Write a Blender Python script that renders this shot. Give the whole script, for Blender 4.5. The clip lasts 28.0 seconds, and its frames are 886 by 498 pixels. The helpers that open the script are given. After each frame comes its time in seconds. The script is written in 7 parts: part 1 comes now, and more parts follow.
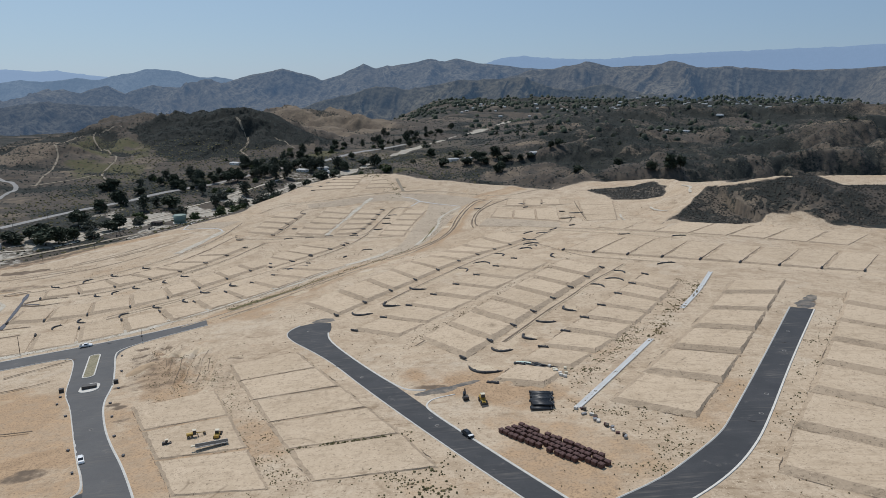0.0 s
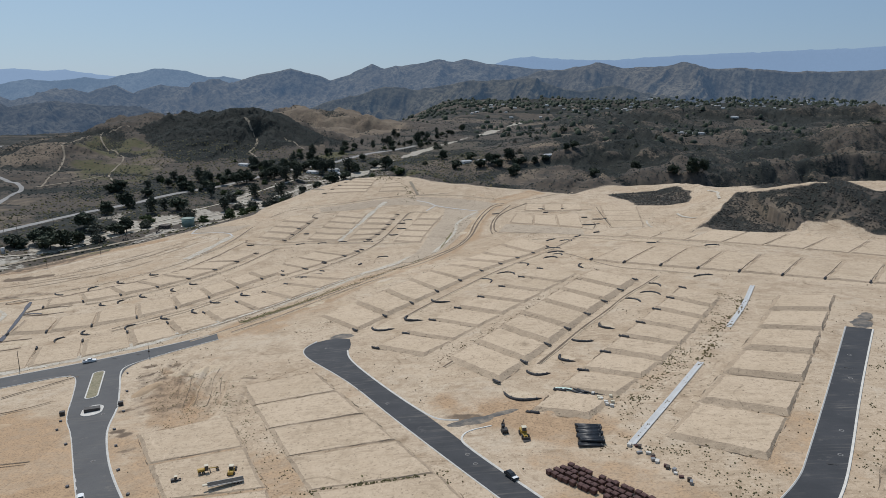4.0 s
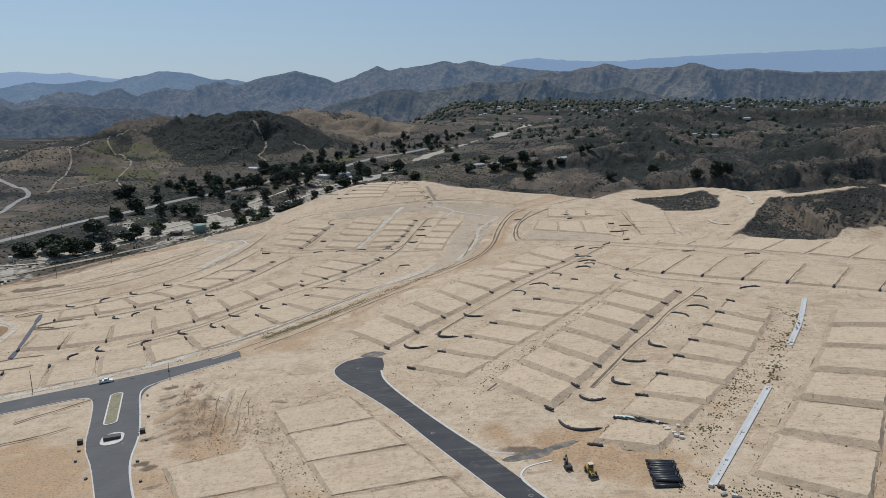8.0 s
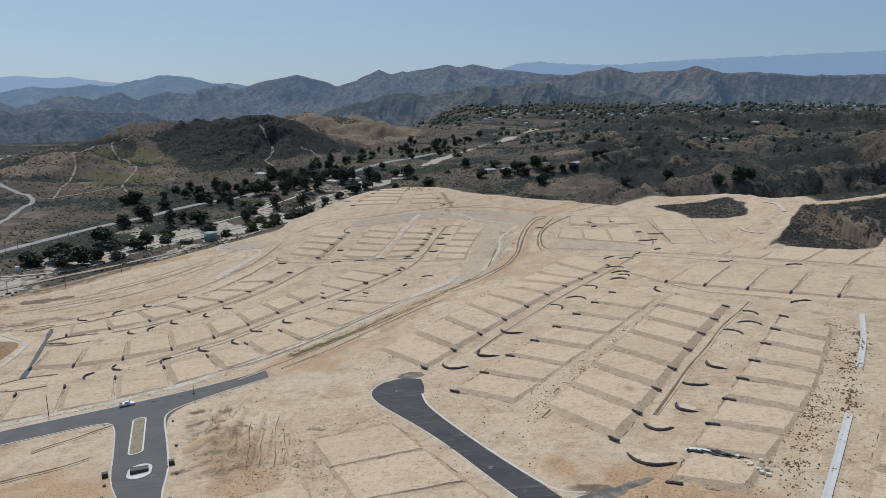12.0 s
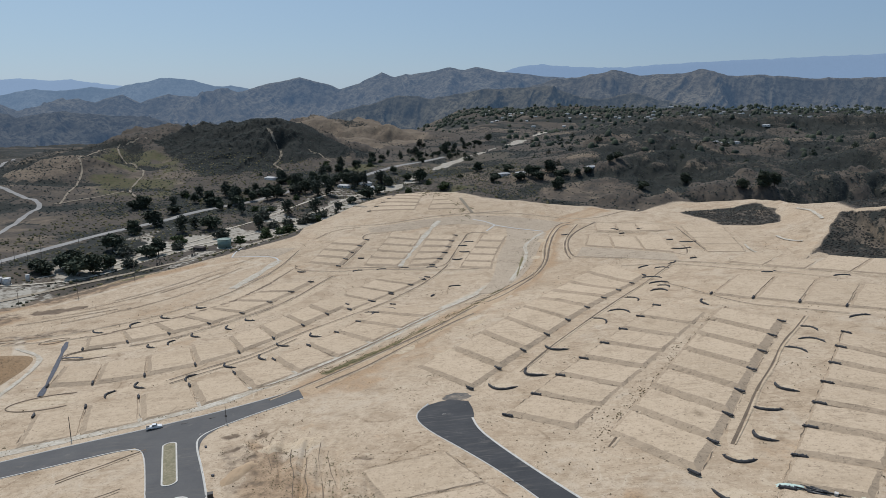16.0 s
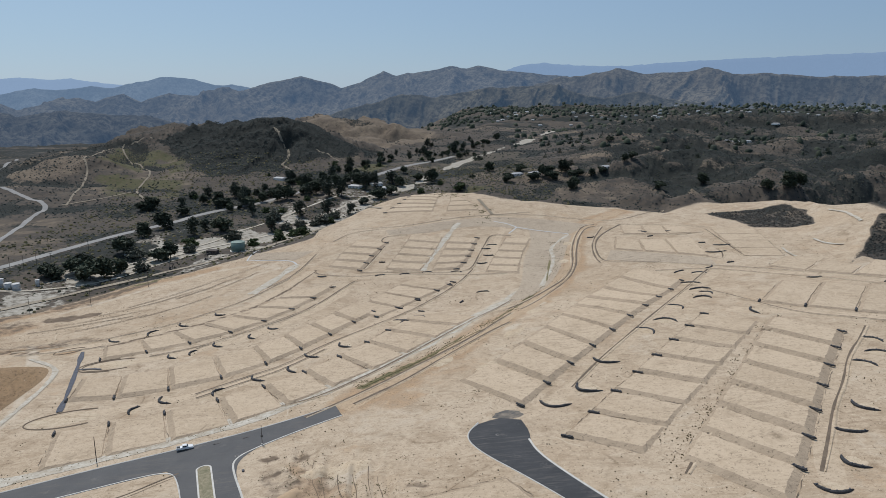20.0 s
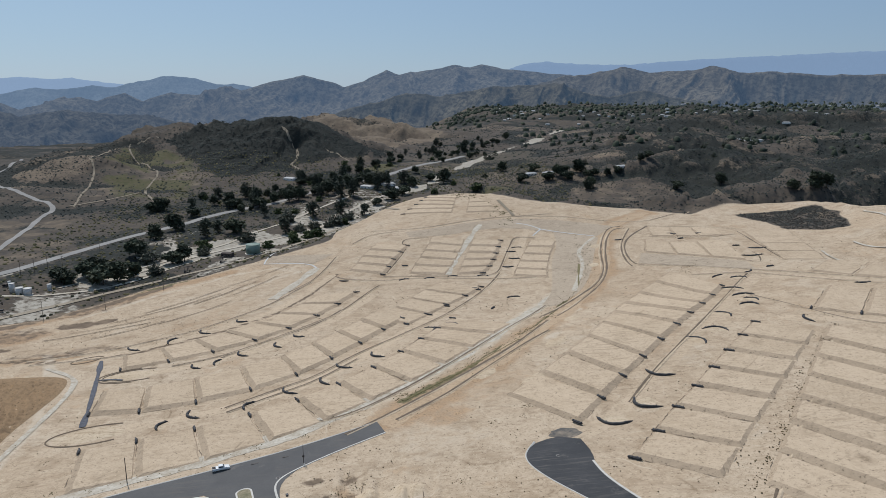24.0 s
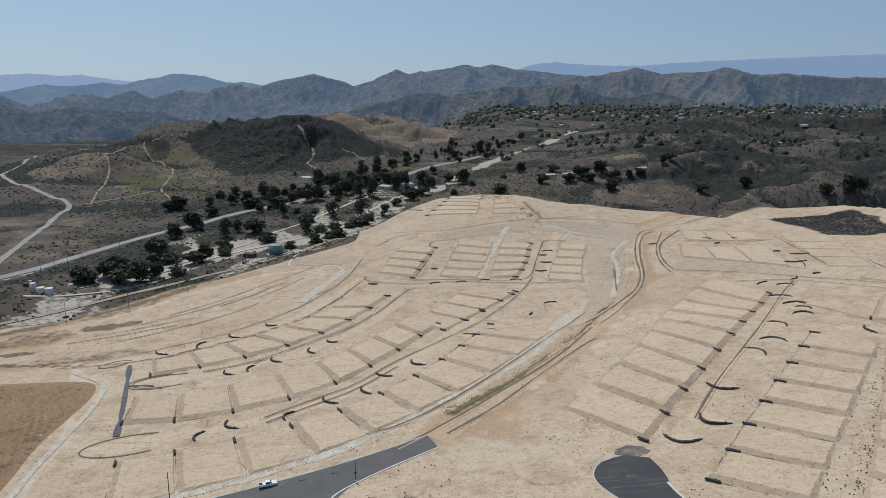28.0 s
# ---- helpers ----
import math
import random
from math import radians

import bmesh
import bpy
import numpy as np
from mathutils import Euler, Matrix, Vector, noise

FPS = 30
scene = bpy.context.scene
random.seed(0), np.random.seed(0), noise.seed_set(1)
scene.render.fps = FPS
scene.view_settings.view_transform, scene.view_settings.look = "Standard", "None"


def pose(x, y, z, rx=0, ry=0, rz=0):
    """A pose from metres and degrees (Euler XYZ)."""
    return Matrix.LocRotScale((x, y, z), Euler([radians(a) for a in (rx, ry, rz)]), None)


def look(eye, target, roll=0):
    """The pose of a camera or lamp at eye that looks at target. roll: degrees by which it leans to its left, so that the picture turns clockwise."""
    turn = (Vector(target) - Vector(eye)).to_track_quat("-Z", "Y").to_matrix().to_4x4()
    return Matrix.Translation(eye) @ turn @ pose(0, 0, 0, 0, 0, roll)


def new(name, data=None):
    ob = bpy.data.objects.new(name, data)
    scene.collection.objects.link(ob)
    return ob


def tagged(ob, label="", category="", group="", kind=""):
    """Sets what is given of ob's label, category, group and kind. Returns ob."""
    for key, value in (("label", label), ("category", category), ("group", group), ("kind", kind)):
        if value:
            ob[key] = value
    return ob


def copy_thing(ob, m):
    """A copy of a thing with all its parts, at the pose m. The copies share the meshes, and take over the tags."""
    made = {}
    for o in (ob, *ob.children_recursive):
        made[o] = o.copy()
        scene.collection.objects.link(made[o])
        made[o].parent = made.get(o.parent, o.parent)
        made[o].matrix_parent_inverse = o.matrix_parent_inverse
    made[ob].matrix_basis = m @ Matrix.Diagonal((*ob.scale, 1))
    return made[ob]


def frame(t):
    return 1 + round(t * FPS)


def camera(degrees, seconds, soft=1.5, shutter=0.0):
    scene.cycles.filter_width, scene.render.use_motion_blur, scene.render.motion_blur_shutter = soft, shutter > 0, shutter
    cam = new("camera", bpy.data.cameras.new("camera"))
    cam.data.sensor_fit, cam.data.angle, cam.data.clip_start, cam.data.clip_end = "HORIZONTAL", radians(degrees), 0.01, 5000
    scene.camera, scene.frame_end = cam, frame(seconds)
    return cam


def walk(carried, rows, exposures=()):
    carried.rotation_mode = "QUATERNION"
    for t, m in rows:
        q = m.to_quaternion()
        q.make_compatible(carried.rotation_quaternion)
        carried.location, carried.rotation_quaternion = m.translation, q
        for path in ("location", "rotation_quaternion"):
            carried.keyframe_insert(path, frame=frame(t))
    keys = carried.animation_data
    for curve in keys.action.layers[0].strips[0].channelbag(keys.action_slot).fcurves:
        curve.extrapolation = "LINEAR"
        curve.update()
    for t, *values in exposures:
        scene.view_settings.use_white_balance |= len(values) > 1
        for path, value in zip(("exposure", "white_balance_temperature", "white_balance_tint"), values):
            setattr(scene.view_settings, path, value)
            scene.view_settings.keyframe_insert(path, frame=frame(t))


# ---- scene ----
cam = camera(64.19, 28.0, soft=0.65)
PATH = [
    (0.0, -0.00, -0.00, 99.68, -0.529, -12.961, -0.034),
    (1.0, -1.65, 6.00, 99.60, -0.389, -12.922, 0.142),
    (2.0, -3.80, 11.68, 99.59, -0.232, -12.935, 0.215),
    (3.0, -6.38, 17.09, 99.62, -0.131, -12.936, 0.221),
    (4.0, -9.35, 22.27, 99.69, -0.049, -12.917, 0.187),
    (5.0, -12.66, 27.25, 99.79, 0.038, -12.889, 0.133),
    (6.0, -16.25, 32.08, 99.91, 0.121, -12.858, 0.075),
    (7.0, -20.10, 36.79, 100.04, 0.178, -12.826, 0.021),
    (8.0, -24.15, 41.40, 100.18, 0.195, -12.788, -0.023),
    (9.0, -28.37, 45.93, 100.32, 0.178, -12.737, -0.053),
    (10.0, -32.72, 50.41, 100.45, 0.140, -12.671, -0.071),
    (11.0, -37.18, 54.86, 100.57, 0.104, -12.590, -0.077),
    (12.0, -41.72, 59.28, 100.67, 0.081, -12.503, -0.076),
    (13.0, -46.31, 63.69, 100.76, 0.073, -12.420, -0.069),
    (14.0, -50.94, 68.09, 100.82, 0.073, -12.352, -0.062),
    (15.0, -55.57, 72.48, 100.86, 0.068, -12.308, -0.057),
    (16.0, -60.21, 76.86, 100.88, 0.047, -12.290, -0.058),
    (17.0, -64.83, 81.23, 100.86, 0.013, -12.296, -0.065),
    (18.0, -69.44, 85.57, 100.82, -0.024, -12.319, -0.080),
    (19.0, -74.01, 89.87, 100.75, -0.049, -12.350, -0.101),
    (20.0, -78.55, 94.12, 100.65, -0.052, -12.381, -0.126),
    (21.0, -83.07, 98.29, 100.53, -0.039, -12.406, -0.151),
    (22.0, -87.56, 102.36, 100.38, -0.029, -12.425, -0.171),
    (23.0, -92.03, 106.31, 100.21, -0.045, -12.439, -0.180),
    (24.0, -96.50, 110.09, 100.02, -0.084, -12.447, -0.168),
    (25.0, -100.96, 113.68, 99.82, -0.094, -12.443, -0.128),
    (26.0, -105.45, 117.04, 99.61, 0.021, -12.420, -0.048),
    (27.0, -109.98, 120.11, 99.39, 0.285, -12.392, 0.082),
    (28.0, -114.58, 122.87, 99.18, 0.306, -12.455, 0.271),
]  # seconds, place, heading, pitch and roll in degrees


def eye_row(t, x, y, z, yaw, pitch, roll):
    a, p = radians(yaw), radians(pitch)
    ahead = Vector((-math.sin(a) * math.cos(p), math.cos(a) * math.cos(p), math.sin(p)))
    return t, look((x, y, z), Vector((x, y, z)) + 100 * ahead, roll)


walk(cam, [eye_row(*r) for r in PATH])


# ---- world, sun and sky ----
SUN_EL, SUN_AZ = 60.0, -30.0        # height, and bearing from +y (to the right)
world = bpy.data.worlds.new("sky")
scene.world = world
world.use_nodes = True
wn, wl = world.node_tree.nodes, world.node_tree.links
sky = wn.new("ShaderNodeTexSky")
sky.sky_type = "NISHITA"
sky.sun_disc = False
sky.sun_elevation, sky.sun_rotation = radians(SUN_EL), radians(SUN_AZ)
sky.altitude, sky.air_density, sky.dust_density, sky.ozone_density = 300, 1.0, 0.4, 3.0
wn["Background"].inputs["Strength"].default_value = 0.085
haze = wn.new("ShaderNodeMix")
haze.data_type = "RGBA"
haze.inputs[0].default_value = 0.72                    # thin blue-white haze over the whole dome
wl.new(sky.outputs[0], haze.inputs[6])
toward = wn.new("ShaderNodeVectorMath")                # the haze is brighter on the sun's side
toward.operation = "DOT_PRODUCT"
toward.inputs[1].default_value = (math.sin(radians(SUN_AZ - 40)), math.cos(radians(SUN_AZ - 40)), 0.0)
wl.new(wn.new("ShaderNodeTexCoord").outputs["Generated"], toward.inputs[0])
side = wn.new("ShaderNodeMapRange")
side.inputs[1].default_value, side.inputs[2].default_value = -0.4, 1.0
wl.new(toward.outputs["Value"], side.inputs[0])
glare = wn.new("ShaderNodeMix")
glare.data_type = "RGBA"
glare.inputs[6].default_value, glare.inputs[7].default_value = (2.35, 3.7, 5.7, 1), (4.3, 6.1, 8.2, 1)
wl.new(side.outputs[0], glare.inputs[0])
wl.new(glare.outputs[2], haze.inputs[7])
wl.new(haze.outputs[2], wn["Background"].inputs["Color"])
sun = new("sun", bpy.data.lights.new("sun", "SUN"))
sun.data.energy, sun.data.angle, sun.data.color = 3.2, radians(0.6), (1.0, 0.97, 0.93)
sun_way = Vector((math.sin(radians(SUN_AZ)) * math.cos(radians(SUN_EL)), math.cos(radians(SUN_AZ)) * math.cos(radians(SUN_EL)), math.sin(radians(SUN_EL))))
sun.matrix_world = look(tuple(sun_way * 800), (0, 0, 0))


# ---- noise on arrays ----
def lattice(ix, iy, seed):
    h = (ix.astype(np.int64) * 374761393 + iy.astype(np.int64) * 668265263 + seed * 974711) & 0x7FFFFFFF
    h = ((h ^ (h >> 13)) * 1274126177) & 0x7FFFFFFF
    return ((h ^ (h >> 16)) & 0xFFFF) / 65535.0


def value_noise(x, y, seed=0):
    ix, iy = np.floor(x), np.floor(y)
    fx, fy = x - ix, y - iy
    fx, fy = fx * fx * fx * (fx * (fx * 6 - 15) + 10), fy * fy * fy * (fy * (fy * 6 - 15) + 10)
    a, b = lattice(ix, iy, seed), lattice(ix + 1, iy, seed)
    c, d = lattice(ix, iy + 1, seed), lattice(ix + 1, iy + 1, seed)
    return (a * (1 - fx) + b * fx) * (1 - fy) + (c * (1 - fx) + d * fx) * fy


def fbm(x, y, size, octaves=4, seed=0):
    """Soft noise between 0 and 1 with features of that size."""
    total, weight, x, y = 0.0, 0.0, x / size, y / size
    for k in range(octaves):
        total = total + value_noise(x, y, seed + k) * 0.5 ** k
        weight += 0.5 ** k
        x, y = 1.62 * x + 1.18 * y + 5.3, -1.18 * x + 1.62 * y + 9.1
    return total / weight


def ridges(x, y, size, octaves=4, seed=0):
    """Rounded swells parted by sharp gullies, between 0 and 1."""
    total, weight, amp = 0.0, 0.0, 1.0
    x, y = x / size, y / size
    for k in range(octaves):
        n = np.sqrt((2 * value_noise(x, y, seed + k) - 1) ** 2 + 0.002)
        total = total + n * amp
        weight += amp
        amp *= 0.5
        x, y = 1.7 * x + 1.2 * y + 3.7, -1.2 * x + 1.7 * y + 1.9
    return total / weight


def crests(x, y, size, octaves=5, seed=0):
    """Sharp crests and branching spurs, between 0 and 1."""
    total, weight, amp, carry = 0.0, 0.0, 1.0, 1.0
    x, y = x / size, y / size
    for k in range(octaves):
        n = 1 - np.sqrt((2 * value_noise(x, y, seed + k) - 1) ** 2 + 0.003)
        total = total + n * amp * carry
        weight += amp
        carry = np.clip(0.35 + n, 0, 1)
        amp *= 0.5
        x, y = 1.7 * x + 1.15 * y + 3.7, -1.15 * x + 1.7 * y + 1.9
    return total / weight


def smooth(a, b, x):
    t = np.clip((x - a) / (b - a), 0, 1)
    return t * t * (3 - 2 * t)


# ---- the lie of the land ----
SITE_EDGE = [(470, -300), (-760, -300), (-760, 470), (-440, 505), (-387, 531), (-352, 551), (-308, 627), (-247, 663), (-202, 694), (-165, 766), (-124, 838), (-83, 831), (-58, 805), (-26, 768), (63, 735), (118, 706), (160, 726), (225, 722), (252, 690), (330, 690), (500, 690), (500, 440)]
WASH = [(-425, 430), (-370, 509), (-361, 629), (-327, 683), (-296, 740), (-256, 765), (-219, 806), (-199, 897), (-167, 980), (-123, 1043), (-98, 1123), (-73, 1191), (-19, 1328), (81, 1518), (141, 1668), (186, 1808)]
HIGHWAY = [(-640, 330), (-480, 551), (-430, 621), (-417, 694), (-400, 764), (-365, 851), (-334, 898), (-290, 935), (-248, 1013), (-222, 1051), (-185, 1082), (-145, 1167), (-59, 1327)]
SIDE_ROAD = [(-442, 600), (-470, 668), (-495, 749), (-514, 816), (-528, 861), (-533, 899), (-555, 926), (-577, 940), (-617, 965), (-696, 1045), (-726, 1085), (-728, 1147), (-788, 1314), (-831, 1433)]
RIDGES = [  # half width, crest line with its heights
    (150, [(-584, 1330, 29), (-546, 1350, 37), (-501, 1370, 45), (-450, 1370, 53), (-403, 1350, 57), (-373, 1330, 60), (-348, 1330, 60), (-319, 1330, 53), (-276, 1310, 36), (-235, 1290, 15), (-194, 1270, -5)]),
    (115, [(-576, 1330, 31), (-596, 1290, 26), (-607, 1240, 24), (-615, 1190, 19), (-622, 1150, 15), (-621, 1100, 8), (-623, 1050, -4), (-624, 1010, -14)]),
    (80, [(-697, 1240, 4), (-690, 1160, -2), (-693, 1100, -7), (-696, 1040, -12)]),
    (140, [(-1228, 1500, 12), (-1079, 1450, 2), (-949, 1400, -5)]),
    (150, [(-422, 1700, 34), (-391, 1740, 42), (-355, 1760, 46), (-302, 1760, 48), (-249, 1760, 43), (-195, 1750, 33), (-141, 1730, 23), (-88, 1700, 16)]),
    (90, [(-321, 1560, 21), (-250, 1560, 13), (-178, 1540, 8), (-119, 1520, 2)]),
]
RIDGES += [
    (110, [(128, 1120, 0), (188, 1230, 16), (241, 1300, 26), (287, 1330, 32), (320, 1340, 32), (367, 1360, 23), (419, 1390, 11)]),
    (75, [(181, 1080, 10), (218, 1100, 18), (256, 1120, 23), (293, 1130, 24), (330, 1140, 19), (370, 1140, 1)]),
    (95, [(348, 1000, 3), (428, 1060, 9), (477, 1080, 16), (527, 1100, 25), (593, 1120, 40), (679, 1150, 52), (809, 1200, 60), (977, 1250, 62)]),
    (90, [(466, 1350, 6), (511, 1360, 13), (560, 1380, 18), (633, 1400, 15), (707, 1420, 15), (797, 1450, 26), (974, 1500, 37), (1142, 1500, 43)]),
]
RIDGES += [
    (110, [(297, 1700, 28), (426, 1750, 37), (508, 1800, 44), (594, 1850, 49), (664, 1850, 51), (734, 1850, 46), (803, 1850, 50), (874, 1850, 46), (943, 1850, 47), (1038, 1850, 52), (1221, 1850, 56), (1430, 1850, 56)]),
    (60, [(138, 770, 7), (180, 780, 10), (233, 800, 12), (289, 820, 13), (358, 850, 13), (449, 880, 17), (548, 900, 23), (646, 900, 28)]),
    (46, [(-20, 800, 2), (-30, 830, 6), (-60, 862, 4)]), (38, [(30, 770, 0), (90, 752, 0), (150, 740, 1)]),
]
KNOLL = [(168, 504, 5), (200, 545, 13), (223, 572, 21), (239, 560, 26), (253, 552, 30), (266, 550, 32), (282, 550, 31), (301, 552, 26), (321, 556, 23), (345, 560, 21), (404, 560, 19), (520, 560, 18)]
SADDLE = [(159, 717, -3), (183, 712, 2), (203, 704, 7), (216, 694, 11), (230, 680, 12), (229, 640, 13), (226, 605, 16), (223, 572, 21)]
RILLS = [(-118, 306), (-108, 290), (-94, 266)]          # a bank cut by rain
ENTRY_ROAD = [(-178, 313), (-157, 285), (-138, 247), (-112, 200), (-90, 158), (-70, 150), (-91, 187), (-117, 229), (-130, 265), (-143, 325)]
SWELLS = [  # broad rises and hollows of the graded land: place, height
    (-60, 520, -4.2), (40, 520, -5.7), (140, 520, -0.9), (240, 520, 1.1), (-260, 620, -1.8), (-160, 620, 6.1), (-60, 620, -6.6), (40, 620, -0.2), (140, 620, -1.4), (240, 620, -0.6),
    (-160, 720, 2.6), (-60, 720, 3.5), (40, 720, -4.5), (140, 720, -10.5), (240, 720, -2.8), (-160, 840, 2.3), (-60, 840, 2.9)]


def edge_distance(x, y, polygon):
    """Metres to a closed outline, positive inside."""
    best, inside = np.full(x.shape, 1e9), np.zeros(x.shape, bool)
    for (ax, ay), (bx, by) in zip(polygon, polygon[1:] + polygon[:1]):
        dx, dy = bx - ax, by - ay
        t = np.clip(((x - ax) * dx + (y - ay) * dy) / (dx * dx + dy * dy), 0, 1)
        best = np.minimum(best, np.hypot(x - ax - t * dx, y - ay - t * dy))
        if dy:
            inside ^= ((ay > y) != (by > y)) & (x < dx * (y - ay) / dy + ax)
    return np.where(inside, best, -best)


def line_distance(x, y, line):
    best = np.full(np.shape(x), 1e9)
    for (ax, ay), (bx, by) in zip(line, line[1:]):
        dx, dy = bx - ax, by - ay
        t = np.clip(((x - ax) * dx + (y - ay) * dy) / (dx * dx + dy * dy), 0, 1)
        best = np.minimum(best, np.hypot(x - ax - t * dx, y - ay - t * dy))
    return best


def crest_distance(x, y, line):
    """Metres to a crest line, and the crest's height there."""
    best, high = np.full(np.shape(x), 1e9), np.zeros(np.shape(x))
    for (ax, ay, az), (bx, by, bz) in zip(line, line[1:]):
        dx, dy = bx - ax, by - ay
        t = np.clip(((x - ax) * dx + (y - ay) * dy) / (dx * dx + dy * dy), 0, 1)
        d = np.hypot(x - ax - t * dx, y - ay - t * dy)
        high = np.where(d < best, az + t * (bz - az), high)
        best = np.minimum(best, d)
    return best, high


def site_height(x, y):
    x, y = np.asarray(x, float), np.asarray(y, float)
    u, v = np.clip(x / 300, -1.1, 0.7), np.clip((y - 350) / 300, -0.9, 1.5)
    z = -6.7 + 29.63 * u - 5.21 * v - 12.33 * u * u + 6.75 * u * v + 9.21 * v * v - 13.61 * u ** 3
    upper = smooth(400, 500, y)
    for cx, cy, h in SWELLS:
        z = z + upper * h * np.exp(-((x - cx) ** 2 + (y - cy) ** 2) / 11250)
    return z


def valley_floor(x, y):
    right = smooth(-260, 60, x)
    low = np.interp(y, [500, 850, 1150, 1460, 1900, 2600], [-36, -33, -14, -14, -32, -45])
    high = np.interp(y, [500, 850, 1150, 1460, 1900, 2350, 2600], [-36, -33, -13, 5, 20, 50, 60])
    return low * (1 - right) + high * right + 8 * (fbm(x, y, 260, 3, 5) - 0.5)


def wild_height(x, y):
    floor = valley_floor(x, y)
    wash = line_distance(x, y, WASH)
    wx, wy = x + 22 * (fbm(x, y, 120, 3, 21) - 0.5), y + 40 * (fbm(x, y, 120, 3, 22) - 0.5)
    bx, by = x + 46 * (fbm(x, y, 90, 3, 31) - 0.5), y + 46 * (fbm(x, y, 90, 3, 32) - 0.5)
    cut = ridges(bx, by, 120, 5, 40) - 0.36                       # branching gullies at two sizes
    fine = ridges(bx + 9 * fbm(x, y, 30, 2, 35), by, 44, 4, 44) - 0.36
    up, flank = 0.0, 0.0
    for wide, line in RIDGES:
        d, top = crest_distance(wx, wy, line)
        u = d / wide
        k = np.exp(-1.25 * u ** 1.5)
        hill = np.maximum(top - floor, 0) * k
        up = (up ** 4 + hill ** 4) ** 0.25
        flank = np.maximum(flank, k * (1 - k) * 4 * np.minimum(1, hill / 18))
    open_land = smooth(60, 200, wash)
    far = smooth(1300, 2000, y)
    up = up * (1 + flank * (0.75 * cut + 0.35 * fine)) + flank * (13 * cut + 6 * fine)
    up = up + open_land * (7 * cut + 5.0 * fine) * (0.5 + smooth(40, 260, x) + 0.8 * far)
    return floor + up - 3.0 * (1 - smooth(10, 40, wash))


def knoll_height(x, y):
    """The dark knoll beside the lots, with gullied flanks."""
    wx, wy = x + 7 * (fbm(x, y, 26, 3, 51) - 0.5), y + 7 * (fbm(x, y, 26, 3, 52) - 0.5)
    d, top = crest_distance(wx, wy, KNOLL)
    gully = ridges(x + 0.25 * y, y * 0.28, 15, 3, 53) - 0.36
    return top - 0.36 * d + 8.0 * gully * smooth(5, 22, d) - 0.3


def saddle_height(x, y):
    d, top = crest_distance(x, y, SADDLE)
    return top - np.where(y > 700, 0.6, 0.34) * d + 1.6 * (fbm(x, y, 20, 3, 54) - 0.5) * smooth(2, 14, d)


def ground(x, y):
    """Height of the bare land at a place."""
    x, y = np.asarray(x, float), np.asarray(y, float)
    d = edge_distance(x, y, SITE_EDGE) + 8 * (fbm(x, y, 40, 2, 3) - 0.5)
    k = smooth(-38, 2, d)
    across, runs = x * 0.99 + y * 0.12, y * 0.99 - x * 0.12
    bank = np.exp(-(line_distance(x, y, RILLS) / 15) ** 2) * smooth(3, 12, -edge_distance(x, y, ENTRY_ROAD))
    gully = 4.6 * (ridges(across + 3 * fbm(x, y, 24, 2, 77), runs * 0.09, 6.5, 3, 74) - 0.36) * bank
    heaps = gully + 1.3 * (fbm(x, y, 16, 3, 71) - 0.5) * np.exp(-((x + 118) / 22) ** 2 - ((y - 285) / 26) ** 2) * 2 + 1.0 * (fbm(x, y, 12, 3, 72) - 0.5) * np.exp(-((x + 175) / 26) ** 2 - ((y - 240) / 40) ** 2) * 2
    heaps = heaps + 2.0 * (fbm(x, y, 6, 3, 75) - 0.5) * np.exp(-((x - 19) / 17) ** 2 - ((y - 224) / 12) ** 2) + 1.6 * (fbm(x, y, 7, 3, 76) - 0.5) * np.exp(-((x + 130) / 22) ** 2 - ((y - 198) / 14) ** 2)
    z = (site_height(x, y) + heaps) * k + wild_height(x, y) * (1 - k)
    for rise in (knoll_height(x, y), saddle_height(x, y)):
        gap = np.clip((rise - z) / 1.5, -30, 30)
        z = z + 1.5 * np.log1p(np.exp(gap))
    return z - 0.002


def level(x, y):
    return float(ground(np.array([x]), np.array([y]))[0])


# ---- materials ----
def tree_of(name):
    m = bpy.data.materials.new(name)
    m.use_nodes = True
    return m, m.node_tree.nodes, m.node_tree.links, m.node_tree.nodes["Principled BSDF"]


def node(nodes, kind, **values):
    n = nodes.new(kind)
    for key, value in values.items():
        n.inputs[key.replace("_", " ")].default_value = value
    return n


def mixed(nodes, links, fac, a, b, blend="MIX"):
    n = nodes.new("ShaderNodeMix")
    n.data_type, n.blend_type = "RGBA", blend
    for slot, v in ((0, fac), (6, a), (7, b)):
        if isinstance(v, (int, float)):
            n.inputs[slot].default_value = v
        elif isinstance(v, tuple):
            n.inputs[slot].default_value = (*v, 1)
        else:
            links.new(v, n.inputs[slot])
    return n.outputs[2]


def ramp(nodes, links, value, lo, hi):
    n = nodes.new("ShaderNodeMapRange")
    n.inputs[1].default_value, n.inputs[2].default_value = lo, hi
    links.new(value, n.inputs[0])
    return n.outputs[0]


def noise_at(nodes, links, where, scale, detail=4.0, rough=0.6):
    n = node(nodes, "ShaderNodeTexNoise", Scale=scale, Detail=detail, Roughness=rough)
    links.new(where, n.inputs["Vector"])
    return n.outputs[0]


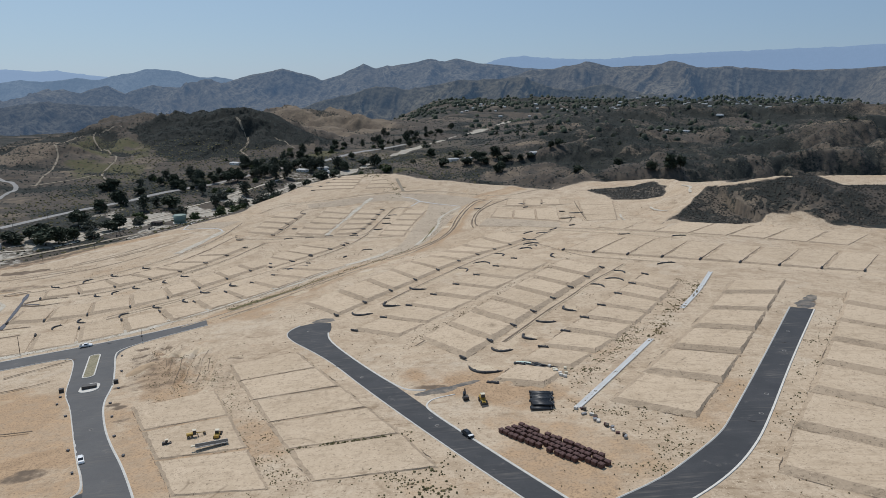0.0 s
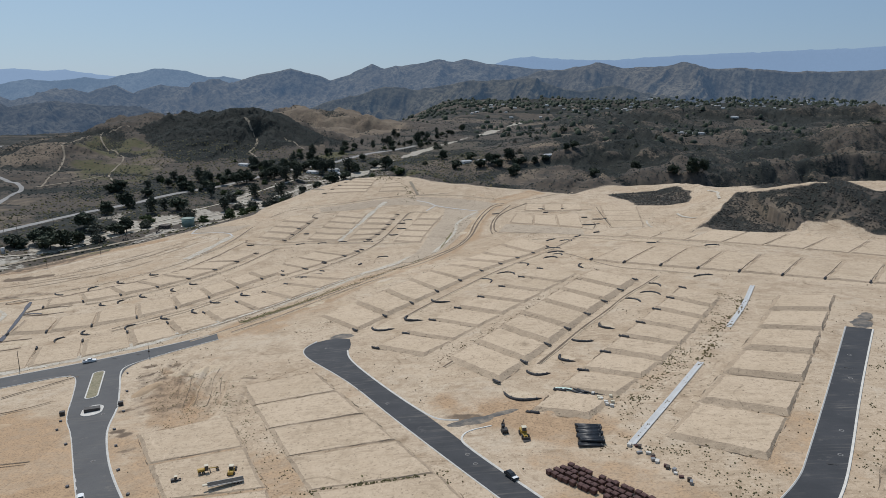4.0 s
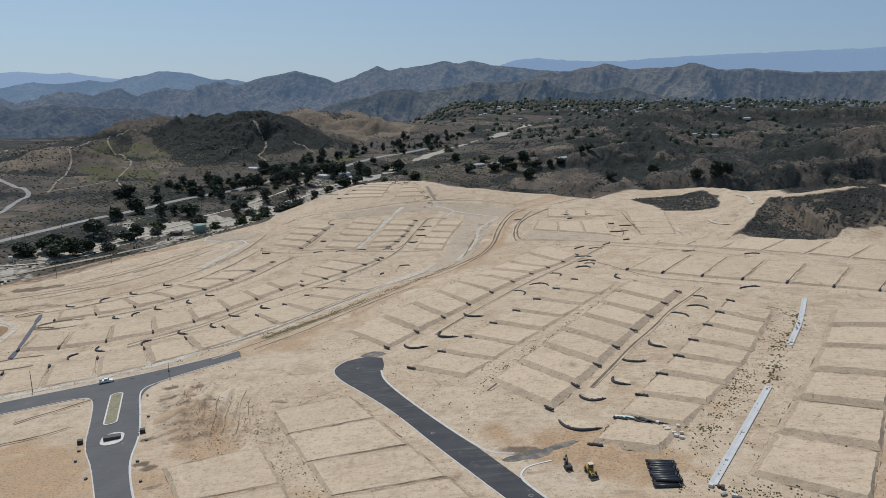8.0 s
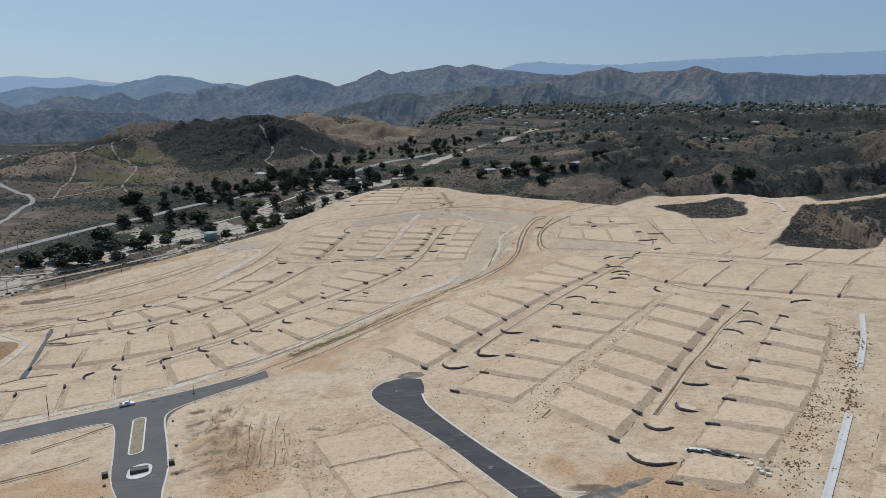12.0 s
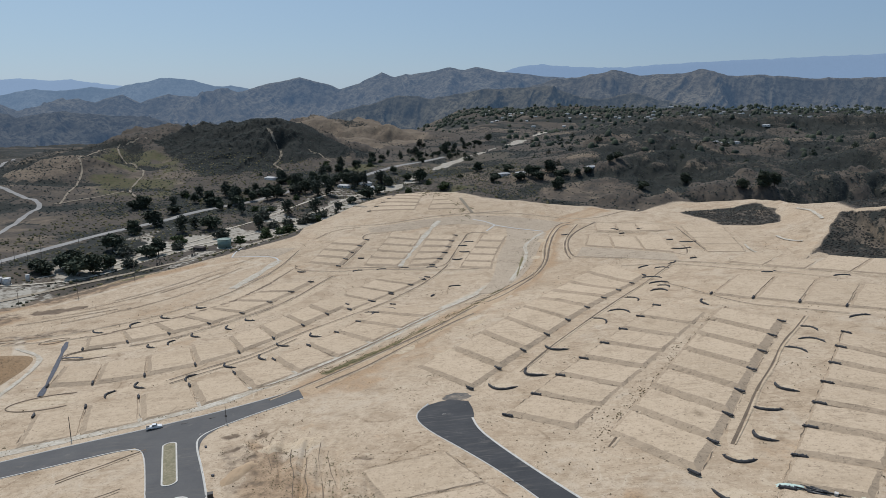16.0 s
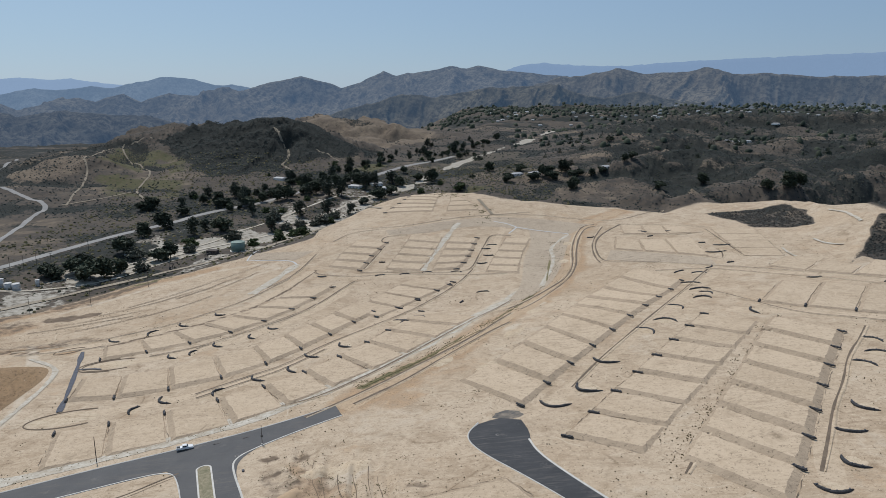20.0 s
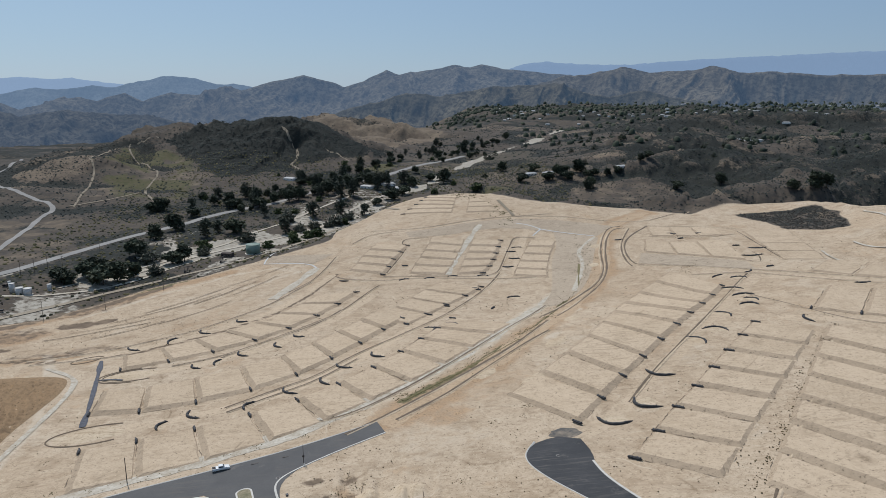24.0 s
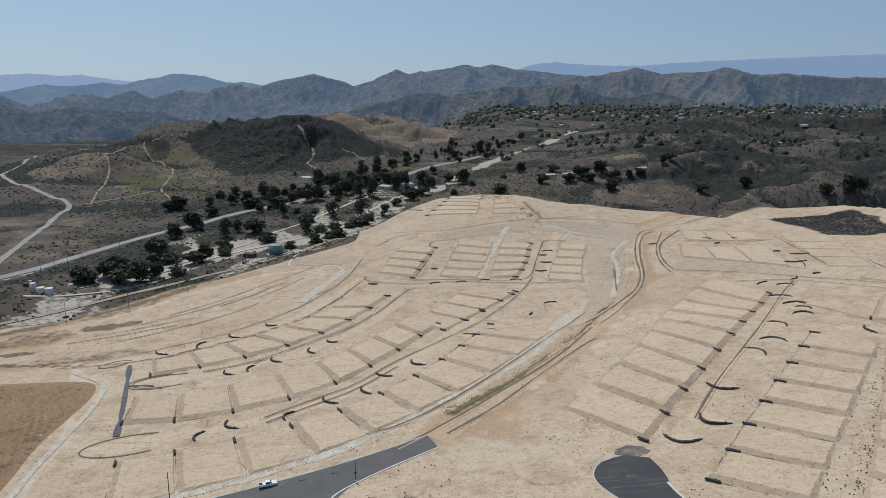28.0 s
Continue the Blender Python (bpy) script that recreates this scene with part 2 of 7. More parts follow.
def matter(name, colour, other=None, scale=2.0, rough=0.85, metal=0.0, bump=0.0, grain=12.0, jitter=0.0):
    """A plain surface in two tones at two scales, with a fine relief."""
    m, n, l, b = tree_of(name)
    where = n.new("ShaderNodeNewGeometry").outputs["Position"]
    other = other or tuple(c * 0.72 for c in colour)
    big, fine = noise_at(n, l, where, scale), noise_at(n, l, where, grain, 3.0)
    c = mixed(n, l, ramp(n, l, big, 0.35, 0.68), colour, other)
    c = mixed(n, l, ramp(n, l, fine, 0.45, 0.8), c, tuple(v * 0.8 for v in other))
    if jitter:
        r = n.new("ShaderNodeObjectInfo").outputs["Random"]
        c = mixed(n, l, ramp(n, l, r, 0.0, 1.0 / jitter), c, tuple(min(1, v * 1.5) for v in colour))
    l.new(c, b.inputs["Base Color"])
    b.inputs["Roughness"].default_value, b.inputs["Metallic"].default_value = rough, metal
    if bump:
        k = node(n, "ShaderNodeBump", Strength=0.6, Distance=bump)
        l.new(fine, k.inputs["Height"])
        l.new(k.outputs[0], b.inputs["Normal"])
    return m


def streaks(n, l, where, turn, long=0.10, thin=0.55):
    """Long thin marks, as blades and wheels leave them, running one way."""
    m = n.new("ShaderNodeMapping")
    m.inputs["Rotation"].default_value = (0, 0, radians(-turn))
    m.inputs["Scale"].default_value = (long, thin, 0.1)
    l.new(where, m.inputs["Vector"])
    return noise_at(n, l, m.outputs[0], 1.0, 5.0, 0.7)


def tracks(n, l, where, scale, count, thin):
    """Winding bundles of wheel marks: level lines of a broad noise."""
    base = noise_at(n, l, where, scale, 1.5, 0.45)
    m = n.new("ShaderNodeMath")
    m.operation, m.inputs[1].default_value = "MULTIPLY", count
    l.new(base, m.inputs[0])
    f = n.new("ShaderNodeMath")
    f.operation, f.inputs[1].default_value = "PINGPONG", 1.0
    l.new(m.outputs[0], f.inputs[0])
    return ramp(n, l, f.outputs[0], thin, thin * 0.3)


def both(n, l, a, b):
    k = n.new("ShaderNodeMath")
    k.operation = "MULTIPLY"
    l.new(a, k.inputs[0])
    l.new(b, k.inputs[1])
    return k.outputs[0]


def worn_soil(n, l, where, col, dark, light, calm=0.0):
    """Grading and wheel marks where a broad noise lets them show, mottling, and small clods and stones."""
    broad = noise_at(n, l, where, 0.018, 2.0)
    patchy = noise_at(n, l, where, 0.09, 5.0, 0.65)
    col = mixed(n, l, ramp(n, l, noise_at(n, l, where, 0.11, 7.0, 0.75), 0.52 + 0.06 * calm, 0.80 + 0.15 * calm), col, light)
    col = mixed(n, l, ramp(n, l, patchy, 0.50 + 0.06 * calm, 0.80 + 0.1 * calm), col, dark)
    col = mixed(n, l, both(n, l, ramp(n, l, streaks(n, l, where, 55), 0.50, 0.74), ramp(n, l, broad, 0.42, 0.58)), col, dark)
    col = mixed(n, l, both(n, l, ramp(n, l, streaks(n, l, where, -32, 0.07, 0.8), 0.52, 0.72), ramp(n, l, broad, 0.56, 0.42)), col, light)
    col = mixed(n, l, both(n, l, tracks(n, l, where, 0.014, 22.0, 0.08), ramp(n, l, patchy, 0.46 + 0.06 * calm, 0.70)), col, tuple(v * 0.85 for v in dark))
    col = mixed(n, l, both(n, l, tracks(n, l, where, 0.03, 15.0, 0.09), ramp(n, l, patchy, 0.56 - 0.08 * calm, 0.40)), col, light)
    col = mixed(n, l, ramp(n, l, noise_at(n, l, where, 0.42, 7.0, 0.8), 0.52, 0.74), col, tuple(v * 0.9 for v in dark))
    col = mixed(n, l, ramp(n, l, noise_at(n, l, where, 0.9, 4.0, 0.85), 0.57, 0.65), col, tuple(v * 0.62 for v in dark))
    return mixed(n, l, ramp(n, l, noise_at(n, l, where, 1.5, 2.0, 0.8), 0.63, 0.70), col, tuple(min(0.75, v * 1.15) for v in light))


def land_material():
    """Graded soil, scrub, grass and gravel, spread by the land's cover layers."""
    m, n, l, b = tree_of("land")
    where = n.new("ShaderNodeNewGeometry").outputs["Position"]
    cover = n.new("ShaderNodeVertexColor")
    cover.layer_name = "cover"
    split = n.new("ShaderNodeSeparateColor")
    l.new(cover.outputs["Color"], split.inputs[0])
    soil_k, green_k, pale_k, scrub_k = split.outputs[0], split.outputs[1], split.outputs[2], cover.outputs["Alpha"]
    turned = n.new("ShaderNodeVertexColor")
    turned.layer_name = "turned"
    parts = n.new("ShaderNodeSeparateColor")
    l.new(turned.outputs["Color"], parts.inputs[0])
    huge, big, mid, fine = (noise_at(n, l, where, s, 5.0) for s in (0.008, 0.04, 0.22, 1.4))
    speck = noise_at(n, l, where, 0.20, 4.0, 0.75)
    soil = mixed(n, l, ramp(n, l, big, 0.35, 0.7), (0.480, 0.376, 0.270), (0.428, 0.326, 0.226))
    soil = mixed(n, l, ramp(n, l, huge, 0.45, 0.7), soil, (0.500, 0.400, 0.296))
    soil = mixed(n, l, ramp(n, l, mid, 0.5, 0.85), soil, (0.325, 0.235, 0.153))
    soil = mixed(n, l, ramp(n, l, fine, 0.5, 0.95), soil, (0.29, 0.22, 0.145))
    soil = worn_soil(n, l, where, soil, (0.275, 0.198, 0.128), (0.50, 0.405, 0.298))
    dry = mixed(n, l, ramp(n, l, big, 0.3, 0.7), (0.088, 0.073, 0.058), (0.054, 0.048, 0.043))
    dry = mixed(n, l, ramp(n, l, mid, 0.45, 0.75), dry, (0.115, 0.089, 0.066))
    gold = mixed(n, l, ramp(n, l, big, 0.35, 0.66), (0.185, 0.145, 0.105), (0.115, 0.088, 0.066))
    gold = mixed(n, l, ramp(n, l, mid, 0.5, 0.75), gold, (0.085, 0.068, 0.052))
    grass = mixed(n, l, ramp(n, l, mid, 0.35, 0.7), (0.070, 0.072, 0.034), (0.105, 0.086, 0.052))
    brush = mixed(n, l, ramp(n, l, fine, 0.40, 0.6), (0.017, 0.020, 0.018), (0.038, 0.038, 0.033))
    gravel = mixed(n, l, ramp(n, l, mid, 0.35, 0.7), (0.40, 0.365, 0.31), (0.24, 0.21, 0.165))

    def over(base, amount, top, noise, sharp=0.25):
        """top where amount beats the noise, so that borders fray."""
        d = n.new("ShaderNodeMath")
        d.operation = "SUBTRACT"
        l.new(amount, d.inputs[0])
        l.new(noise, d.inputs[1])
        return mixed(n, l, ramp(n, l, d.outputs[0], -sharp * 0.5, sharp * 0.5), base, top)

    c = over(dry, parts.outputs[0], gold, big, 0.3)
    c = over(c, green_k, grass, mid, 0.4)
    c = over(c, scrub_k, brush, speck, 0.14)
    c = over(c, pale_k, gravel, mid, 0.2)
    c = over(c, soil_k, soil, fine, 0.3)
    fresh = mixed(n, l, ramp(n, l, mid, 0.35, 0.7), (0.430, 0.294, 0.180), (0.325, 0.218, 0.132))
    fresh = mixed(n, l, ramp(n, l, fine, 0.48, 0.7), fresh, (0.19, 0.135, 0.09))
    c = over(c, both(n, l, parts.outputs[0], soil_k), fresh, mid, 0.5)
    c = over(c, parts.outputs[1], mixed(n, l, ramp(n, l, fine, 0.4, 0.7), (0.52, 0.435, 0.338), (0.41, 0.335, 0.25)), mid, 0.5)
    c = over(c, parts.outputs[2], mixed(n, l, ramp(n, l, mid, 0.4, 0.7), (0.135, 0.100, 0.072), (0.21, 0.155, 0.108)), mid, 0.3)
    weedy = mixed(n, l, ramp(n, l, fine, 0.42, 0.62), (0.085, 0.085, 0.040), (0.20, 0.16, 0.095))
    c = over(c, turned.outputs["Alpha"], weedy, speck, 0.25)
    l.new(c, b.inputs["Base Color"])
    b.inputs["Roughness"].default_value = 0.95
    b.inputs["Specular IOR Level"].default_value = 0.15
    k = node(n, "ShaderNodeBump", Strength=0.7, Distance=0.45)
    l.new(mid, k.inputs["Height"])
    l.new(k.outputs[0], b.inputs["Normal"])
    return m


LAND = land_material()


def grid_sheet(name, X, Y, Z, material, cover=None, turned=None):
    """One sheet of quads over rows and columns of places."""
    rows, cols = X.shape
    mesh = bpy.data.meshes.new(name)
    i = np.arange(rows * cols).reshape(rows, cols)
    quads = np.stack([i[:-1, :-1], i[:-1, 1:], i[1:, 1:], i[1:, :-1]], -1).reshape(-1, 4)
    mesh.vertices.add(rows * cols)
    mesh.vertices.foreach_set("co", np.stack([X, Y, Z], -1).ravel().astype(np.float32))
    mesh.loops.add(quads.size)
    mesh.loops.foreach_set("vertex_index", quads.ravel().astype(np.int32))
    mesh.polygons.add(len(quads))
    mesh.polygons.foreach_set("loop_start", np.arange(0, quads.size, 4, dtype=np.int32))
    mesh.polygons.foreach_set("use_smooth", np.ones(len(quads), bool))
    for key, values in (("cover", cover), ("turned", turned)):
        if values is not None:
            layer = mesh.color_attributes.new(key, "FLOAT_COLOR", "POINT")
            layer.data.foreach_set("color", values.reshape(-1).astype(np.float32))
    mesh.update()
    mesh.validate()
    mesh.materials.append(material)
    return new(name, mesh)


def fan(near, far, rows, centre=(-50.0, -20.0), half=47.0, columns=900, around=True):
    """Places spread in rings round a point, closely over the looked-at side."""
    a = np.linspace(-half, half, columns)
    if around:
        a = np.concatenate([np.linspace(-180, -half, 50)[:-1], a, np.linspace(half, 180, 50)[1:]])
    r = np.concatenate([np.linspace(0, near, 12)[:-1], np.geomspace(near, far, rows)])
    A, Rr = np.meshgrid(np.radians(a), r)
    return centre[0] + Rr * np.sin(A), centre[1] + Rr * np.cos(A)


COPSE = [(148, 694), (182, 697), (205, 694), (219, 685), (212, 654), (196, 604), (175, 606), (160, 621), (160, 657)]
KNOLL_BRUSH = [(158, 494), (174, 505), (184, 492), (212, 490), (229, 493), (246, 503), (262, 500), (272, 480), (294, 472), (420, 452), (520, 452), (520, 566), (345, 566), (290, 556), (266, 546), (253, 547), (239, 556), (222, 568), (205, 552)]
DARK_HILL = [(-560, 1281), (-507, 1340), (-444, 1390), (-367, 1390), (-320, 1370), (-275, 1330), (-205, 1290), (-215, 1225), (-271, 1185), (-316, 1150), (-347, 1085), (-407, 1075), (-450, 1146), (-516, 1244)]
GOLD_HILL = [(-430, 1690), (-387, 1790), (-299, 1820), (-191, 1790), (-87, 1700), (-108, 1538), (-190, 1450), (-260, 1470), (-330, 1560)]
GREEN_SPUR = [(-600, 1215), (-543, 1262), (-475, 1170), (-425, 1030), (-410, 980), (-434, 950), (-495, 965), (-552, 1079)]
GREEN_FIELD = [(-215, 1160), (-190, 1225), (-160, 1210), (-186, 1125)]


def within(X, Y, polygon, soft, fray, seed):
    """1 inside an outline and 0 outside, with a frayed border."""
    return smooth(-soft, soft, edge_distance(X, Y, polygon) + fray * (fbm(X, Y, 2.2 * fray, 4, seed) - 0.5))


def land_cover(X, Y, Z):
    """How much bare soil, green grass, pale gravel and dark brush there is."""
    d = edge_distance(X, Y, SITE_EDGE) + 10 * (fbm(X, Y, 30, 3, 3) - 0.5)
    soil = np.where(X < -190, smooth(3, 13, d), smooth(-14, -2, d))
    n1, n2 = fbm(X, Y, 120, 4, 61), fbm(X, Y, 45, 4, 62)
    copse = within(X, Y, COPSE, 2.5, 12, 8)
    rough = 7 * (fbm(X, Y, 14, 4, 9) - 0.5)
    knoll = within(X, Y, KNOLL_BRUSH, 1.6, 9, 10)
    hidden = smooth(270, 290, X) * smooth(556, 566, Y) * (1 - smooth(372, 378, X) * smooth(640, 646, Y))
    knoll = np.maximum(knoll, hidden)
    for scar in ([(232, 544), (230, 526), (231, 512)], [(246, 522), (239, 506)], [(280, 532), (271, 517), (257, 502)], [(319, 551), (299, 530), (268, 499)]):
        knoll = knoll * (0.70 + 0.30 * smooth(0.3, 1.6, line_distance(X, Y, scar) + 0.35 * rough))
    soil = soil * (1 - copse) * (1 - knoll)
    wash = line_distance(X, Y, WASH)
    pale = 1.0 - smooth(8, 30, (wash + 34 * (n2 - 0.5)) * (1 + 2.6 * smooth(900, 1200, Y)))
    flat = 1 - smooth(30, 130, wash)
    pale = pale * (0.55 + 0.45 * smooth(0.4, 0.6, n1)) * (0.62 + 0.38 * smooth(600, 680, Y))
    pale = np.maximum(pale, flat * smooth(0.50, 0.62, n2) * (0.62 - 0.35 * smooth(850, 1150, Y)))
    road = line_distance(X, Y, HIGHWAY)
    pale = np.maximum(pale, 0.5 - 0.5 * smooth(4, 9, road))
    green = 0.8 * within(X, Y, GREEN_SPUR, 25, 60, 64) * smooth(0.36, 0.52, n2)
    green = np.maximum(green, 0.9 * within(X, Y, GREEN_FIELD, 4, 8, 65))
    green = np.maximum(green, 0.75 * np.exp(-((X + 45) / 46) ** 2 - ((Y - 832) / 22) ** 2))
    green = np.maximum(green, 0.35 * smooth(0.5, 0.62, n1) * smooth(260, 60, np.abs(X + 20)) * smooth(1050, 1120, Y) * smooth(1500, 1350, Y))
    bx, by = X + 46 * (fbm(X, Y, 90, 3, 31) - 0.5), Y + 46 * (fbm(X, Y, 90, 3, 32) - 0.5)
    cut, fine = ridges(bx, by, 120, 5, 40) - 0.36, ridges(bx + 9 * fbm(X, Y, 30, 2, 35), by, 44, 4, 44) - 0.36
    hollow = smooth(0.12, -0.20, cut + 0.35 * fine + 0.3 * (n2 - 0.5))     # brush fills the gullies, the spurs stay bare
    scrub = 0.20 + 0.52 * hollow + 0.35 * (n1 - 0.5) + 0.30 * (n2 - 0.5)
    right = smooth(110, 320, X) * smooth(690, 740, Y)
    scrub = scrub + right * (0.20 + 0.10 * smooth(420, 800, X)) + 0.10 * smooth(-430, -560, X) + 0.2 * smooth(-600, -700, X)
    dark = within(X, Y, DARK_HILL, 14, 70, 66)
    scrub = np.maximum(scrub, dark * (0.74 + 0.5 * (n2 - 0.5) + 0.2 * hollow))
    scrub = scrub - 0.16 * within(X, Y, GOLD_HILL, 25, 60, 67) + 0.08 * smooth(1900, 2200, Y)
    scrub = np.maximum(scrub, np.maximum(knoll * (0.60 + 0.5 * (n2 - 0.5) + 0.7 * (fbm(X, Y, 9, 3, 68) - 0.5)), copse * (0.5 + 0.6 * (fbm(X, Y, 9, 3, 68) - 0.5))))
    scrub = scrub * (1 - 0.8 * smooth(0.3, 0.6, pale)) * (1 - 0.5 * green)
    return np.stack([np.clip(v, 0, 1) for v in (soil, green * (1 - soil), pale * (1 - soil), scrub * (1 - soil))], -1)


GRAVEL_LINE = [(-150, 352), (-125, 375), (-104, 396), (-78, 428), (-52, 479), (-29, 517), (-17, 546), (-8, 584), (-7, 616)]
TURNED_LINES = [  # layer (0 brown, 1 pale, 2 dark, 3 weeds), half width, strength, line
    (0, 10.0, 0.72, [(-118, 350), (-98, 372), (-72, 405), (-42, 454), (-15, 511), (9, 559), (17, 598), (24, 637), (42, 680), (81, 720)]),
    (0, 9.0, 0.75, [(-420, 470), (-372, 513), (-336, 558), (-306, 606), (-260, 635)]),
    (2, 3.6, 0.9, [(-420, 478), (-384, 506), (-351, 541), (-323, 580), (-297, 613)]), (2, 1.6, 0.75, [(-350, 466), (-300, 462), (-262, 468), (-224, 492), (-196, 519), (-181, 551), (-170, 589)])]
TURNED_LINES += [(3, 4.5, 0.72, [(-400, 508), (-359, 549), (-323, 596), (-286, 630)]), (3, 2.2, 0.66, [(-112, 371), (-82, 402), (-50, 447), (-19, 521), (-6, 559), (0, 598)]),
                 (0, 6.0, 0.7, [(-400, 452), (-350, 458), (-305, 470), (-284, 462)]), (1, 3.0, 0.66, [(-312, 474), (-286, 432), (-264, 376), (-256, 332), (-262, 280)])]
TURNED_LINES += [(1, 2.6, 0.60, [(-331, 541), (-297, 591), (-254, 626), (-222, 627), (-200, 607), (-234, 583)]), (0, 3.0, 0.58, [(-128, 306), (-116, 286), (-104, 256), (-96, 232)]),
                 (0, 4.0, 0.6, [(-206, 268), (-188, 250), (-170, 236), (-150, 208)]), (1, 6.0, 0.62, GRAVEL_LINE)]
TURNED_SPOTS = [  # layer, strength, place, half widths, turn
    (0, 0.9, 18, 230, 36, 19, -30), (0, 0.7, 30, 165, 28, 12, -48), (0, 0.66, -70, 198, 15, 8, 30), (2, 0.9, -323, 528, 22, 7, 24), (2, 0.8, -346, 482, 14, 5, 10), (0, 0.8, -352, 501, 40, 16, 40), (2, 0.7, -126, 312, 4, 2.4, 0),
    (2, 0.75, -133, 301, 4, 2, 30), (2, 0.75, -121, 244, 4, 2.4, 10), (2, 0.7, -126, 263, 4, 2, 0)]
TURNED_SPOTS += [(0, 0.62, -150, 196, 24, 12, 30), (1, 0.62, -108, 296, 9, 6, 40), (0, 0.62, -176, 252, 16, 8, 20), (2, 0.66, -66, 263, 6, 2, 15), (0, 0.6, -95, 352, 16, 8, 40), (1, 0.6, 164, 487, 30, 10, 20),
                 (0, 0.66, -60, 378, 9, 4, 50), (0, 0.66, -78, 388, 8, 4, 50), (1, 0.66, -44, 430, 9, 4, 50), (1, 0.66, -24, 481, 8, 4, 52), (2, 0.62, -2, 230, 10, 4, -20)]
TURNED_SPOTS += [(0, 0.9, -128, 198, 24, 11, 20), (2, 0.66, -122, 190, 9, 5, 10), (0, 0.72, -168, 240, 52, 34, 10), (0, 0.66, -108, 262, 12, 46, 25), (0, 0.6, -88, 205, 12, 30, 28), (0, 0.55, 200, 235, 60, 18, 57), (0, 0.6, 90, 200, 16, 30, -35), (2, 0.6, 168, 306, 12, 6, 57), (2, 0.52, -352, 507, 46, 18, 40), (2, 0.48, -331, 560, 40, 12, 50), (2, 0.48, -310, 474, 42, 9, 12), (2, 0.46, -120, 280, 14, 40, 22)]
TURNED_SPOTS += [(0, 0.62, -78, 190, 46, 26, 30), (0, 0.6, -92, 222, 20, 26, 30), (0, 0.6, -150, 210, 60, 60, 0), (0, 0.56, 40, 175, 40, 14, -50), (2, 0.7, -138, 313, 5, 3, 0), (2, 0.7, -117, 241, 4, 2.5, 10), (2, 0.6, -87, 285, 5, 2, 0), (0, 0.6, 84, 208, 16, 8, 57)]
TURNED_SPOTS += [(2, 0.5, -114, 217, 3, 2, 0), (2, 0.6, -110, 228, 4, 2, 20), (2, 0.55, -106, 203, 3, 2, 0)]


def turned_soil(X, Y, wild):
    """Where the soil is freshly dug, pale, damp or weedy; on the wild land the first layer is dry gold grass."""
    out = np.zeros(X.shape + (4,))
    n = 0.6 * (fbm(X, Y, 9, 4, 81) - 0.5) + 0.5 * (fbm(X, Y, 28, 2, 82) - 0.5)
    for layer, half, power, line in TURNED_LINES:
        d = line_distance(X, Y, line)
        out[..., layer] = np.maximum(out[..., layer], power * (1 - smooth(0.5, 1.5, d / half + 1.3 * n)))
    for layer, power, cx, cy, rx, ry, turn in TURNED_SPOTS:
        c, s = math.cos(radians(turn)), math.sin(radians(turn))
        px, py = (X - cx) * c + (Y - cy) * s, (Y - cy) * c - (X - cx) * s
        d = np.hypot(px / rx, py / ry)
        out[..., layer] = np.maximum(out[..., layer], power * (1 - smooth(0.55, 1.2, d + 1.2 * n)))
    loose = smooth(0.58, 0.72, fbm(X, Y, 34, 4, 83)) * 0.34 * (1 - wild)
    out[..., 0] = np.maximum(out[..., 0], loose)
    out[..., 1] = np.maximum(out[..., 1], smooth(0.58, 0.72, fbm(X, Y, 26, 4, 84)) * 0.34 * (1 - wild))
    gold = 0.8 * within(X, Y, GOLD_HILL, 25, 60, 87)
    for fx, fy, fr, fs in ((290, 1345, 90, 40), (150, 1190, 60, 30), (270, 1135, 60, 22), (620, 1135, 130, 34), (600, 1400, 160, 26), (700, 1840, 260, 50), (-640, 1090, 70, 120)):
        gold = np.maximum(gold, 0.62 * np.exp(-((X - fx) / fr) ** 4 - ((Y - fy) / fs) ** 4))
    out[..., 0] = np.maximum(out[..., 0], wild * 0.75 * smooth(0.2, 0.6, gold + 0.6 * (fbm(X, Y, 60, 4, 85) - 0.5)))
    out[..., 0] = np.maximum(out[..., 0], wild * 0.46 * smooth(0.5, 0.62, fbm(X, Y, 90, 4, 86)))
    out[..., 1:] *= (1 - wild)[..., None] * 1.0
    return np.clip(out, 0, 1)


GX, GY = fan(95, 2600, 560, columns=1000)
GZ = ground(GX, GY)
COVER = land_cover(GX, GY, GZ)
land = grid_sheet("ground", GX, GY, GZ, LAND, COVER, turned_soil(GX, GY, 1 - COVER[..., 0]))
tagged(land, "graded tan building land amid dry scrub hills and a pale wash", "ground", kind="structure")


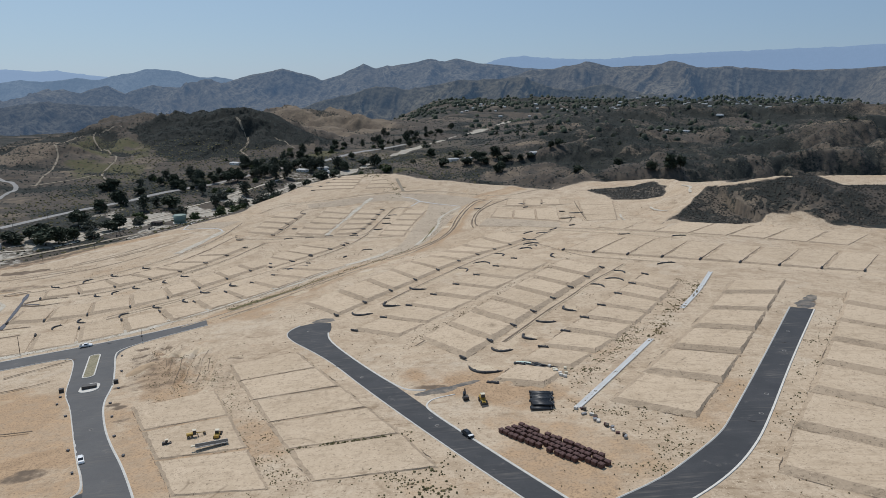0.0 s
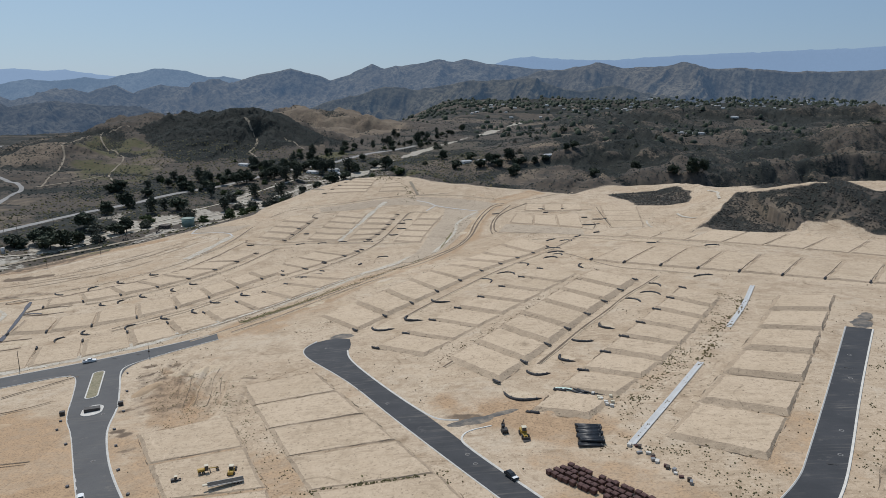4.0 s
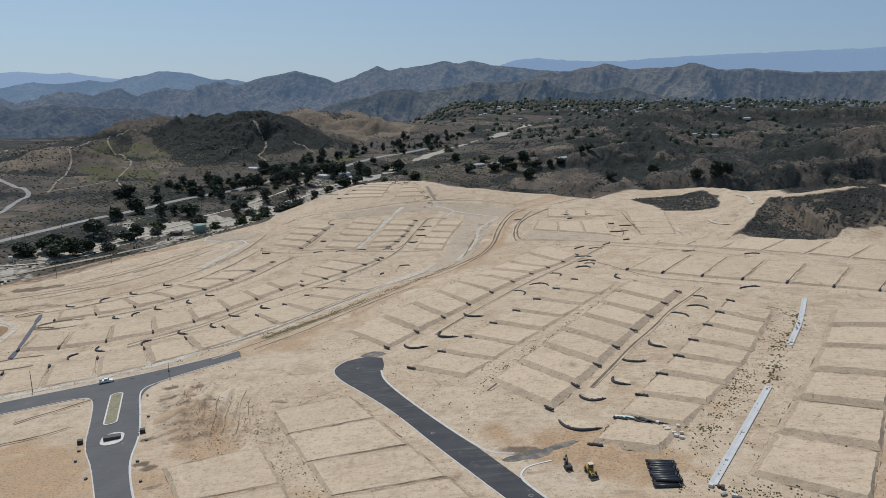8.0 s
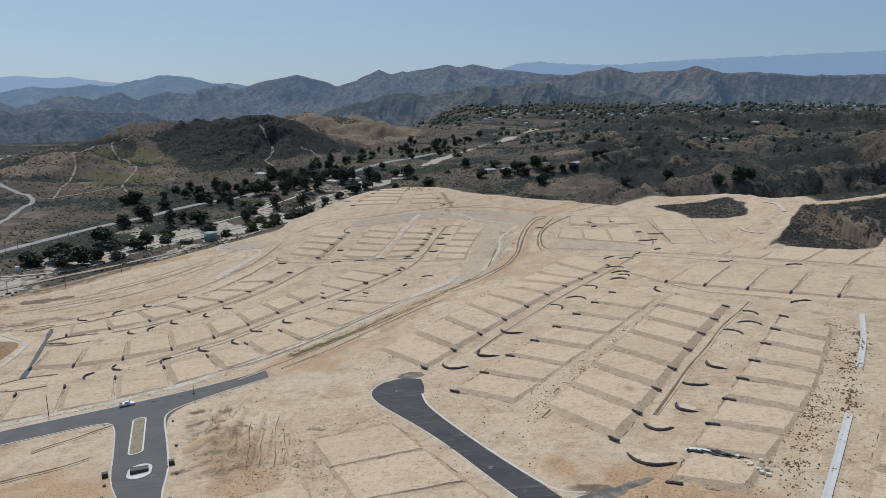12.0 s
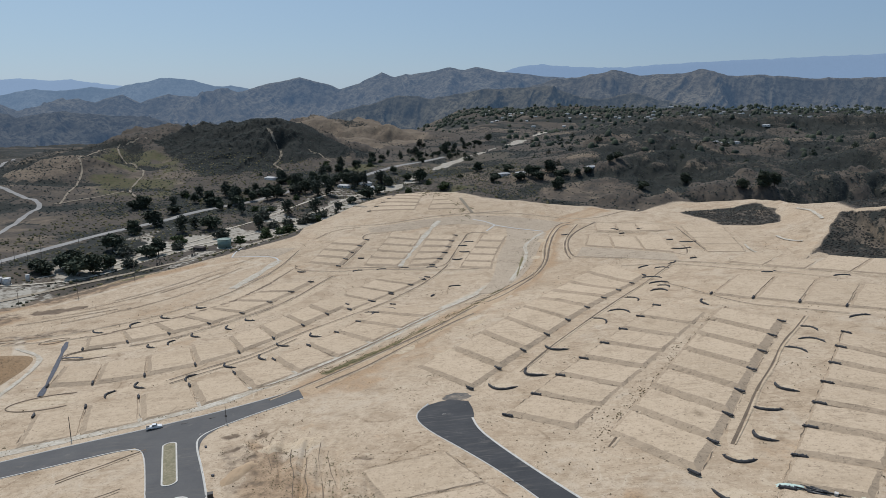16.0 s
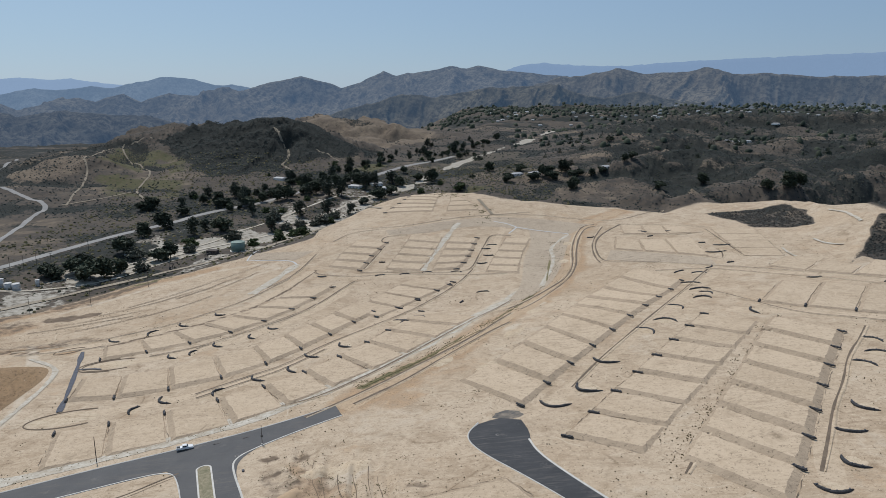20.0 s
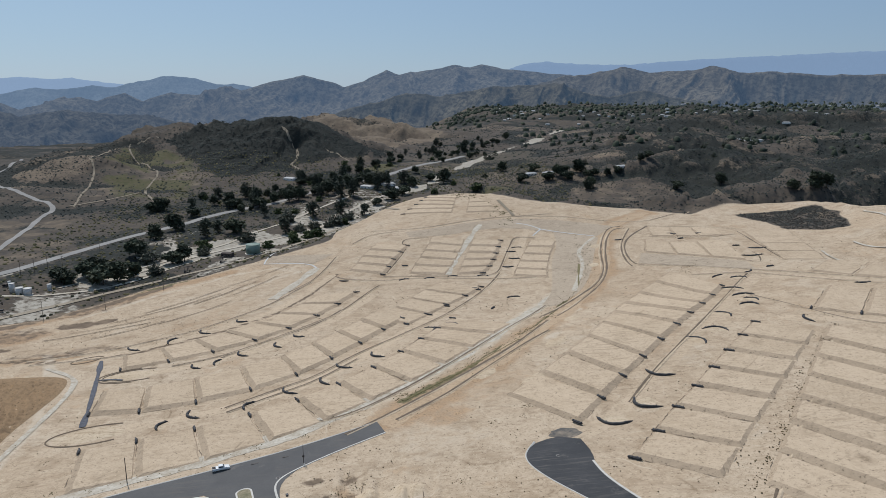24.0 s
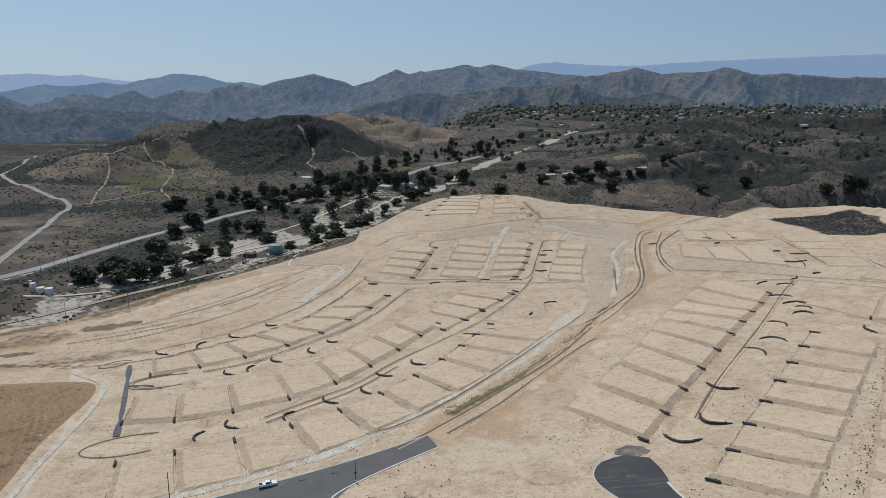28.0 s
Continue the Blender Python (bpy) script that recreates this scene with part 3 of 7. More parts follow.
# ---- far ranges ----
def far_ridge(name, label, dist, crest, width, colour, haze_glow, seed, spur=60.0, rows=120, columns=900, size=420, foot=-70.0):
    """A range at a distance, along a crest of peaks and saddles given as bearing (degrees from +y) and height."""
    crest = np.array(crest, float)
    a = np.linspace(crest[0, 0], crest[-1, 0], columns)
    high = np.interp(a, crest[:, 0], crest[:, 1])
    w = np.linspace(-1, 0.35, rows)[:, None]
    Rr = dist + w * width
    X, Y = Rr * np.sin(np.radians(a))[None] + 0 * w, Rr * np.cos(np.radians(a))[None] + 0 * w
    u, v = dist * np.radians(a)[None] + 0 * w, w * width + 0 * a[None]
    bend = size * 0.8 * (fbm(u, v, size * 1.1, 3, seed + 3) - 0.5)
    n = crests(u + 0.8 * bend, v * 0.36 + 0.5 * bend, size * 1.15, 6, seed)
    fine = crests(u + 0.6 * bend, v * 0.6, size * 0.3, 4, seed + 9)
    k = np.minimum(1, np.abs(w) * 6)
    drop = np.abs(w) ** 0.85
    body = foot + (high[None] - foot) * (1 - drop)
    Z = body + (spur * 4.8 * (n - 0.62) + spur * 0.6 * (fine - 0.62)) * (0.06 + k) * (1 - 0.35 * np.abs(w)) + 9 * (fine - 0.62) * (1 - k)
    m, nn, l, b = tree_of(name)
    where = nn.new("ShaderNodeNewGeometry").outputs["Position"]
    c = mixed(nn, l, ramp(nn, l, noise_at(nn, l, where, 0.006, 4.0, 0.6), 0.40, 0.68), tuple(v * 0.85 for v in colour), tuple(v * 1.3 for v in colour))
    c = mixed(nn, l, ramp(nn, l, noise_at(nn, l, where, 0.055, 4.0, 0.8), 0.44, 0.56), c, tuple(v * 0.5 for v in colour))
    l.new(c, b.inputs["Base Color"])
    b.inputs["Roughness"].default_value = 1.0
    b.inputs["Specular IOR Level"].default_value = 0.0
    # air haze painted as a bluish self-glow, stronger for the farther ranges
    b.inputs["Emission Color"].default_value = (haze_glow[0], haze_glow[1], haze_glow[2] * 1.04, 1)
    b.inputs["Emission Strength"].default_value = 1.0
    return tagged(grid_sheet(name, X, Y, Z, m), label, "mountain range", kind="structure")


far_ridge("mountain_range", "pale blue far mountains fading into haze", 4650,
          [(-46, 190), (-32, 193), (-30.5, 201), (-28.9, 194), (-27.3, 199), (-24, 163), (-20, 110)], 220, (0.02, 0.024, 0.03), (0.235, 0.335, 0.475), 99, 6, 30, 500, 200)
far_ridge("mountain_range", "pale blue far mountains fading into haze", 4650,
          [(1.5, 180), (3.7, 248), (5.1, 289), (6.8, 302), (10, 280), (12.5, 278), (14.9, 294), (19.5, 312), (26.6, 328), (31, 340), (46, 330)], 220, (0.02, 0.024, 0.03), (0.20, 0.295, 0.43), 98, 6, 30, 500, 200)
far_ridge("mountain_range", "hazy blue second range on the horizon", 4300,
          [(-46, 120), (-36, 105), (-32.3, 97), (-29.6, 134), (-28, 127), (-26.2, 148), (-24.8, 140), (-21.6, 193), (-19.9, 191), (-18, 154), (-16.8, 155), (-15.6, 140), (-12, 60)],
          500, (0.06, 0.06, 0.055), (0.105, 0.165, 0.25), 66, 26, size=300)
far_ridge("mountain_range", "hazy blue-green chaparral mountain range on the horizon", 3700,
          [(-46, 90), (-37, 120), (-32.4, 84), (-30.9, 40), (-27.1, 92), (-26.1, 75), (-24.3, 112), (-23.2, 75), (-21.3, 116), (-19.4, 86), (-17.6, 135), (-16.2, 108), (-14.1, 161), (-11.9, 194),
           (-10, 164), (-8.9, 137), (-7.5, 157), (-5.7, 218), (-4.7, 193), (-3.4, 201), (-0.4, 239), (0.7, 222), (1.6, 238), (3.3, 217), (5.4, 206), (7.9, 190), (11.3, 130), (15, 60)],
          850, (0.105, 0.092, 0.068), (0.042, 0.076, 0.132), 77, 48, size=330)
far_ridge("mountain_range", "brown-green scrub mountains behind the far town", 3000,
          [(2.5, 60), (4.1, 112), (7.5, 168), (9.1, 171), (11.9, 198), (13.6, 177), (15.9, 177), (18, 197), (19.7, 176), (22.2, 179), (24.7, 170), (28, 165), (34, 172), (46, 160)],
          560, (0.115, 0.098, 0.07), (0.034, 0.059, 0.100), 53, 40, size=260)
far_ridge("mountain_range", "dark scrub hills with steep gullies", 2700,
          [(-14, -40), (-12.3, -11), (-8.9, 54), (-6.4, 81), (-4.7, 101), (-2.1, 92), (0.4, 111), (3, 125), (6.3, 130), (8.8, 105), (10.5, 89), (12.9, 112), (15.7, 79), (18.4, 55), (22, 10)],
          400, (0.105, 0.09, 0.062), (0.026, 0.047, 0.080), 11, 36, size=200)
far_ridge("mountain_range", "scrub foothills below the far range, blue-grey with haze", 2800,
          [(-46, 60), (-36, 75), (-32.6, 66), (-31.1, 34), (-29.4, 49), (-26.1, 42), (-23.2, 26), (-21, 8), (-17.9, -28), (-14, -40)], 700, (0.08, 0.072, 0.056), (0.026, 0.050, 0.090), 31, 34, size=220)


# ---- small builders ----
def mesh_part(name, verts, faces, material, parent=None, label="", flat=True):
    mesh = bpy.data.meshes.new(name)
    mesh.from_pydata([tuple(map(float, v)) for v in verts], [], faces)
    if not flat:
        mesh.polygons.foreach_set("use_smooth", np.ones(len(mesh.polygons), bool))
    mesh.materials.append(material)
    ob = new(name, mesh)
    if parent is not None:
        ob.parent = parent
    if label:
        ob["label"] = label
    return ob


def part(name, bm, material, parent=None, label="", flat=True):
    """Links a bmesh as one mesh object under a thing or a part."""
    mesh = bpy.data.meshes.new(name)
    bmesh.ops.recalc_face_normals(bm, faces=bm.faces)
    bm.to_mesh(mesh)
    bm.free()
    if not flat:
        mesh.polygons.foreach_set("use_smooth", np.ones(len(mesh.polygons), bool))
    mesh.materials.append(material)
    ob = new(name, mesh)
    if parent is not None:
        ob.parent = parent
    if label:
        ob["label"] = label
    return ob


def thing(name, label, category, group="", m=None):
    return tagged_at(new(name), label, category, group, m)


def tagged_at(ob, label, category, group, m):
    tagged(ob, label, category, group)
    if m is not None:
        ob.matrix_basis = m
    return ob


def box(x0, y0, z0, x1, y1, z1, bevel=0.03, bm=None, taper=0.0):
    bm = bm or bmesh.new()
    made = bmesh.ops.create_cube(bm, size=1.0)["verts"]
    for v in made:
        k = 1 - taper if v.co.z > 0 else 1
        v.co = ((x0 + x1) / 2 + v.co.x * (x1 - x0) * k, (y0 + y1) / 2 + v.co.y * (y1 - y0) * k, (z0 + z1) / 2 + v.co.z * (z1 - z0))
    if bevel:
        edges = {e for v in made for e in v.link_edges}
        bmesh.ops.bevel(bm, geom=list(edges), offset=bevel, segments=1, affect="EDGES")
    return bm


def rod(a, b, r, r2=None, sides=8, bm=None):
    """A round bar from a to b."""
    bm = bm or bmesh.new()
    a, b = Vector(a), Vector(b)
    m = Matrix.Translation((a + b) / 2) @ (b - a).to_track_quat("Z", "Y").to_matrix().to_4x4()
    bmesh.ops.create_cone(bm, cap_ends=True, segments=sides, radius1=r, radius2=r if r2 is None else r2, depth=(b - a).length, matrix=m)
    return bm


# ---- roads ----
def road_material(name, a, b, dust, amount):
    """Asphalt with pale dust tracked over it."""
    m, n, l, bs = tree_of(name)
    where = n.new("ShaderNodeNewGeometry").outputs["Position"]
    c = mixed(n, l, ramp(n, l, noise_at(n, l, where, 0.12, 5.0), 0.35, 0.7), a, b)
    c = mixed(n, l, ramp(n, l, noise_at(n, l, where, 3.0, 3.0), 0.5, 0.9), c, tuple(v * 0.7 for v in a))
    c = mixed(n, l, ramp(n, l, noise_at(n, l, where, 0.16, 6.0, 0.72), amount, amount + 0.25), c, dust)
    c = mixed(n, l, both(n, l, ramp(n, l, streaks(n, l, where, 60, 0.06, 0.9), 0.50, 0.72), ramp(n, l, noise_at(n, l, where, 0.07, 3.0), 0.42, 0.6)), c, tuple(0.6 * v for v in dust))
    l.new(c, bs.inputs["Base Color"])
    bs.inputs["Roughness"].default_value = 0.85
    return m


ASPHALT = road_material("asphalt", (0.027, 0.028, 0.031), (0.042, 0.042, 0.045), (0.19, 0.17, 0.15), 0.60)
GREY_ASPHALT = road_material("grey_asphalt", (0.072, 0.070, 0.070), (0.092, 0.089, 0.087), (0.20, 0.175, 0.15), 0.62)
DUSTY = road_material("dusty_asphalt", (0.10, 0.09, 0.08), (0.055, 0.053, 0.052), (0.30, 0.24, 0.175), 0.45)
OLD_ASPHALT = matter("worn_asphalt", (0.21, 0.20, 0.19), (0.28, 0.265, 0.245), 0.05, 0.9, grain=1.0)
KERB = matter("kerb_concrete", (0.60, 0.575, 0.53), (0.48, 0.45, 0.40), 0.5, 0.85)
PALE_DIRT = matter("pale_dirt", (0.52, 0.475, 0.40), (0.36, 0.30, 0.225), 0.28, 0.95, grain=0.9)
TRAIL = matter("trail_dirt", (0.25, 0.205, 0.15), (0.19, 0.155, 0.11), 0.1, 0.95, grain=1.0)
BROWN_DIRT = matter("disturbed_dirt", (0.36, 0.25, 0.15), (0.44, 0.315, 0.20), 0.16, 0.95, grain=1.2, bump=0.2)
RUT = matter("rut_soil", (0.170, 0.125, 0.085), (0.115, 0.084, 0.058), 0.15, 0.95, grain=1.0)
WEED = matter("weeds", (0.11, 0.10, 0.035), (0.20, 0.155, 0.07), 0.5, 0.9, grain=2.0)


def walked(line, step=3.0, bend=True):
    """Evenly spaced places along a line, with its corners rounded."""
    pts = np.array(line, float)
    if bend and len(pts) > 2:
        for _ in range(3):
            q, r = 0.75 * pts[:-1] + 0.25 * pts[1:], 0.25 * pts[:-1] + 0.75 * pts[1:]
            pts = np.concatenate([pts[:1], np.stack([q, r], 1).reshape(-1, 2)[1:-1], pts[-1:]])
    s = np.concatenate([[0], np.cumsum(np.hypot(*np.diff(pts, axis=0).T))])
    n = max(2, int(s[-1] / step) + 1)
    t = np.linspace(0, s[-1], n)
    return np.stack([np.interp(t, s, pts[:, 0]), np.interp(t, s, pts[:, 1])], 1)


def loft(name, left, right, material, lift=0.05, across=6, n=60):
    """A sheet between two lines, laid on the land."""
    L, Rr = walked(left, 0.5), walked(right, 0.5)
    L, Rr = L[np.linspace(0, len(L) - 1, n).astype(int)], Rr[np.linspace(0, len(Rr) - 1, n).astype(int)]
    k = np.linspace(0, 1, across)[None, :, None]
    P = L[:, None] * (1 - k) + Rr[:, None] * k
    return grid_sheet(name, P[..., 0], P[..., 1], ground(P[..., 0], P[..., 1]) + lift, material)


def strip(name, line, width, material, lift=0.06, step=3.0, fray=0.0, crown=0.0, seed=0, across=4):
    pts = walked(line, step)
    t = np.gradient(pts, axis=0)
    t /= np.linalg.norm(t, axis=1)[:, None] + 1e-9
    nrm = np.stack([-t[:, 1], t[:, 0]], 1)
    off = np.linspace(-0.5, 0.5, across + 1)
    w = width * (1 + fray * 2 * (fbm(np.arange(len(pts)) * step, np.zeros(len(pts)), 12, 3, seed) - 0.5))
    X, Y = pts[:, None, 0] + nrm[:, None, 0] * off * w[:, None], pts[:, None, 1] + nrm[:, None, 1] * off * w[:, None]
    return grid_sheet(name, X, Y, ground(X, Y) + lift + crown * (1 - np.abs(off) * 2)[None], material)


def kerb(line, inward):
    """A concrete kerb with its gutter along the road's edge."""
    pts = walked(line, 1.5)
    t = np.gradient(pts, axis=0)
    t /= np.linalg.norm(t, axis=1)[:, None] + 1e-9
    nrm = np.stack([-t[:, 1], t[:, 0]], 1) * inward
    off, up = np.array([-0.30, -0.28, -0.12, -0.06, 0.38, 0.40]), np.array([-0.1, 0.20, 0.20, 0.085, 0.075, 0.0])
    X, Y = pts[:, None, 0] + nrm[:, None, 0] * off, pts[:, None, 1] + nrm[:, None, 1] * off
    ob = grid_sheet("kerb", X, Y, ground(pts[:, 0], pts[:, 1])[:, None] + up, KERB)
    return tagged(ob, "pale concrete kerb and gutter beside the asphalt", "kerb", kind="structure")


CUL_L = [(-58, 327), (-66, 325), (-71, 316), (-67, 304), (-53, 284), (-41, 265), (-25, 234), (4, 182), (21, 153), (45, 112)]
CUL_R = [(-51, 324), (-49, 314), (-50, 305), (-45, 291), (-30, 262), (-15, 236), (-2, 211), (12, 185), (31, 152), (57, 108)]
RIGHT_L = [(157, 299), (115, 234), (88, 193), (80, 181), (68, 169), (55, 157), (36, 146)]
RIGHT_R = [(166, 295), (125, 233), (94, 184), (83, 169), (73, 158), (61, 148), (44, 137)]
COLL_T = [(-330, 258), (-260, 290), (-221, 308), (-200, 318), (-169, 330), (-144, 341), (-121, 354)]
COLL_B = [(-324, 244), (-252, 278), (-213, 295), (-194, 303), (-172, 311), (-148, 321), (-133, 333), (-117, 344)]
ENTRY_L = [(-175, 313), (-167, 308), (-157, 285), (-147, 260), (-138, 247), (-127, 227), (-112, 200), (-101, 183), (-90, 158)]
ENTRY_R = [(-143, 325), (-150, 313), (-139, 287), (-130, 265), (-126, 248), (-117, 229), (-107, 211), (-91, 187), (-70, 150)]
for name, a, b in (("road_1", CUL_L, CUL_R), ("road_2", RIGHT_L, RIGHT_R), ("road_3", COLL_T, COLL_B), ("road_4", ENTRY_L, ENTRY_R)):
    tagged(loft(name, a, b, GREY_ASPHALT if name in ("road_3", "road_4") else ASPHALT, 0.075 if name == "road_4" else 0.07), "new dark grey asphalt road without markings", "road", kind="structure")
tagged(loft("road_5", [(-98, 176), (-121, 160), (-156, 144)], [(-90, 160), (-118, 146), (-154, 131)], ASPHALT, 0.066, n=20),
       "new dark grey asphalt road without markings", "road", kind="structure")
kerb(CUL_L[1:], 1), kerb([(-50, 309), (-48, 297), (-30, 262), (-15, 236), (-10, 230), (-4, 229)], -1)
kerb([(6, 223), (-1, 221), (-4, 216), (-2, 210), (12, 185), (31, 152), (57, 108)], -1)
kerb(RIGHT_L, 1), kerb(RIGHT_R, -1)
kerb(COLL_T, -1), kerb([(-324, 244), (-252, 278), (-213, 295), (-194, 303), (-177, 310), (-170, 310), (-166, 305), (-157, 285), (-147, 260), (-138, 247), (-127, 227), (-112, 200), (-100, 180), (-99, 174), (-104, 169), (-121, 158)], 1)
kerb([(-117, 344), (-133, 333), (-146, 322), (-150, 316), (-149, 309), (-139, 287), (-130, 265), (-126, 248), (-117, 229), (-107, 211), (-91, 187), (-70, 150)], -1)
def island(cx, cy, length, width, heading, core, label):
    """A kerbed island with rounded ends."""
    base = level(cx, cy) + 0.08
    m = Matrix.Translation((cx, cy, base)) @ Matrix.Rotation(radians(heading), 4, "Z")
    ob = thing("traffic_island", label, "traffic island", m=m)

    def ring(inset, z):
        pts, r, half = [], width / 2 - inset, (length - width) / 2
        for k in range(24):
            a = 2 * math.pi * k / 24 + 0.06
            x, y = math.cos(a) * r + (half if math.cos(a) > 0 else -half), math.sin(a) * r
            p = m @ Vector((x, y, 0))
            pts.append((x, y, z + level(p.x, p.y) + 0.08 - base))
        return pts

    a, b, c = ring(0, -0.15), ring(0, 0.17), ring(0.55, 0.17)
    q = lambda i, j: [(i * 24 + k, i * 24 + (k + 1) % 24, j * 24 + (k + 1) % 24, j * 24 + k) for k in range(24)]
    mesh_part("kerb_ring", a + b + c, q(0, 1) + q(1, 2), KERB, ob)
    d = ring(0.5, 0.13)
    mesh_part("bed", d, [(k, k + 1, 22 - k, 23 - k) for k in range(11)], core, ob, "dry weedy soil bed")
    return ob


BED = matter("island_bed", (0.30, 0.25, 0.165), (0.15, 0.14, 0.08), 0.7, 0.95, grain=1.6)
island(-153.5, 296, 36, 5.2, 111, BED, "long kerbed median island with a dry weedy bed")
island(-140, 266, 10.5, 7.6, 108, KERB, "round-ended concrete island round a dark box")


# ---- building lots: terraced earth pads in rows ----
def soil_material(name, a, b, c, streak=0.0):
    m, n, l, bs = tree_of(name)
    where = n.new("ShaderNodeNewGeometry").outputs["Position"]
    big, mid, fine = noise_at(n, l, where, 0.05), noise_at(n, l, where, 0.35, 5.0), noise_at(n, l, where, 1.8, 4.0, 0.7)
    col = mixed(n, l, ramp(n, l, big, 0.35, 0.68), a, b)
    col = mixed(n, l, ramp(n, l, mid, 0.5, 0.8), col, c)
    col = mixed(n, l, ramp(n, l, fine, 0.55, 0.9), col, tuple(v * 0.75 for v in c))
    r = n.new("ShaderNodeObjectInfo").outputs["Random"]
    col = mixed(n, l, ramp(n, l, r, 0.0, 2.2), col, tuple(v * 1.12 for v in a))
    col = worn_soil(n, l, where, col, tuple(v * 0.80 for v in c), tuple(v * 1.07 for v in a), 1.0)
    l.new(col, bs.inputs["Base Color"])
    bs.inputs["Roughness"].default_value = 0.95
    bs.inputs["Specular IOR Level"].default_value = 0.15
    k = node(n, "ShaderNodeBump", Strength=0.4, Distance=0.15)
    l.new(fine, k.inputs["Height"])
    l.new(k.outputs[0], bs.inputs["Normal"])
    return m


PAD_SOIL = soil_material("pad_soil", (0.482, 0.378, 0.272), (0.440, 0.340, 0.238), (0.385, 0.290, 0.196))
# a fifth darker than the pads: bank soil plus slope shade put into colour
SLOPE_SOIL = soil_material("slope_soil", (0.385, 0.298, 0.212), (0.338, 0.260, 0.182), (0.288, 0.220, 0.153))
BLACK_SHEET = matter("black_plastic_sheet", (0.014, 0.014, 0.016), (0.042, 0.041, 0.044), 2.5, 0.72, grain=5.0, bump=0.25)
GREY_BAG = matter("gravel_bag", (0.10, 0.10, 0.11), (0.04, 0.04, 0.045), 1.5, 0.7)

ROWS = {}  # uphill side line, street side line, lots, rise at the near edge, rise at the street
ROWS["lots beside the dead-end street"] = ([(-72, 365), (-48, 396), (-22, 434), (5, 494), (48, 545)], [(-49, 334), (-27, 367), (-3, 400), (28, 444), (64, 498)], 9, 0.9, 1.1)
ROWS["lots across the dead-end street"] = ([(-17, 291), (-4, 309), (8, 325), (20, 340), (42, 370), (66, 402)], [(-39, 308), (-27, 324), (-15, 341), (-3, 356), (21, 388), (46, 420)], 7, 0.9, 0.2)
ROWS["lots beside the middle street"] = ([(-8, 286), (17, 324), (29, 342), (52, 377), (75, 409)], [(11, 256), (35, 292), (47, 312), (69, 345), (93, 380)], 7, 1.2, 1.3)
ROWS["lots across the middle street"] = ([(36, 222), (70, 264), (84, 281), (124, 345)], [(18, 230), (54, 283), (110, 364)], 8, 1.0, 0.2)
ROWS["lots above the concrete ditch"] = ([(54, 207), (83, 246), (113, 288), (150, 346)], [(76, 190), (103, 229), (141, 288), (178, 345)], 6, 1.2, 0.25)
ROWS["lots right of the long road"] = ([(116, 130), (134, 158), (149, 179), (169, 208), (196, 248), (231, 300)], [(84, 157), (102, 185), (117, 206), (137, 235), (164, 275), (199, 327)], 7, 1.2, 0.5)
ROWS["lots above the cross street"] = ([(110, 476), (124, 463), (140, 451), (157, 439), (175, 429), (216, 415), (259, 400)], [(79, 432), (94, 419), (111, 409), (128, 399), (145, 391), (183, 374), (228, 362)], 8, 0.6, 0.5)
ROWS["lots under the knoll"] = ([(136, 527), (160, 514), (179, 503), (200, 491), (244, 472), (285, 453)], [(117, 509), (134, 489), (149, 474), (167, 462), (210, 442), (254, 423)], 7, 0.5, 0.4)
ROWS["upper lots by the knoll"] = ([(67, 668), (82, 661), (98, 656), (114, 650)], [(62, 635), (78, 629), (94, 621), (110, 618)], 3, 0.4, 0.4)
ROWS["lower lots by the knoll"] = ([(54, 626), (66, 613), (82, 605), (104, 605)], [(45, 593), (63, 579), (79, 564), (97, 546)], 3, 0.4, 0.7)
ROWS["upper lots, second column"] = ([(-94, 578), (-89, 596), (-86, 611), (-83, 626), (-80, 642), (-78, 660)], [(-119, 582), (-117, 601), (-113, 620), (-110, 636), (-107, 652), (-105, 670)], 5, 0.9, 0.2)
ROWS["upper lots, third column"] = ([(-87, 578), (-85, 593), (-82, 608), (-79, 625), (-76, 642), (-73, 659)], [(-67, 580), (-63, 589), (-59, 603), (-56, 616), (-53, 633), (-49, 652)], 5, 0.9, 0.7)
ROWS["upper lots, fourth column"] = ([(-26, 561), (-24, 579), (-20, 598), (-17, 613), (-12, 629), (-8, 644)], [(-49, 570), (-45, 587), (-41, 604), (-37, 619), (-32, 634), (-28, 650)], 5, 0.8, 0.2)
ROWS["upper lots, first column"] = ([(-163, 595), (-159, 612), (-158, 629), (-154, 644), (-150, 660)], [(-136, 581), (-133, 598), (-131, 615), (-126, 631), (-122, 648)], 4, 0.9, 0.8)
ROWS["lots at the tip"] = ([(-87, 738), (-86, 753), (-84, 769), (-83, 789), (-80, 806)], [(-134, 753), (-129, 768), (-123, 786), (-117, 807), (-111, 839)], 5, 0.7, 0.3)
ROWS["inner lots at the tip"] = ([(-44, 732), (-49, 749), (-53, 768), (-57, 788)], [(-75, 735), (-74, 751), (-72, 769), (-70, 788)], 3, 0.6, 0.3)
ROWS["lots by the collector road"] = ([(-222, 319), (-186, 332), (-152, 349), (-117, 381), (-87, 415), (-60, 462)], [(-233, 353), (-198, 363), (-166, 377), (-140, 398), (-116, 430), (-92, 486)], 10, 0.85, 0.4)
ROWS["lots of the curved block"] = ([(-254, 416), (-227, 416), (-189, 434), (-171, 447), (-153, 476), (-135, 512)], [(-246, 386), (-218, 384), (-182, 397), (-163, 409), (-139, 444), (-118, 490)], 8, 0.85, 1.2)
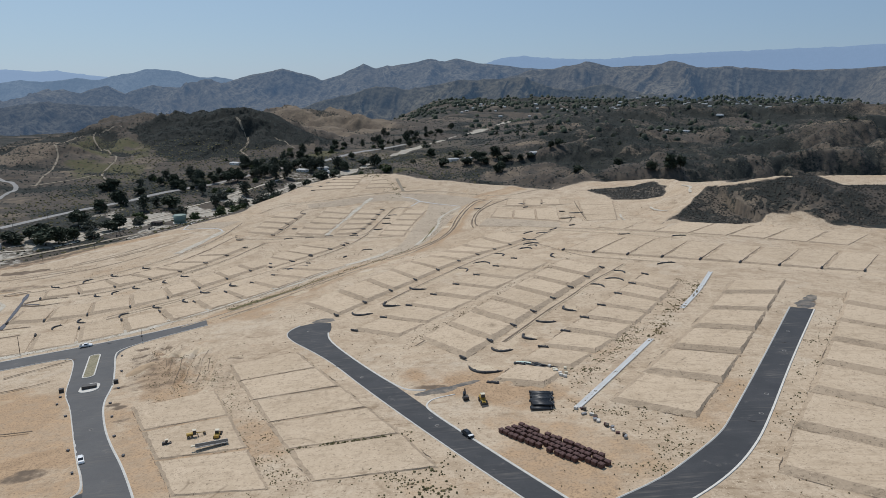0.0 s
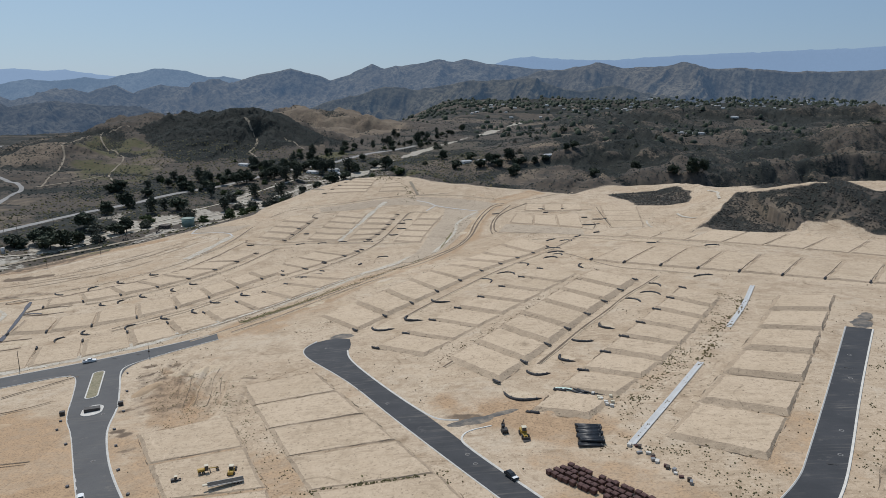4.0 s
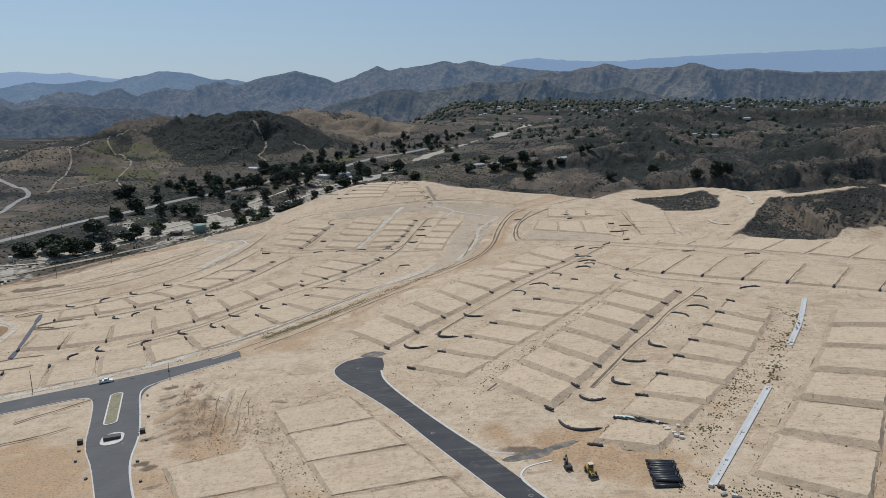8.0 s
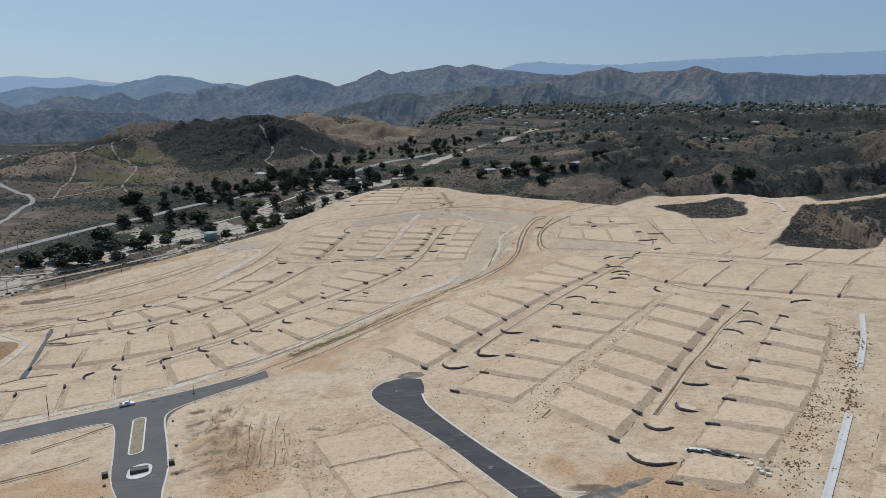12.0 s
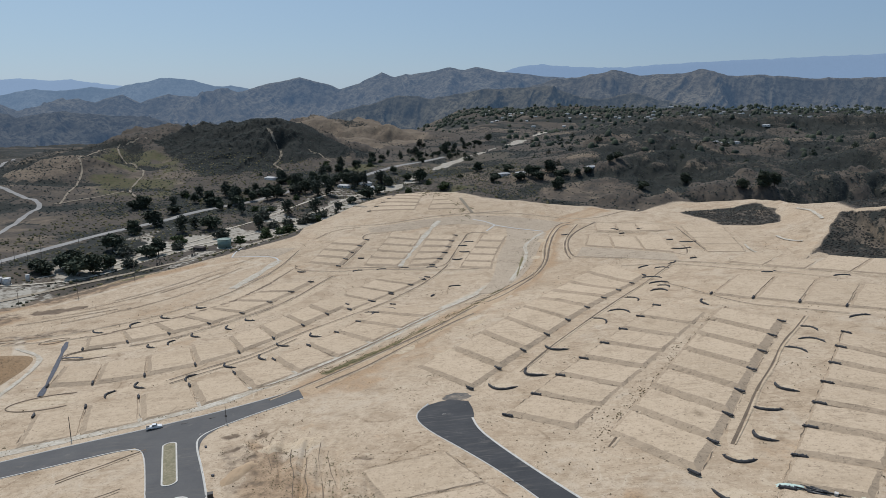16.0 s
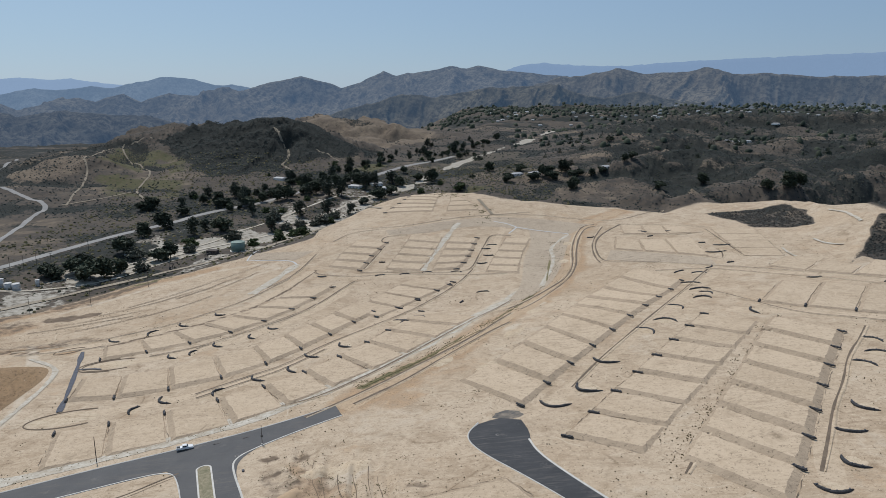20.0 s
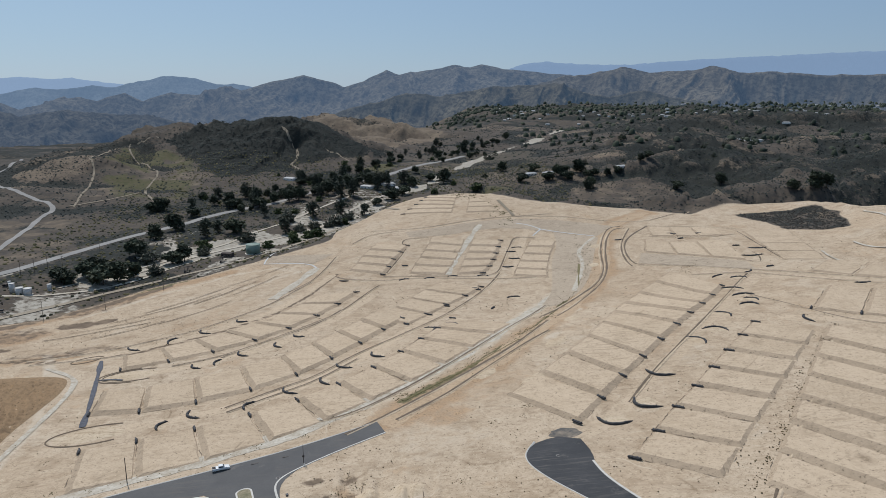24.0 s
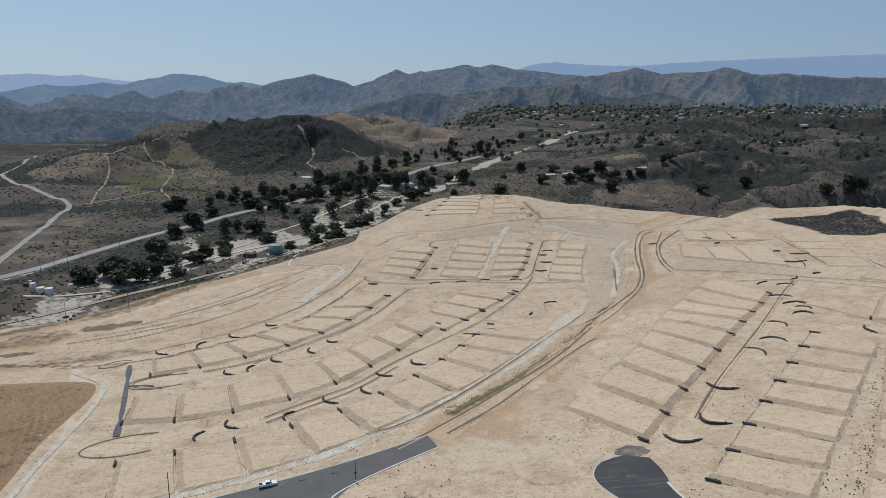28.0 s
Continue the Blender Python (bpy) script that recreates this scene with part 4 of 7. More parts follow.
ROWS["outer lots of the curved block"] = ([(-266, 464), (-242, 476), (-207, 503), (-190, 523), (-177, 548)], [(-257, 441), (-221, 453), (-186, 478), (-164, 514), (-150, 547)], 7, 0.85, 1.0)
ROWS["lots at the block's end"] = ([(-135, 498), (-127, 511), (-120, 526), (-112, 542), (-98, 564)], [(-115, 478), (-104, 496), (-94, 512), (-82, 529), (-70, 549)], 4, 0.5, 0.6)
ROWS["lots left of the dead-end road"] = ([(-88, 278), (-66, 233), (-49, 199), (-34, 170)], [(-60, 286), (-31, 233), (-11, 197), (1, 172)], 5, 0.7, 0.4)
ROWS["lots beside the entry road"] = ([(-84, 250), (-64, 210), (-44, 168)], [(-112, 240), (-91, 203), (-71, 169)], 3, 0.7, 0.4)
ROWS["lots at the foot of the knoll"] = ([(156, 615), (150, 589), (146, 567), (142, 547), (138, 528)], [(127, 629), (124, 604), (120, 581), (118, 559), (116, 538)], 4, 0.5, 0.3)


def along(line, k):
    pts = walked(line, 1.0)
    return pts[np.clip((np.array(k) * (len(pts) - 1)).round().astype(int), 0, len(pts) - 1)]


pad_no = random.Random(31)


def lot_pad(nf, nb, ff, fb, near_rise, street_rise, group):
    """A level pad: near and far corners on the street (f) and at the back (b), with sloped skirts and washed-out toes."""
    def mix(p, q, k):
        return p * (1 - k) + q * k
    N = 9
    row = np.linalg.norm(ff - nf) + 1e-6
    deep = np.linalg.norm(nb - nf) + 1e-6
    near_rise, street_rise = near_rise * pad_no.uniform(0.6, 0.95), street_rise * pad_no.uniform(0.6, 0.95)
    s_near, s_street = min(0.3, (0.5 + near_rise * 3.4) / row), min(0.3, (0.5 + street_rise * 3.2) / deep)
    s_back = min(0.16, (0.5 + near_rise * 1.8) / deep)
    g = lambda p: float(site_height(p[0], p[1]))
    slack = lambda p, d: p + d * np.array([pad_no.uniform(-1, 1), pad_no.uniform(-1, 1)])
    outer, inner = [], []
    for i in range(N):
        for j in range(N):
            u, v = i / (N - 1), j / (N - 1)                       # u towards the back, v away from the near edge
            rim_k = 1.0 if i in (0, N - 1) or j in (0, N - 1) else 0.0
            outer.append(slack(mix(mix(nf, nb, u), mix(ff, fb, u), v), 0.22))
            uu, vv = s_street + (1 - s_back - s_street) * u, s_near + (0.975 - s_near) * v
            inner.append(slack(mix(mix(nf, nb, uu), mix(ff, fb, uu), vv), 0.28 * rim_k))
    c = inner[N * N // 2]
    tops = []
    for i in range(N):
        for j in range(N):
            p = inner[N * i + j]
            tops.append(g(p) + 0.25 + near_rise * (1 - j / (N - 1)) * 0.75 + street_rise * (1 - i / (N - 1)) * 0.55 + pad_no.uniform(-0.03, 0.03))
    rim = list(range(N)) + [N * k + N - 1 for k in range(1, N)] + [N * (N - 1) + k for k in range(N - 2, -1, -1)] + [N * k for k in range(N - 2, 0, -1)]
    top_v = [(p[0], p[1], z) for p, z in zip(inner, tops)]
    low_v = [(outer[k][0], outer[k][1], g(outer[k]) - 0.12) for k in rim]
    origin = Vector((c[0], c[1], g(c)))
    ob = thing("lot_pad", "flat graded tan earth pad of a house lot", "lot pad", group, Matrix.Translation(origin))
    shift = lambda vs: [(x - origin.x, y - origin.y, z - origin.z) for x, y, z in vs]
    quads = [(N * i + j, N * i + j + 1, N * i + j + N + 1, N * i + j + N) for i in range(N - 1) for j in range(N - 1)]
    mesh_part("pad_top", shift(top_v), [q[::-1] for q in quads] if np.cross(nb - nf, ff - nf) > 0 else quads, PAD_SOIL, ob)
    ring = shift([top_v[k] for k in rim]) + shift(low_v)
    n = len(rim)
    mesh_part("bank", ring, [(k, (k + 1) % n, n + (k + 1) % n, n + k) for k in range(n)], SLOPE_SOIL, ob, "compacted earth bank with slope shade put into its darker colour")
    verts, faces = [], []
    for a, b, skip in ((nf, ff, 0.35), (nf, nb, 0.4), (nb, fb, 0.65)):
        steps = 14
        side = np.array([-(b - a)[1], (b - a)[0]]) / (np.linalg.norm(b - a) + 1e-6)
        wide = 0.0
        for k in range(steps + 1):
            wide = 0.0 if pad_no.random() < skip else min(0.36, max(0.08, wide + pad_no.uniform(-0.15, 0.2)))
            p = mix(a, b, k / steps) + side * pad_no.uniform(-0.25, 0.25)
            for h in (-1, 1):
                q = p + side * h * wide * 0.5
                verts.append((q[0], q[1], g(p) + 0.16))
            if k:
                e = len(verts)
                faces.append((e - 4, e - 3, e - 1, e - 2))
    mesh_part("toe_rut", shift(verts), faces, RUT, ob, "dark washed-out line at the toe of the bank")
    return ob


bag_spots = []
for group, (back, street, count, near_rise, street_rise) in ROWS.items():
    k = np.linspace(0, 1, count + 1)
    B, S = along(back, k), along(street, k)
    for i in range(count):
        gap_b, gap_s = (B[i + 1] - B[i]) * 0.02, (S[i + 1] - S[i]) * 0.02
        lot_pad(S[i] + gap_s, B[i] + gap_b, S[i + 1], B[i + 1], near_rise, street_rise, group)
    for i in range(count + 1):
        d = (B[i] - S[i]) / np.linalg.norm(B[i] - S[i])
        bag_spots.append((S[i] + d * 1.6, math.degrees(math.atan2(d[1], d[0])), group, street_rise))


# ---- erosion berms under black plastic ----
def berm_mesh(length, width, high, sag, seed, sides=7, steps=14):
    """A lumpy bolster along a straight or bent line."""
    rnd = random.Random(seed)
    verts, faces = [], []
    for i in range(steps + 1):
        s = i / steps * 2 - 1
        x, y = s * length / 2, sag * (1 - s * s) * 1.25
        dy = -2 * s * sag * 1.25 / (length / 2)
        nx, ny = -dy / math.hypot(1, dy), 1 / math.hypot(1, dy)
        end = (1 - s ** 6) * 0.8 + 0.2
        lump = rnd.uniform(0.8, 1.15)
        for j in range(sides):
            a = math.pi * j / (sides - 1)
            w = math.cos(a) * width / 2 * end * rnd.uniform(0.88, 1.15)
            verts.append((x + nx * w, y + ny * w, math.sin(a) * high * end * lump - (0.15 if j in (0, sides - 1) else 0)))
    for i in range(steps):
        for j in range(sides - 1):
            a = i * sides + j
            faces.append((a, a + 1, a + sides + 1, a + sides))
    faces += [tuple(range(sides)), tuple(reversed(range(steps * sides, steps * sides + sides)))]
    return verts, faces


def berm(length, sag, seed, label, width=1.5, high=0.75):
    ob = thing("erosion_berm", label, "erosion berm")
    v, f = berm_mesh(length, width, high, sag, seed)
    mesh_part("plastic_sheet", v, f, BLACK_SHEET, ob)
    rnd = random.Random(seed)
    for i in range(4):
        s = -0.75 + 0.5 * i + rnd.uniform(-0.1, 0.1)
        bm = box(-0.34, -0.2, 0, 0.34, 0.2, 0.2, 0.08)
        bag = part("gravel_bag", bm, GREY_BAG, ob)
        bag.matrix_basis = pose(s * length / 2, sag * (1 - s * s) * 1.25 + rnd.uniform(-0.3, 0.3), high * 0.78, 0, 0, rnd.uniform(0, 180))
    return ob


def lay(master, x, y, heading, group, first):
    here = float(site_height(x, y))
    tilt = math.degrees(math.atan((float(site_height(x + math.cos(radians(heading)) * 3, y + math.sin(radians(heading)) * 3)) - here) / 3))
    m = pose(x, y, here + 0.12, 0, -tilt, heading)
    if first:
        master.matrix_basis = m
        master["group"] = group
        return master
    ob = copy_thing(master, m)
    ob["group"] = group
    return ob


straight = [berm(4.8, 0.1, 3 + i, "straight berm of black plastic and gravel bags at a lot line", 1.05, 0.5) for i in range(3)]
quiet = ("upper lots, fourth column", "upper lots by the knoll", "lower lots by the knoll", "lots at the foot of the knoll", "inner lots at the tip", "lots left of the dead-end road", "lots beside the entry road", "lots above the concrete ditch", "lots right of the long road", "upper lots, second column", "lots under the knoll")
used = set()
for i, (p, heading, group, rise) in enumerate(bag_spots):
    if group in quiet:
        continue
    k = i % 3
    ob = lay(straight[k], p[0], p[1], heading, "berms at the lot lines", k not in used)
    ob.location.z += 0.30 + 0.35 * rise * 0.55
    used.add(k)
for n, (x, y, heading) in enumerate([(77, 638, -20), (79, 635, -20), (96, 631, -20), (79, 619, 10), (103, 527, 0), (105, 583, -20), (-75, 547, -20), (-74, 544, -20), (-123, 600, -5), (-67, 503, 60), (-94, 512, -30), (-104, 496, -30)]):
    lay(straight[n % 3], x, y, heading, "berms at the lot lines", False).location.z += 0.2
STREET_BERMS = [(-37, 336, -28, 12, -3.6), (-22, 347, -54, 12, -4.4), (-10, 373, -40, 12, -3.2), (14, 403, -60, 11, 3.4), (27, 414, -29, 11, 3.6), (39, 437, -69, 11, 3.0),
                (58, 451, -26, 9, 3.2), (64, 463, -64, 9, 2.4), (18, 245, -34, 14, -3.6), (26, 265, -28, 9, -2.6), (39, 277, -64, 9, -2.6), (48, 296, -22, 9, -1.4),
                (62, 312, -66, 10, -2.5), (82, 347, -52, 9, 1.7), (93, 356, -34, 10, 2.6), (99, 371, -52, 8, 2.1), (72, 419, -94, 11, -1.9), (129, 384, 12, 11, 1.0)]
CURVE_BERMS = [(-208, 370, 83, 8, 1.9), (-198, 379, -52, 11, -2.5), (-176, 382, 73, 8, 2.3), (-162, 395, -48, 11, -2.2), (-148, 402, -62, 11, -1.7), (-142, 419, -42, 11, -2.0),
               (-218, 439, -48, 9, -1.8), (-208, 442, 84, 8, 1.7), (-198, 452, -51, 11, -2.2), (-182, 461, -62, 10, -2.0), (-174, 474, -34, 8, -1.9), (-265, 476, -36, 11, -1.8),
               (-246, 484, 80, 10, 2.5), (-232, 496, -45, 11, -2.4)]
UPPER_BERMS = [(-215, 511, -34, 9, -2.6), (-127, 430, -53, 11, -2.5), (-104, 466, -61, 9, 2.9), (-92, 472, -36, 9, 2.4), (-89, 575, 4, 7, 1.3), (-69, 574, -4, 8, 1.6), (-105, 572, 14, 7, 1.0), (-122, 570, 20, 7, 1.0), (-163, 574, -20, 7, -1.2),
               (-45, 626, -8, 7, -0.6), (-44, 610, -12, 8, -0.8), (-50, 593, -4, 8, -1.6), (-40, 634, 0, 8, 1.0)]
UPPER_BERMS += [(115, 572, -20, 12, -1.0), (105, 557, -14, 13, -2.2), (69, 521, 24, 8, 0.6), (88, 524, 40, 7, -1.6), (78, 512, -26, 9, 2.2), (66, 492, -32, 12, 2.0), (65, 474, -14, 11, 2.4), (37, 633, 0, 6, -0.9),
                (129, 476, -8, 8, -1.6), (160, 455, -4, 9, 1.2), (-53, 524, 6, 8, 1.0)]
fans = []
for n, (x, y, heading, length, sag) in enumerate(STREET_BERMS + CURVE_BERMS + UPPER_BERMS):
    ob = berm(length * 1.05, sag, 40 + n, "curved berm of black plastic sheet on bare earth", 1.1, 0.6)
    lay(ob, x, y, heading, "curved street berms", True)
    a = radians(heading)
    inner = 0.2 * sag
    fans.append((x - math.sin(a) * inner, y + math.cos(a) * inner, length * 0.42, abs(sag) * 0.8 + 1.0, heading))

# lined drain channel with blue-black plastic
drain = thing("lined_channel", "long drain channel lined with blue-black plastic sheet", "drain channel")
DARK_LINER = matter("blue_liner", (0.018, 0.020, 0.030), (0.075, 0.080, 0.105), 0.9, 0.7, grain=1.2, bump=0.4)
liner = strip("liner", [(-275, 459), (-262, 426), (-252, 400), (-243, 375)], 2.3, DARK_LINER, 0.22, 0.8, 0.7, 0.16, 4)
liner.parent = drain
arm = strip("liner", [(-263, 430), (-256, 430), (-250, 428)], 1.2, DARK_LINER, 0.3, 2.0, 0.2, 0.2, 5)
arm.parent = drain

# concrete ditches
DITCH = matter("ditch_concrete", (0.50, 0.50, 0.49), (0.42, 0.415, 0.40), 0.3, 0.8)
for line in ([(146, 363), (128, 330), (110, 302)], [(85, 264), (64, 233), (44, 204)]):
    pts = walked(line, 3.0)
    t = np.gradient(pts, axis=0)
    t /= np.linalg.norm(t, axis=1)[:, None]
    off, up = np.array([-1.1, -0.9, -0.2, 0.2, 0.9, 1.1]), np.array([0.28, 0.32, 0.10, 0.10, 0.32, 0.28])
    X, Y = pts[:, None, 0] - t[:, 1:2] * off, pts[:, None, 1] + t[:, 0:1] * off
    tagged(grid_sheet("ditch", X, Y, ground(X, Y) + up, DITCH), "pale concrete drain ditch down the slope", "ditch", kind="structure")

SOFT_EDGE = soil_material("windrow_soil", (0.50, 0.40, 0.29), (0.45, 0.35, 0.245), (0.36, 0.27, 0.18))

# ---- dirt streets, haul road, gravel strip and tracks ----
STREETS = [([(-50, 326), (-32, 342), (16, 410), (66, 482), (92, 516)], 7.0), ([(26, 264), (36, 290), (64, 335), (104, 382)], 7.0), ([(60, 425), (100, 407), (160, 380), (240, 352)], 7.0),
           ([(-246, 366), (-205, 374), (-170, 388), (-146, 410), (-123, 447), (-100, 501)], 7.5), ([(-258, 430), (-215, 441), (-180, 463), (-157, 500), (-141, 540)], 7.0),
]
STREETS += [
           ([(-300, 460), (-262, 474), (-226, 497), (-199, 522), (-185, 555), (-173, 589)], 7.0), ([(-47, 574), (-39, 628), (-23, 695)], 6.0), ([(-119, 569), (-104, 640), (-95, 688)], 6.0),
           ([(-169, 563), (-111, 569), (-39, 568)], 7.0), ([(88, 510), (144, 476), (230, 436)], 7.0), ([(-103, 704), (-95, 763), (-86, 808)], 5.0)]
for n, (line, w) in enumerate(STREETS):
    tagged(strip("dirt_street", line, w, PAD_SOIL, 0.03, 3.0, 0.2, 0.0, n), "bare graded dirt street between the lots", "dirt street", kind="structure")
HAUL = [(-118, 350), (-98, 372), (-72, 405), (-42, 454), (-15, 511), (9, 559), (17, 598), (24, 637), (42, 680), (81, 720)]
HAUL_SOIL = soil_material("haul_soil", (0.45, 0.335, 0.225), (0.40, 0.29, 0.19), (0.34, 0.24, 0.155))
tagged(strip("haul_road", HAUL, 10, HAUL_SOIL, 0.05, 2.0, 0.5, 0.0, 60), "wide brown dirt haul road", "dirt road", kind="structure")
GRAVEL = [(-232, 312), (-173, 338), (-145, 357), (-125, 375), (-104, 396), (-78, 428), (-52, 479), (-29, 517), (-17, 546), (-8, 584), (-7, 616), (8, 653)]
tagged(strip("gravel_strip", GRAVEL, 8, PALE_DIRT, 0.09, 1.5, 0.6, 0.0, 61), "pale gravel drainage strip along the lots", "gravel strip", kind="structure")
# kerb trenches: a dark cut with the dug earth thrown up beside it
TRENCHES = [([(-135, 586), (-130, 610), (-123, 645), (-129, 657), (-125, 669), (-108, 669)], 0.7), ([(-59, 580), (-56, 589), (-50, 618), (-43, 646), (-40, 658), (-33, 660), (-23, 655)], 0.7), ([(-137, 578), (-100, 578), (-81, 574), (-61, 576), (-56, 589)], 0.7), ([(-170, 584), (-162, 576), (-136, 569), (-123, 573), (-102, 573), (-63, 568), (-34, 565)], 0.7), ([(48, 674), (38, 672), (26, 640), (17, 604), (12, 568), (2, 539), (-15, 515), (-42, 475)], 0.8), ([(48, 668), (39, 664), (28, 636), (19, 597), (14, 567), (4, 538), (-12, 511), (-35, 471)], 0.8)]
TRENCHES += [([(69, 670), (51, 646), (39, 624), (33, 597), (32, 572), (36, 565), (49, 559), (71, 545), (90, 526), (104, 516), (143, 478), (181, 450)], 0.7), ([(53, 665), (37, 625), (31, 598), (29, 575), (30, 565)], 0.7), ([(124, 628), (120, 590), (118, 559), (117, 538)], 0.6), ([(126, 576), (120, 537)], 0.6), ([(66, 673), (90, 664), (115, 653), (127, 638)], 0.6), ([(60, 634), (100, 616), (111, 618), (119, 619)], 0.6)]
TRENCHES += [([(95, 547), (98, 545), (102, 536), (108, 553), (108, 564)], 0.6), ([(-32, 715), (-1, 714), (14, 709), (35, 697), (68, 684), (95, 706), (120, 724)], 0.7), ([(-198, 560), (-189, 573), (-182, 595), (-177, 635)], 0.7), ([(-157, 704), (-133, 697), (-108, 697), (-76, 710), (-52, 715), (-21, 718), (0, 722)], 0.7), ([(-169, 667), (-158, 692), (-133, 693)], 0.7), ([(-318, 466), (-289, 472), (-263, 486), (-241, 499), (-223, 517), (-204, 539), (-186, 578)], 0.8)]
TRENCHES += [([(-313, 459), (-283, 463), (-265, 467)], 0.8), ([(-232, 443), (-210, 451), (-196, 465), (-180, 479), (-166, 494), (-157, 515)], 0.8), ([(-209, 449), (-199, 461), (-182, 480), (-164, 501), (-155, 516), (-142, 553), (-138, 560)], 0.7), ([(-187, 383), (-168, 399), (-153, 410), (-139, 434), (-123, 453), (-108, 474), (-88, 507), (-68, 548), (-57, 580)], 0.7), ([(-185, 378), (-167, 393), (-152, 404), (-137, 427)], 0.7), ([(-132, 346), (-117, 360), (-102, 376), (-87, 393), (-62, 422), (-41, 463)], 0.9)]
TRENCHES += [([(-114, 354), (-95, 373), (-80, 394), (-44, 441)], 0.9), ([(-168, 357), (-138, 360), (-123, 372), (-103, 394), (-74, 433), (-37, 501)], 0.9), ([(-29, 348), (-11, 377), (8, 403), (32, 437), (68, 496), (86, 519)], 0.6), ([(27, 273), (39, 292), (51, 312), (67, 334), (79, 354), (94, 372), (106, 388)], 0.6), ([(67, 479), (79, 429), (90, 410), (105, 402), (127, 389)], 0.6), ([(57, 531), (85, 523), (108, 499), (133, 473), (156, 449)], 0.6)]
TRENCHES += [([(-9, 278), (2, 295), (16, 317), (33, 341), (53, 371), (78, 409)], 0.5)]


def trench(line, w, seed):
    tagged(strip("trench", line, 1.25 * w, RUT, 0.11, 1.2, 0.8, 0.04, seed, 2), "dark narrow kerb trench along a dirt street", "trench", kind="structure")
    pts = walked(line, 4.0)
    t = np.gradient(pts, axis=0)
    t /= np.linalg.norm(t, axis=1)[:, None] + 1e-9
    side = 1.15 + 0.7 * (fbm(np.arange(len(pts)) * 4.0, np.full(len(pts), 3.0 * seed), 16, 3, 560) - 0.5)
    bank = [(p[0] + q[1] * k, p[1] - q[0] * k) for p, q, k in zip(pts, t, side)]
    tagged(strip("windrow", bank, 0.9, SOFT_EDGE, 0.06, 1.2, 0.95, 0.3, seed + 40, 4), "pale low windrow of dug earth", "dirt", kind="structure")


for n, (line, w) in enumerate(TRENCHES):
    trench(line, w, 80 + n)
WEEDS = [([(-112, 371), (-82, 402), (-60, 430)], 0.8), ([(-11, 537), (-2, 584)], 1.6)]
for n, (line, w) in enumerate(WEEDS):
    tagged(strip("weed_strip", line, w, WEED, 0.14, 1.0, 0.9, 0.2, 120 + n, 2), "line of dry yellow-green weeds", "weeds", kind="stuff")


def patch(name, cx, cy, rx, ry, turn, material, label, category, seed, lift=0.05, high=0.0):
    """An uneven spot of other soil, flat or heaped."""
    a = np.linspace(0, 2 * np.pi, 41)
    r = np.linspace(0, 1, 9)[:, None]
    edge = 0.75 + 0.5 * fbm(np.cos(a) * 3 + 50, np.sin(a) * 3 + 50, 1.6, 3, seed)
    px, py = np.cos(a) * rx * r * edge, np.sin(a) * ry * r * edge
    c, s = math.cos(radians(turn)), math.sin(radians(turn))
    X, Y = cx + px * c - py * s, cy + px * s + py * c
    Z = ground(X, Y) + lift * (1 - r ** 6) - 0.05 * r ** 6 + high * (1 - r ** 2) * (0.5 + fbm(X, Y, 3, 3, seed))
    return tagged(grid_sheet(name, X, Y, Z, material), label, category, kind="structure")


SAND = soil_material("loose_sand", (0.50, 0.405, 0.295), (0.45, 0.345, 0.235), (0.38, 0.28, 0.18))
for n, (x, y, rx, ry, turn) in enumerate(fans):
    patch("sand_fan", x, y, rx, ry, turn, SAND, "pale fan of loose silt behind a berm", "dirt", 200 + n, 0.06)
for n, (x, y, rx, ry, turn) in enumerate([(-248, 434, 12, 6, 8), (-236, 367, 14, 7, 12), (-60, 378, 8, 3.4, 50), (-78, 390, 7, 3.2, 48), (-44, 420, 8, 3.6, 52), (-29, 462, 7, 3.2, 54), (7, 579, 5, 4, 60), (17, 622, 6, 4, 60)]):
    patch("sand_fan", x, y, rx, ry, turn, SAND, "low oval mound of pale loose silt", "dirt", 240 + n, 0.06, 0.25)


def ring_ridge(cx, cy, rx, ry, turn, start, stop, seed):
    """A low windrow curling round the end of a street."""
    a = np.radians(np.linspace(start, stop, 14))
    c, s = math.cos(radians(turn)), math.sin(radians(turn))
    line = [(cx + rx * math.cos(k) * c - ry * math.sin(k) * s, cy + rx * math.cos(k) * s + ry * math.sin(k) * c) for k in a]
    tagged(strip("windrow", line, 0.9, RUT, 0.10, 1.2, 0.8, 0.25, seed, 2), "low curled windrow of earth round a street end", "dirt", kind="structure")


ring_ridge(-246, 434, 16, 8, 8, 60, 300, 1), ring_ridge(-234, 367, 18, 9, 12, 60, 300, 2), ring_ridge(-246, 434, 18, 9.5, 8, 90, 270, 3), ring_ridge(-284, 462, 8, 4, 30, 0, 330, 6)
GREY_SLOPE = soil_material("grey_slope", (0.405, 0.328, 0.245), (0.36, 0.288, 0.213), (0.30, 0.237, 0.173))
GREY_SLOPES = [([(-127, 687), (-103, 694), (-73, 704), (-37, 711), (8, 700), (44, 675)], [(-123, 672), (-92, 671), (-70, 683), (-38, 685), (-14, 671), (24, 648)]),
               ([(-7, 667), (-9, 633), (-19, 598), (-24, 559), (-29, 528), (-39, 501)], [(24, 644), (14, 609), (7, 581), (-5, 541), (-16, 518), (-31, 498)]),
               ([(43, 592), (62, 578), (78, 563), (96, 544)], [(35, 570), (57, 554), (81, 536), (94, 524)]),
               ([(-234, 668), (-192, 648), (-181, 644)], [(-235, 648), (-207, 634), (-192, 623)])]
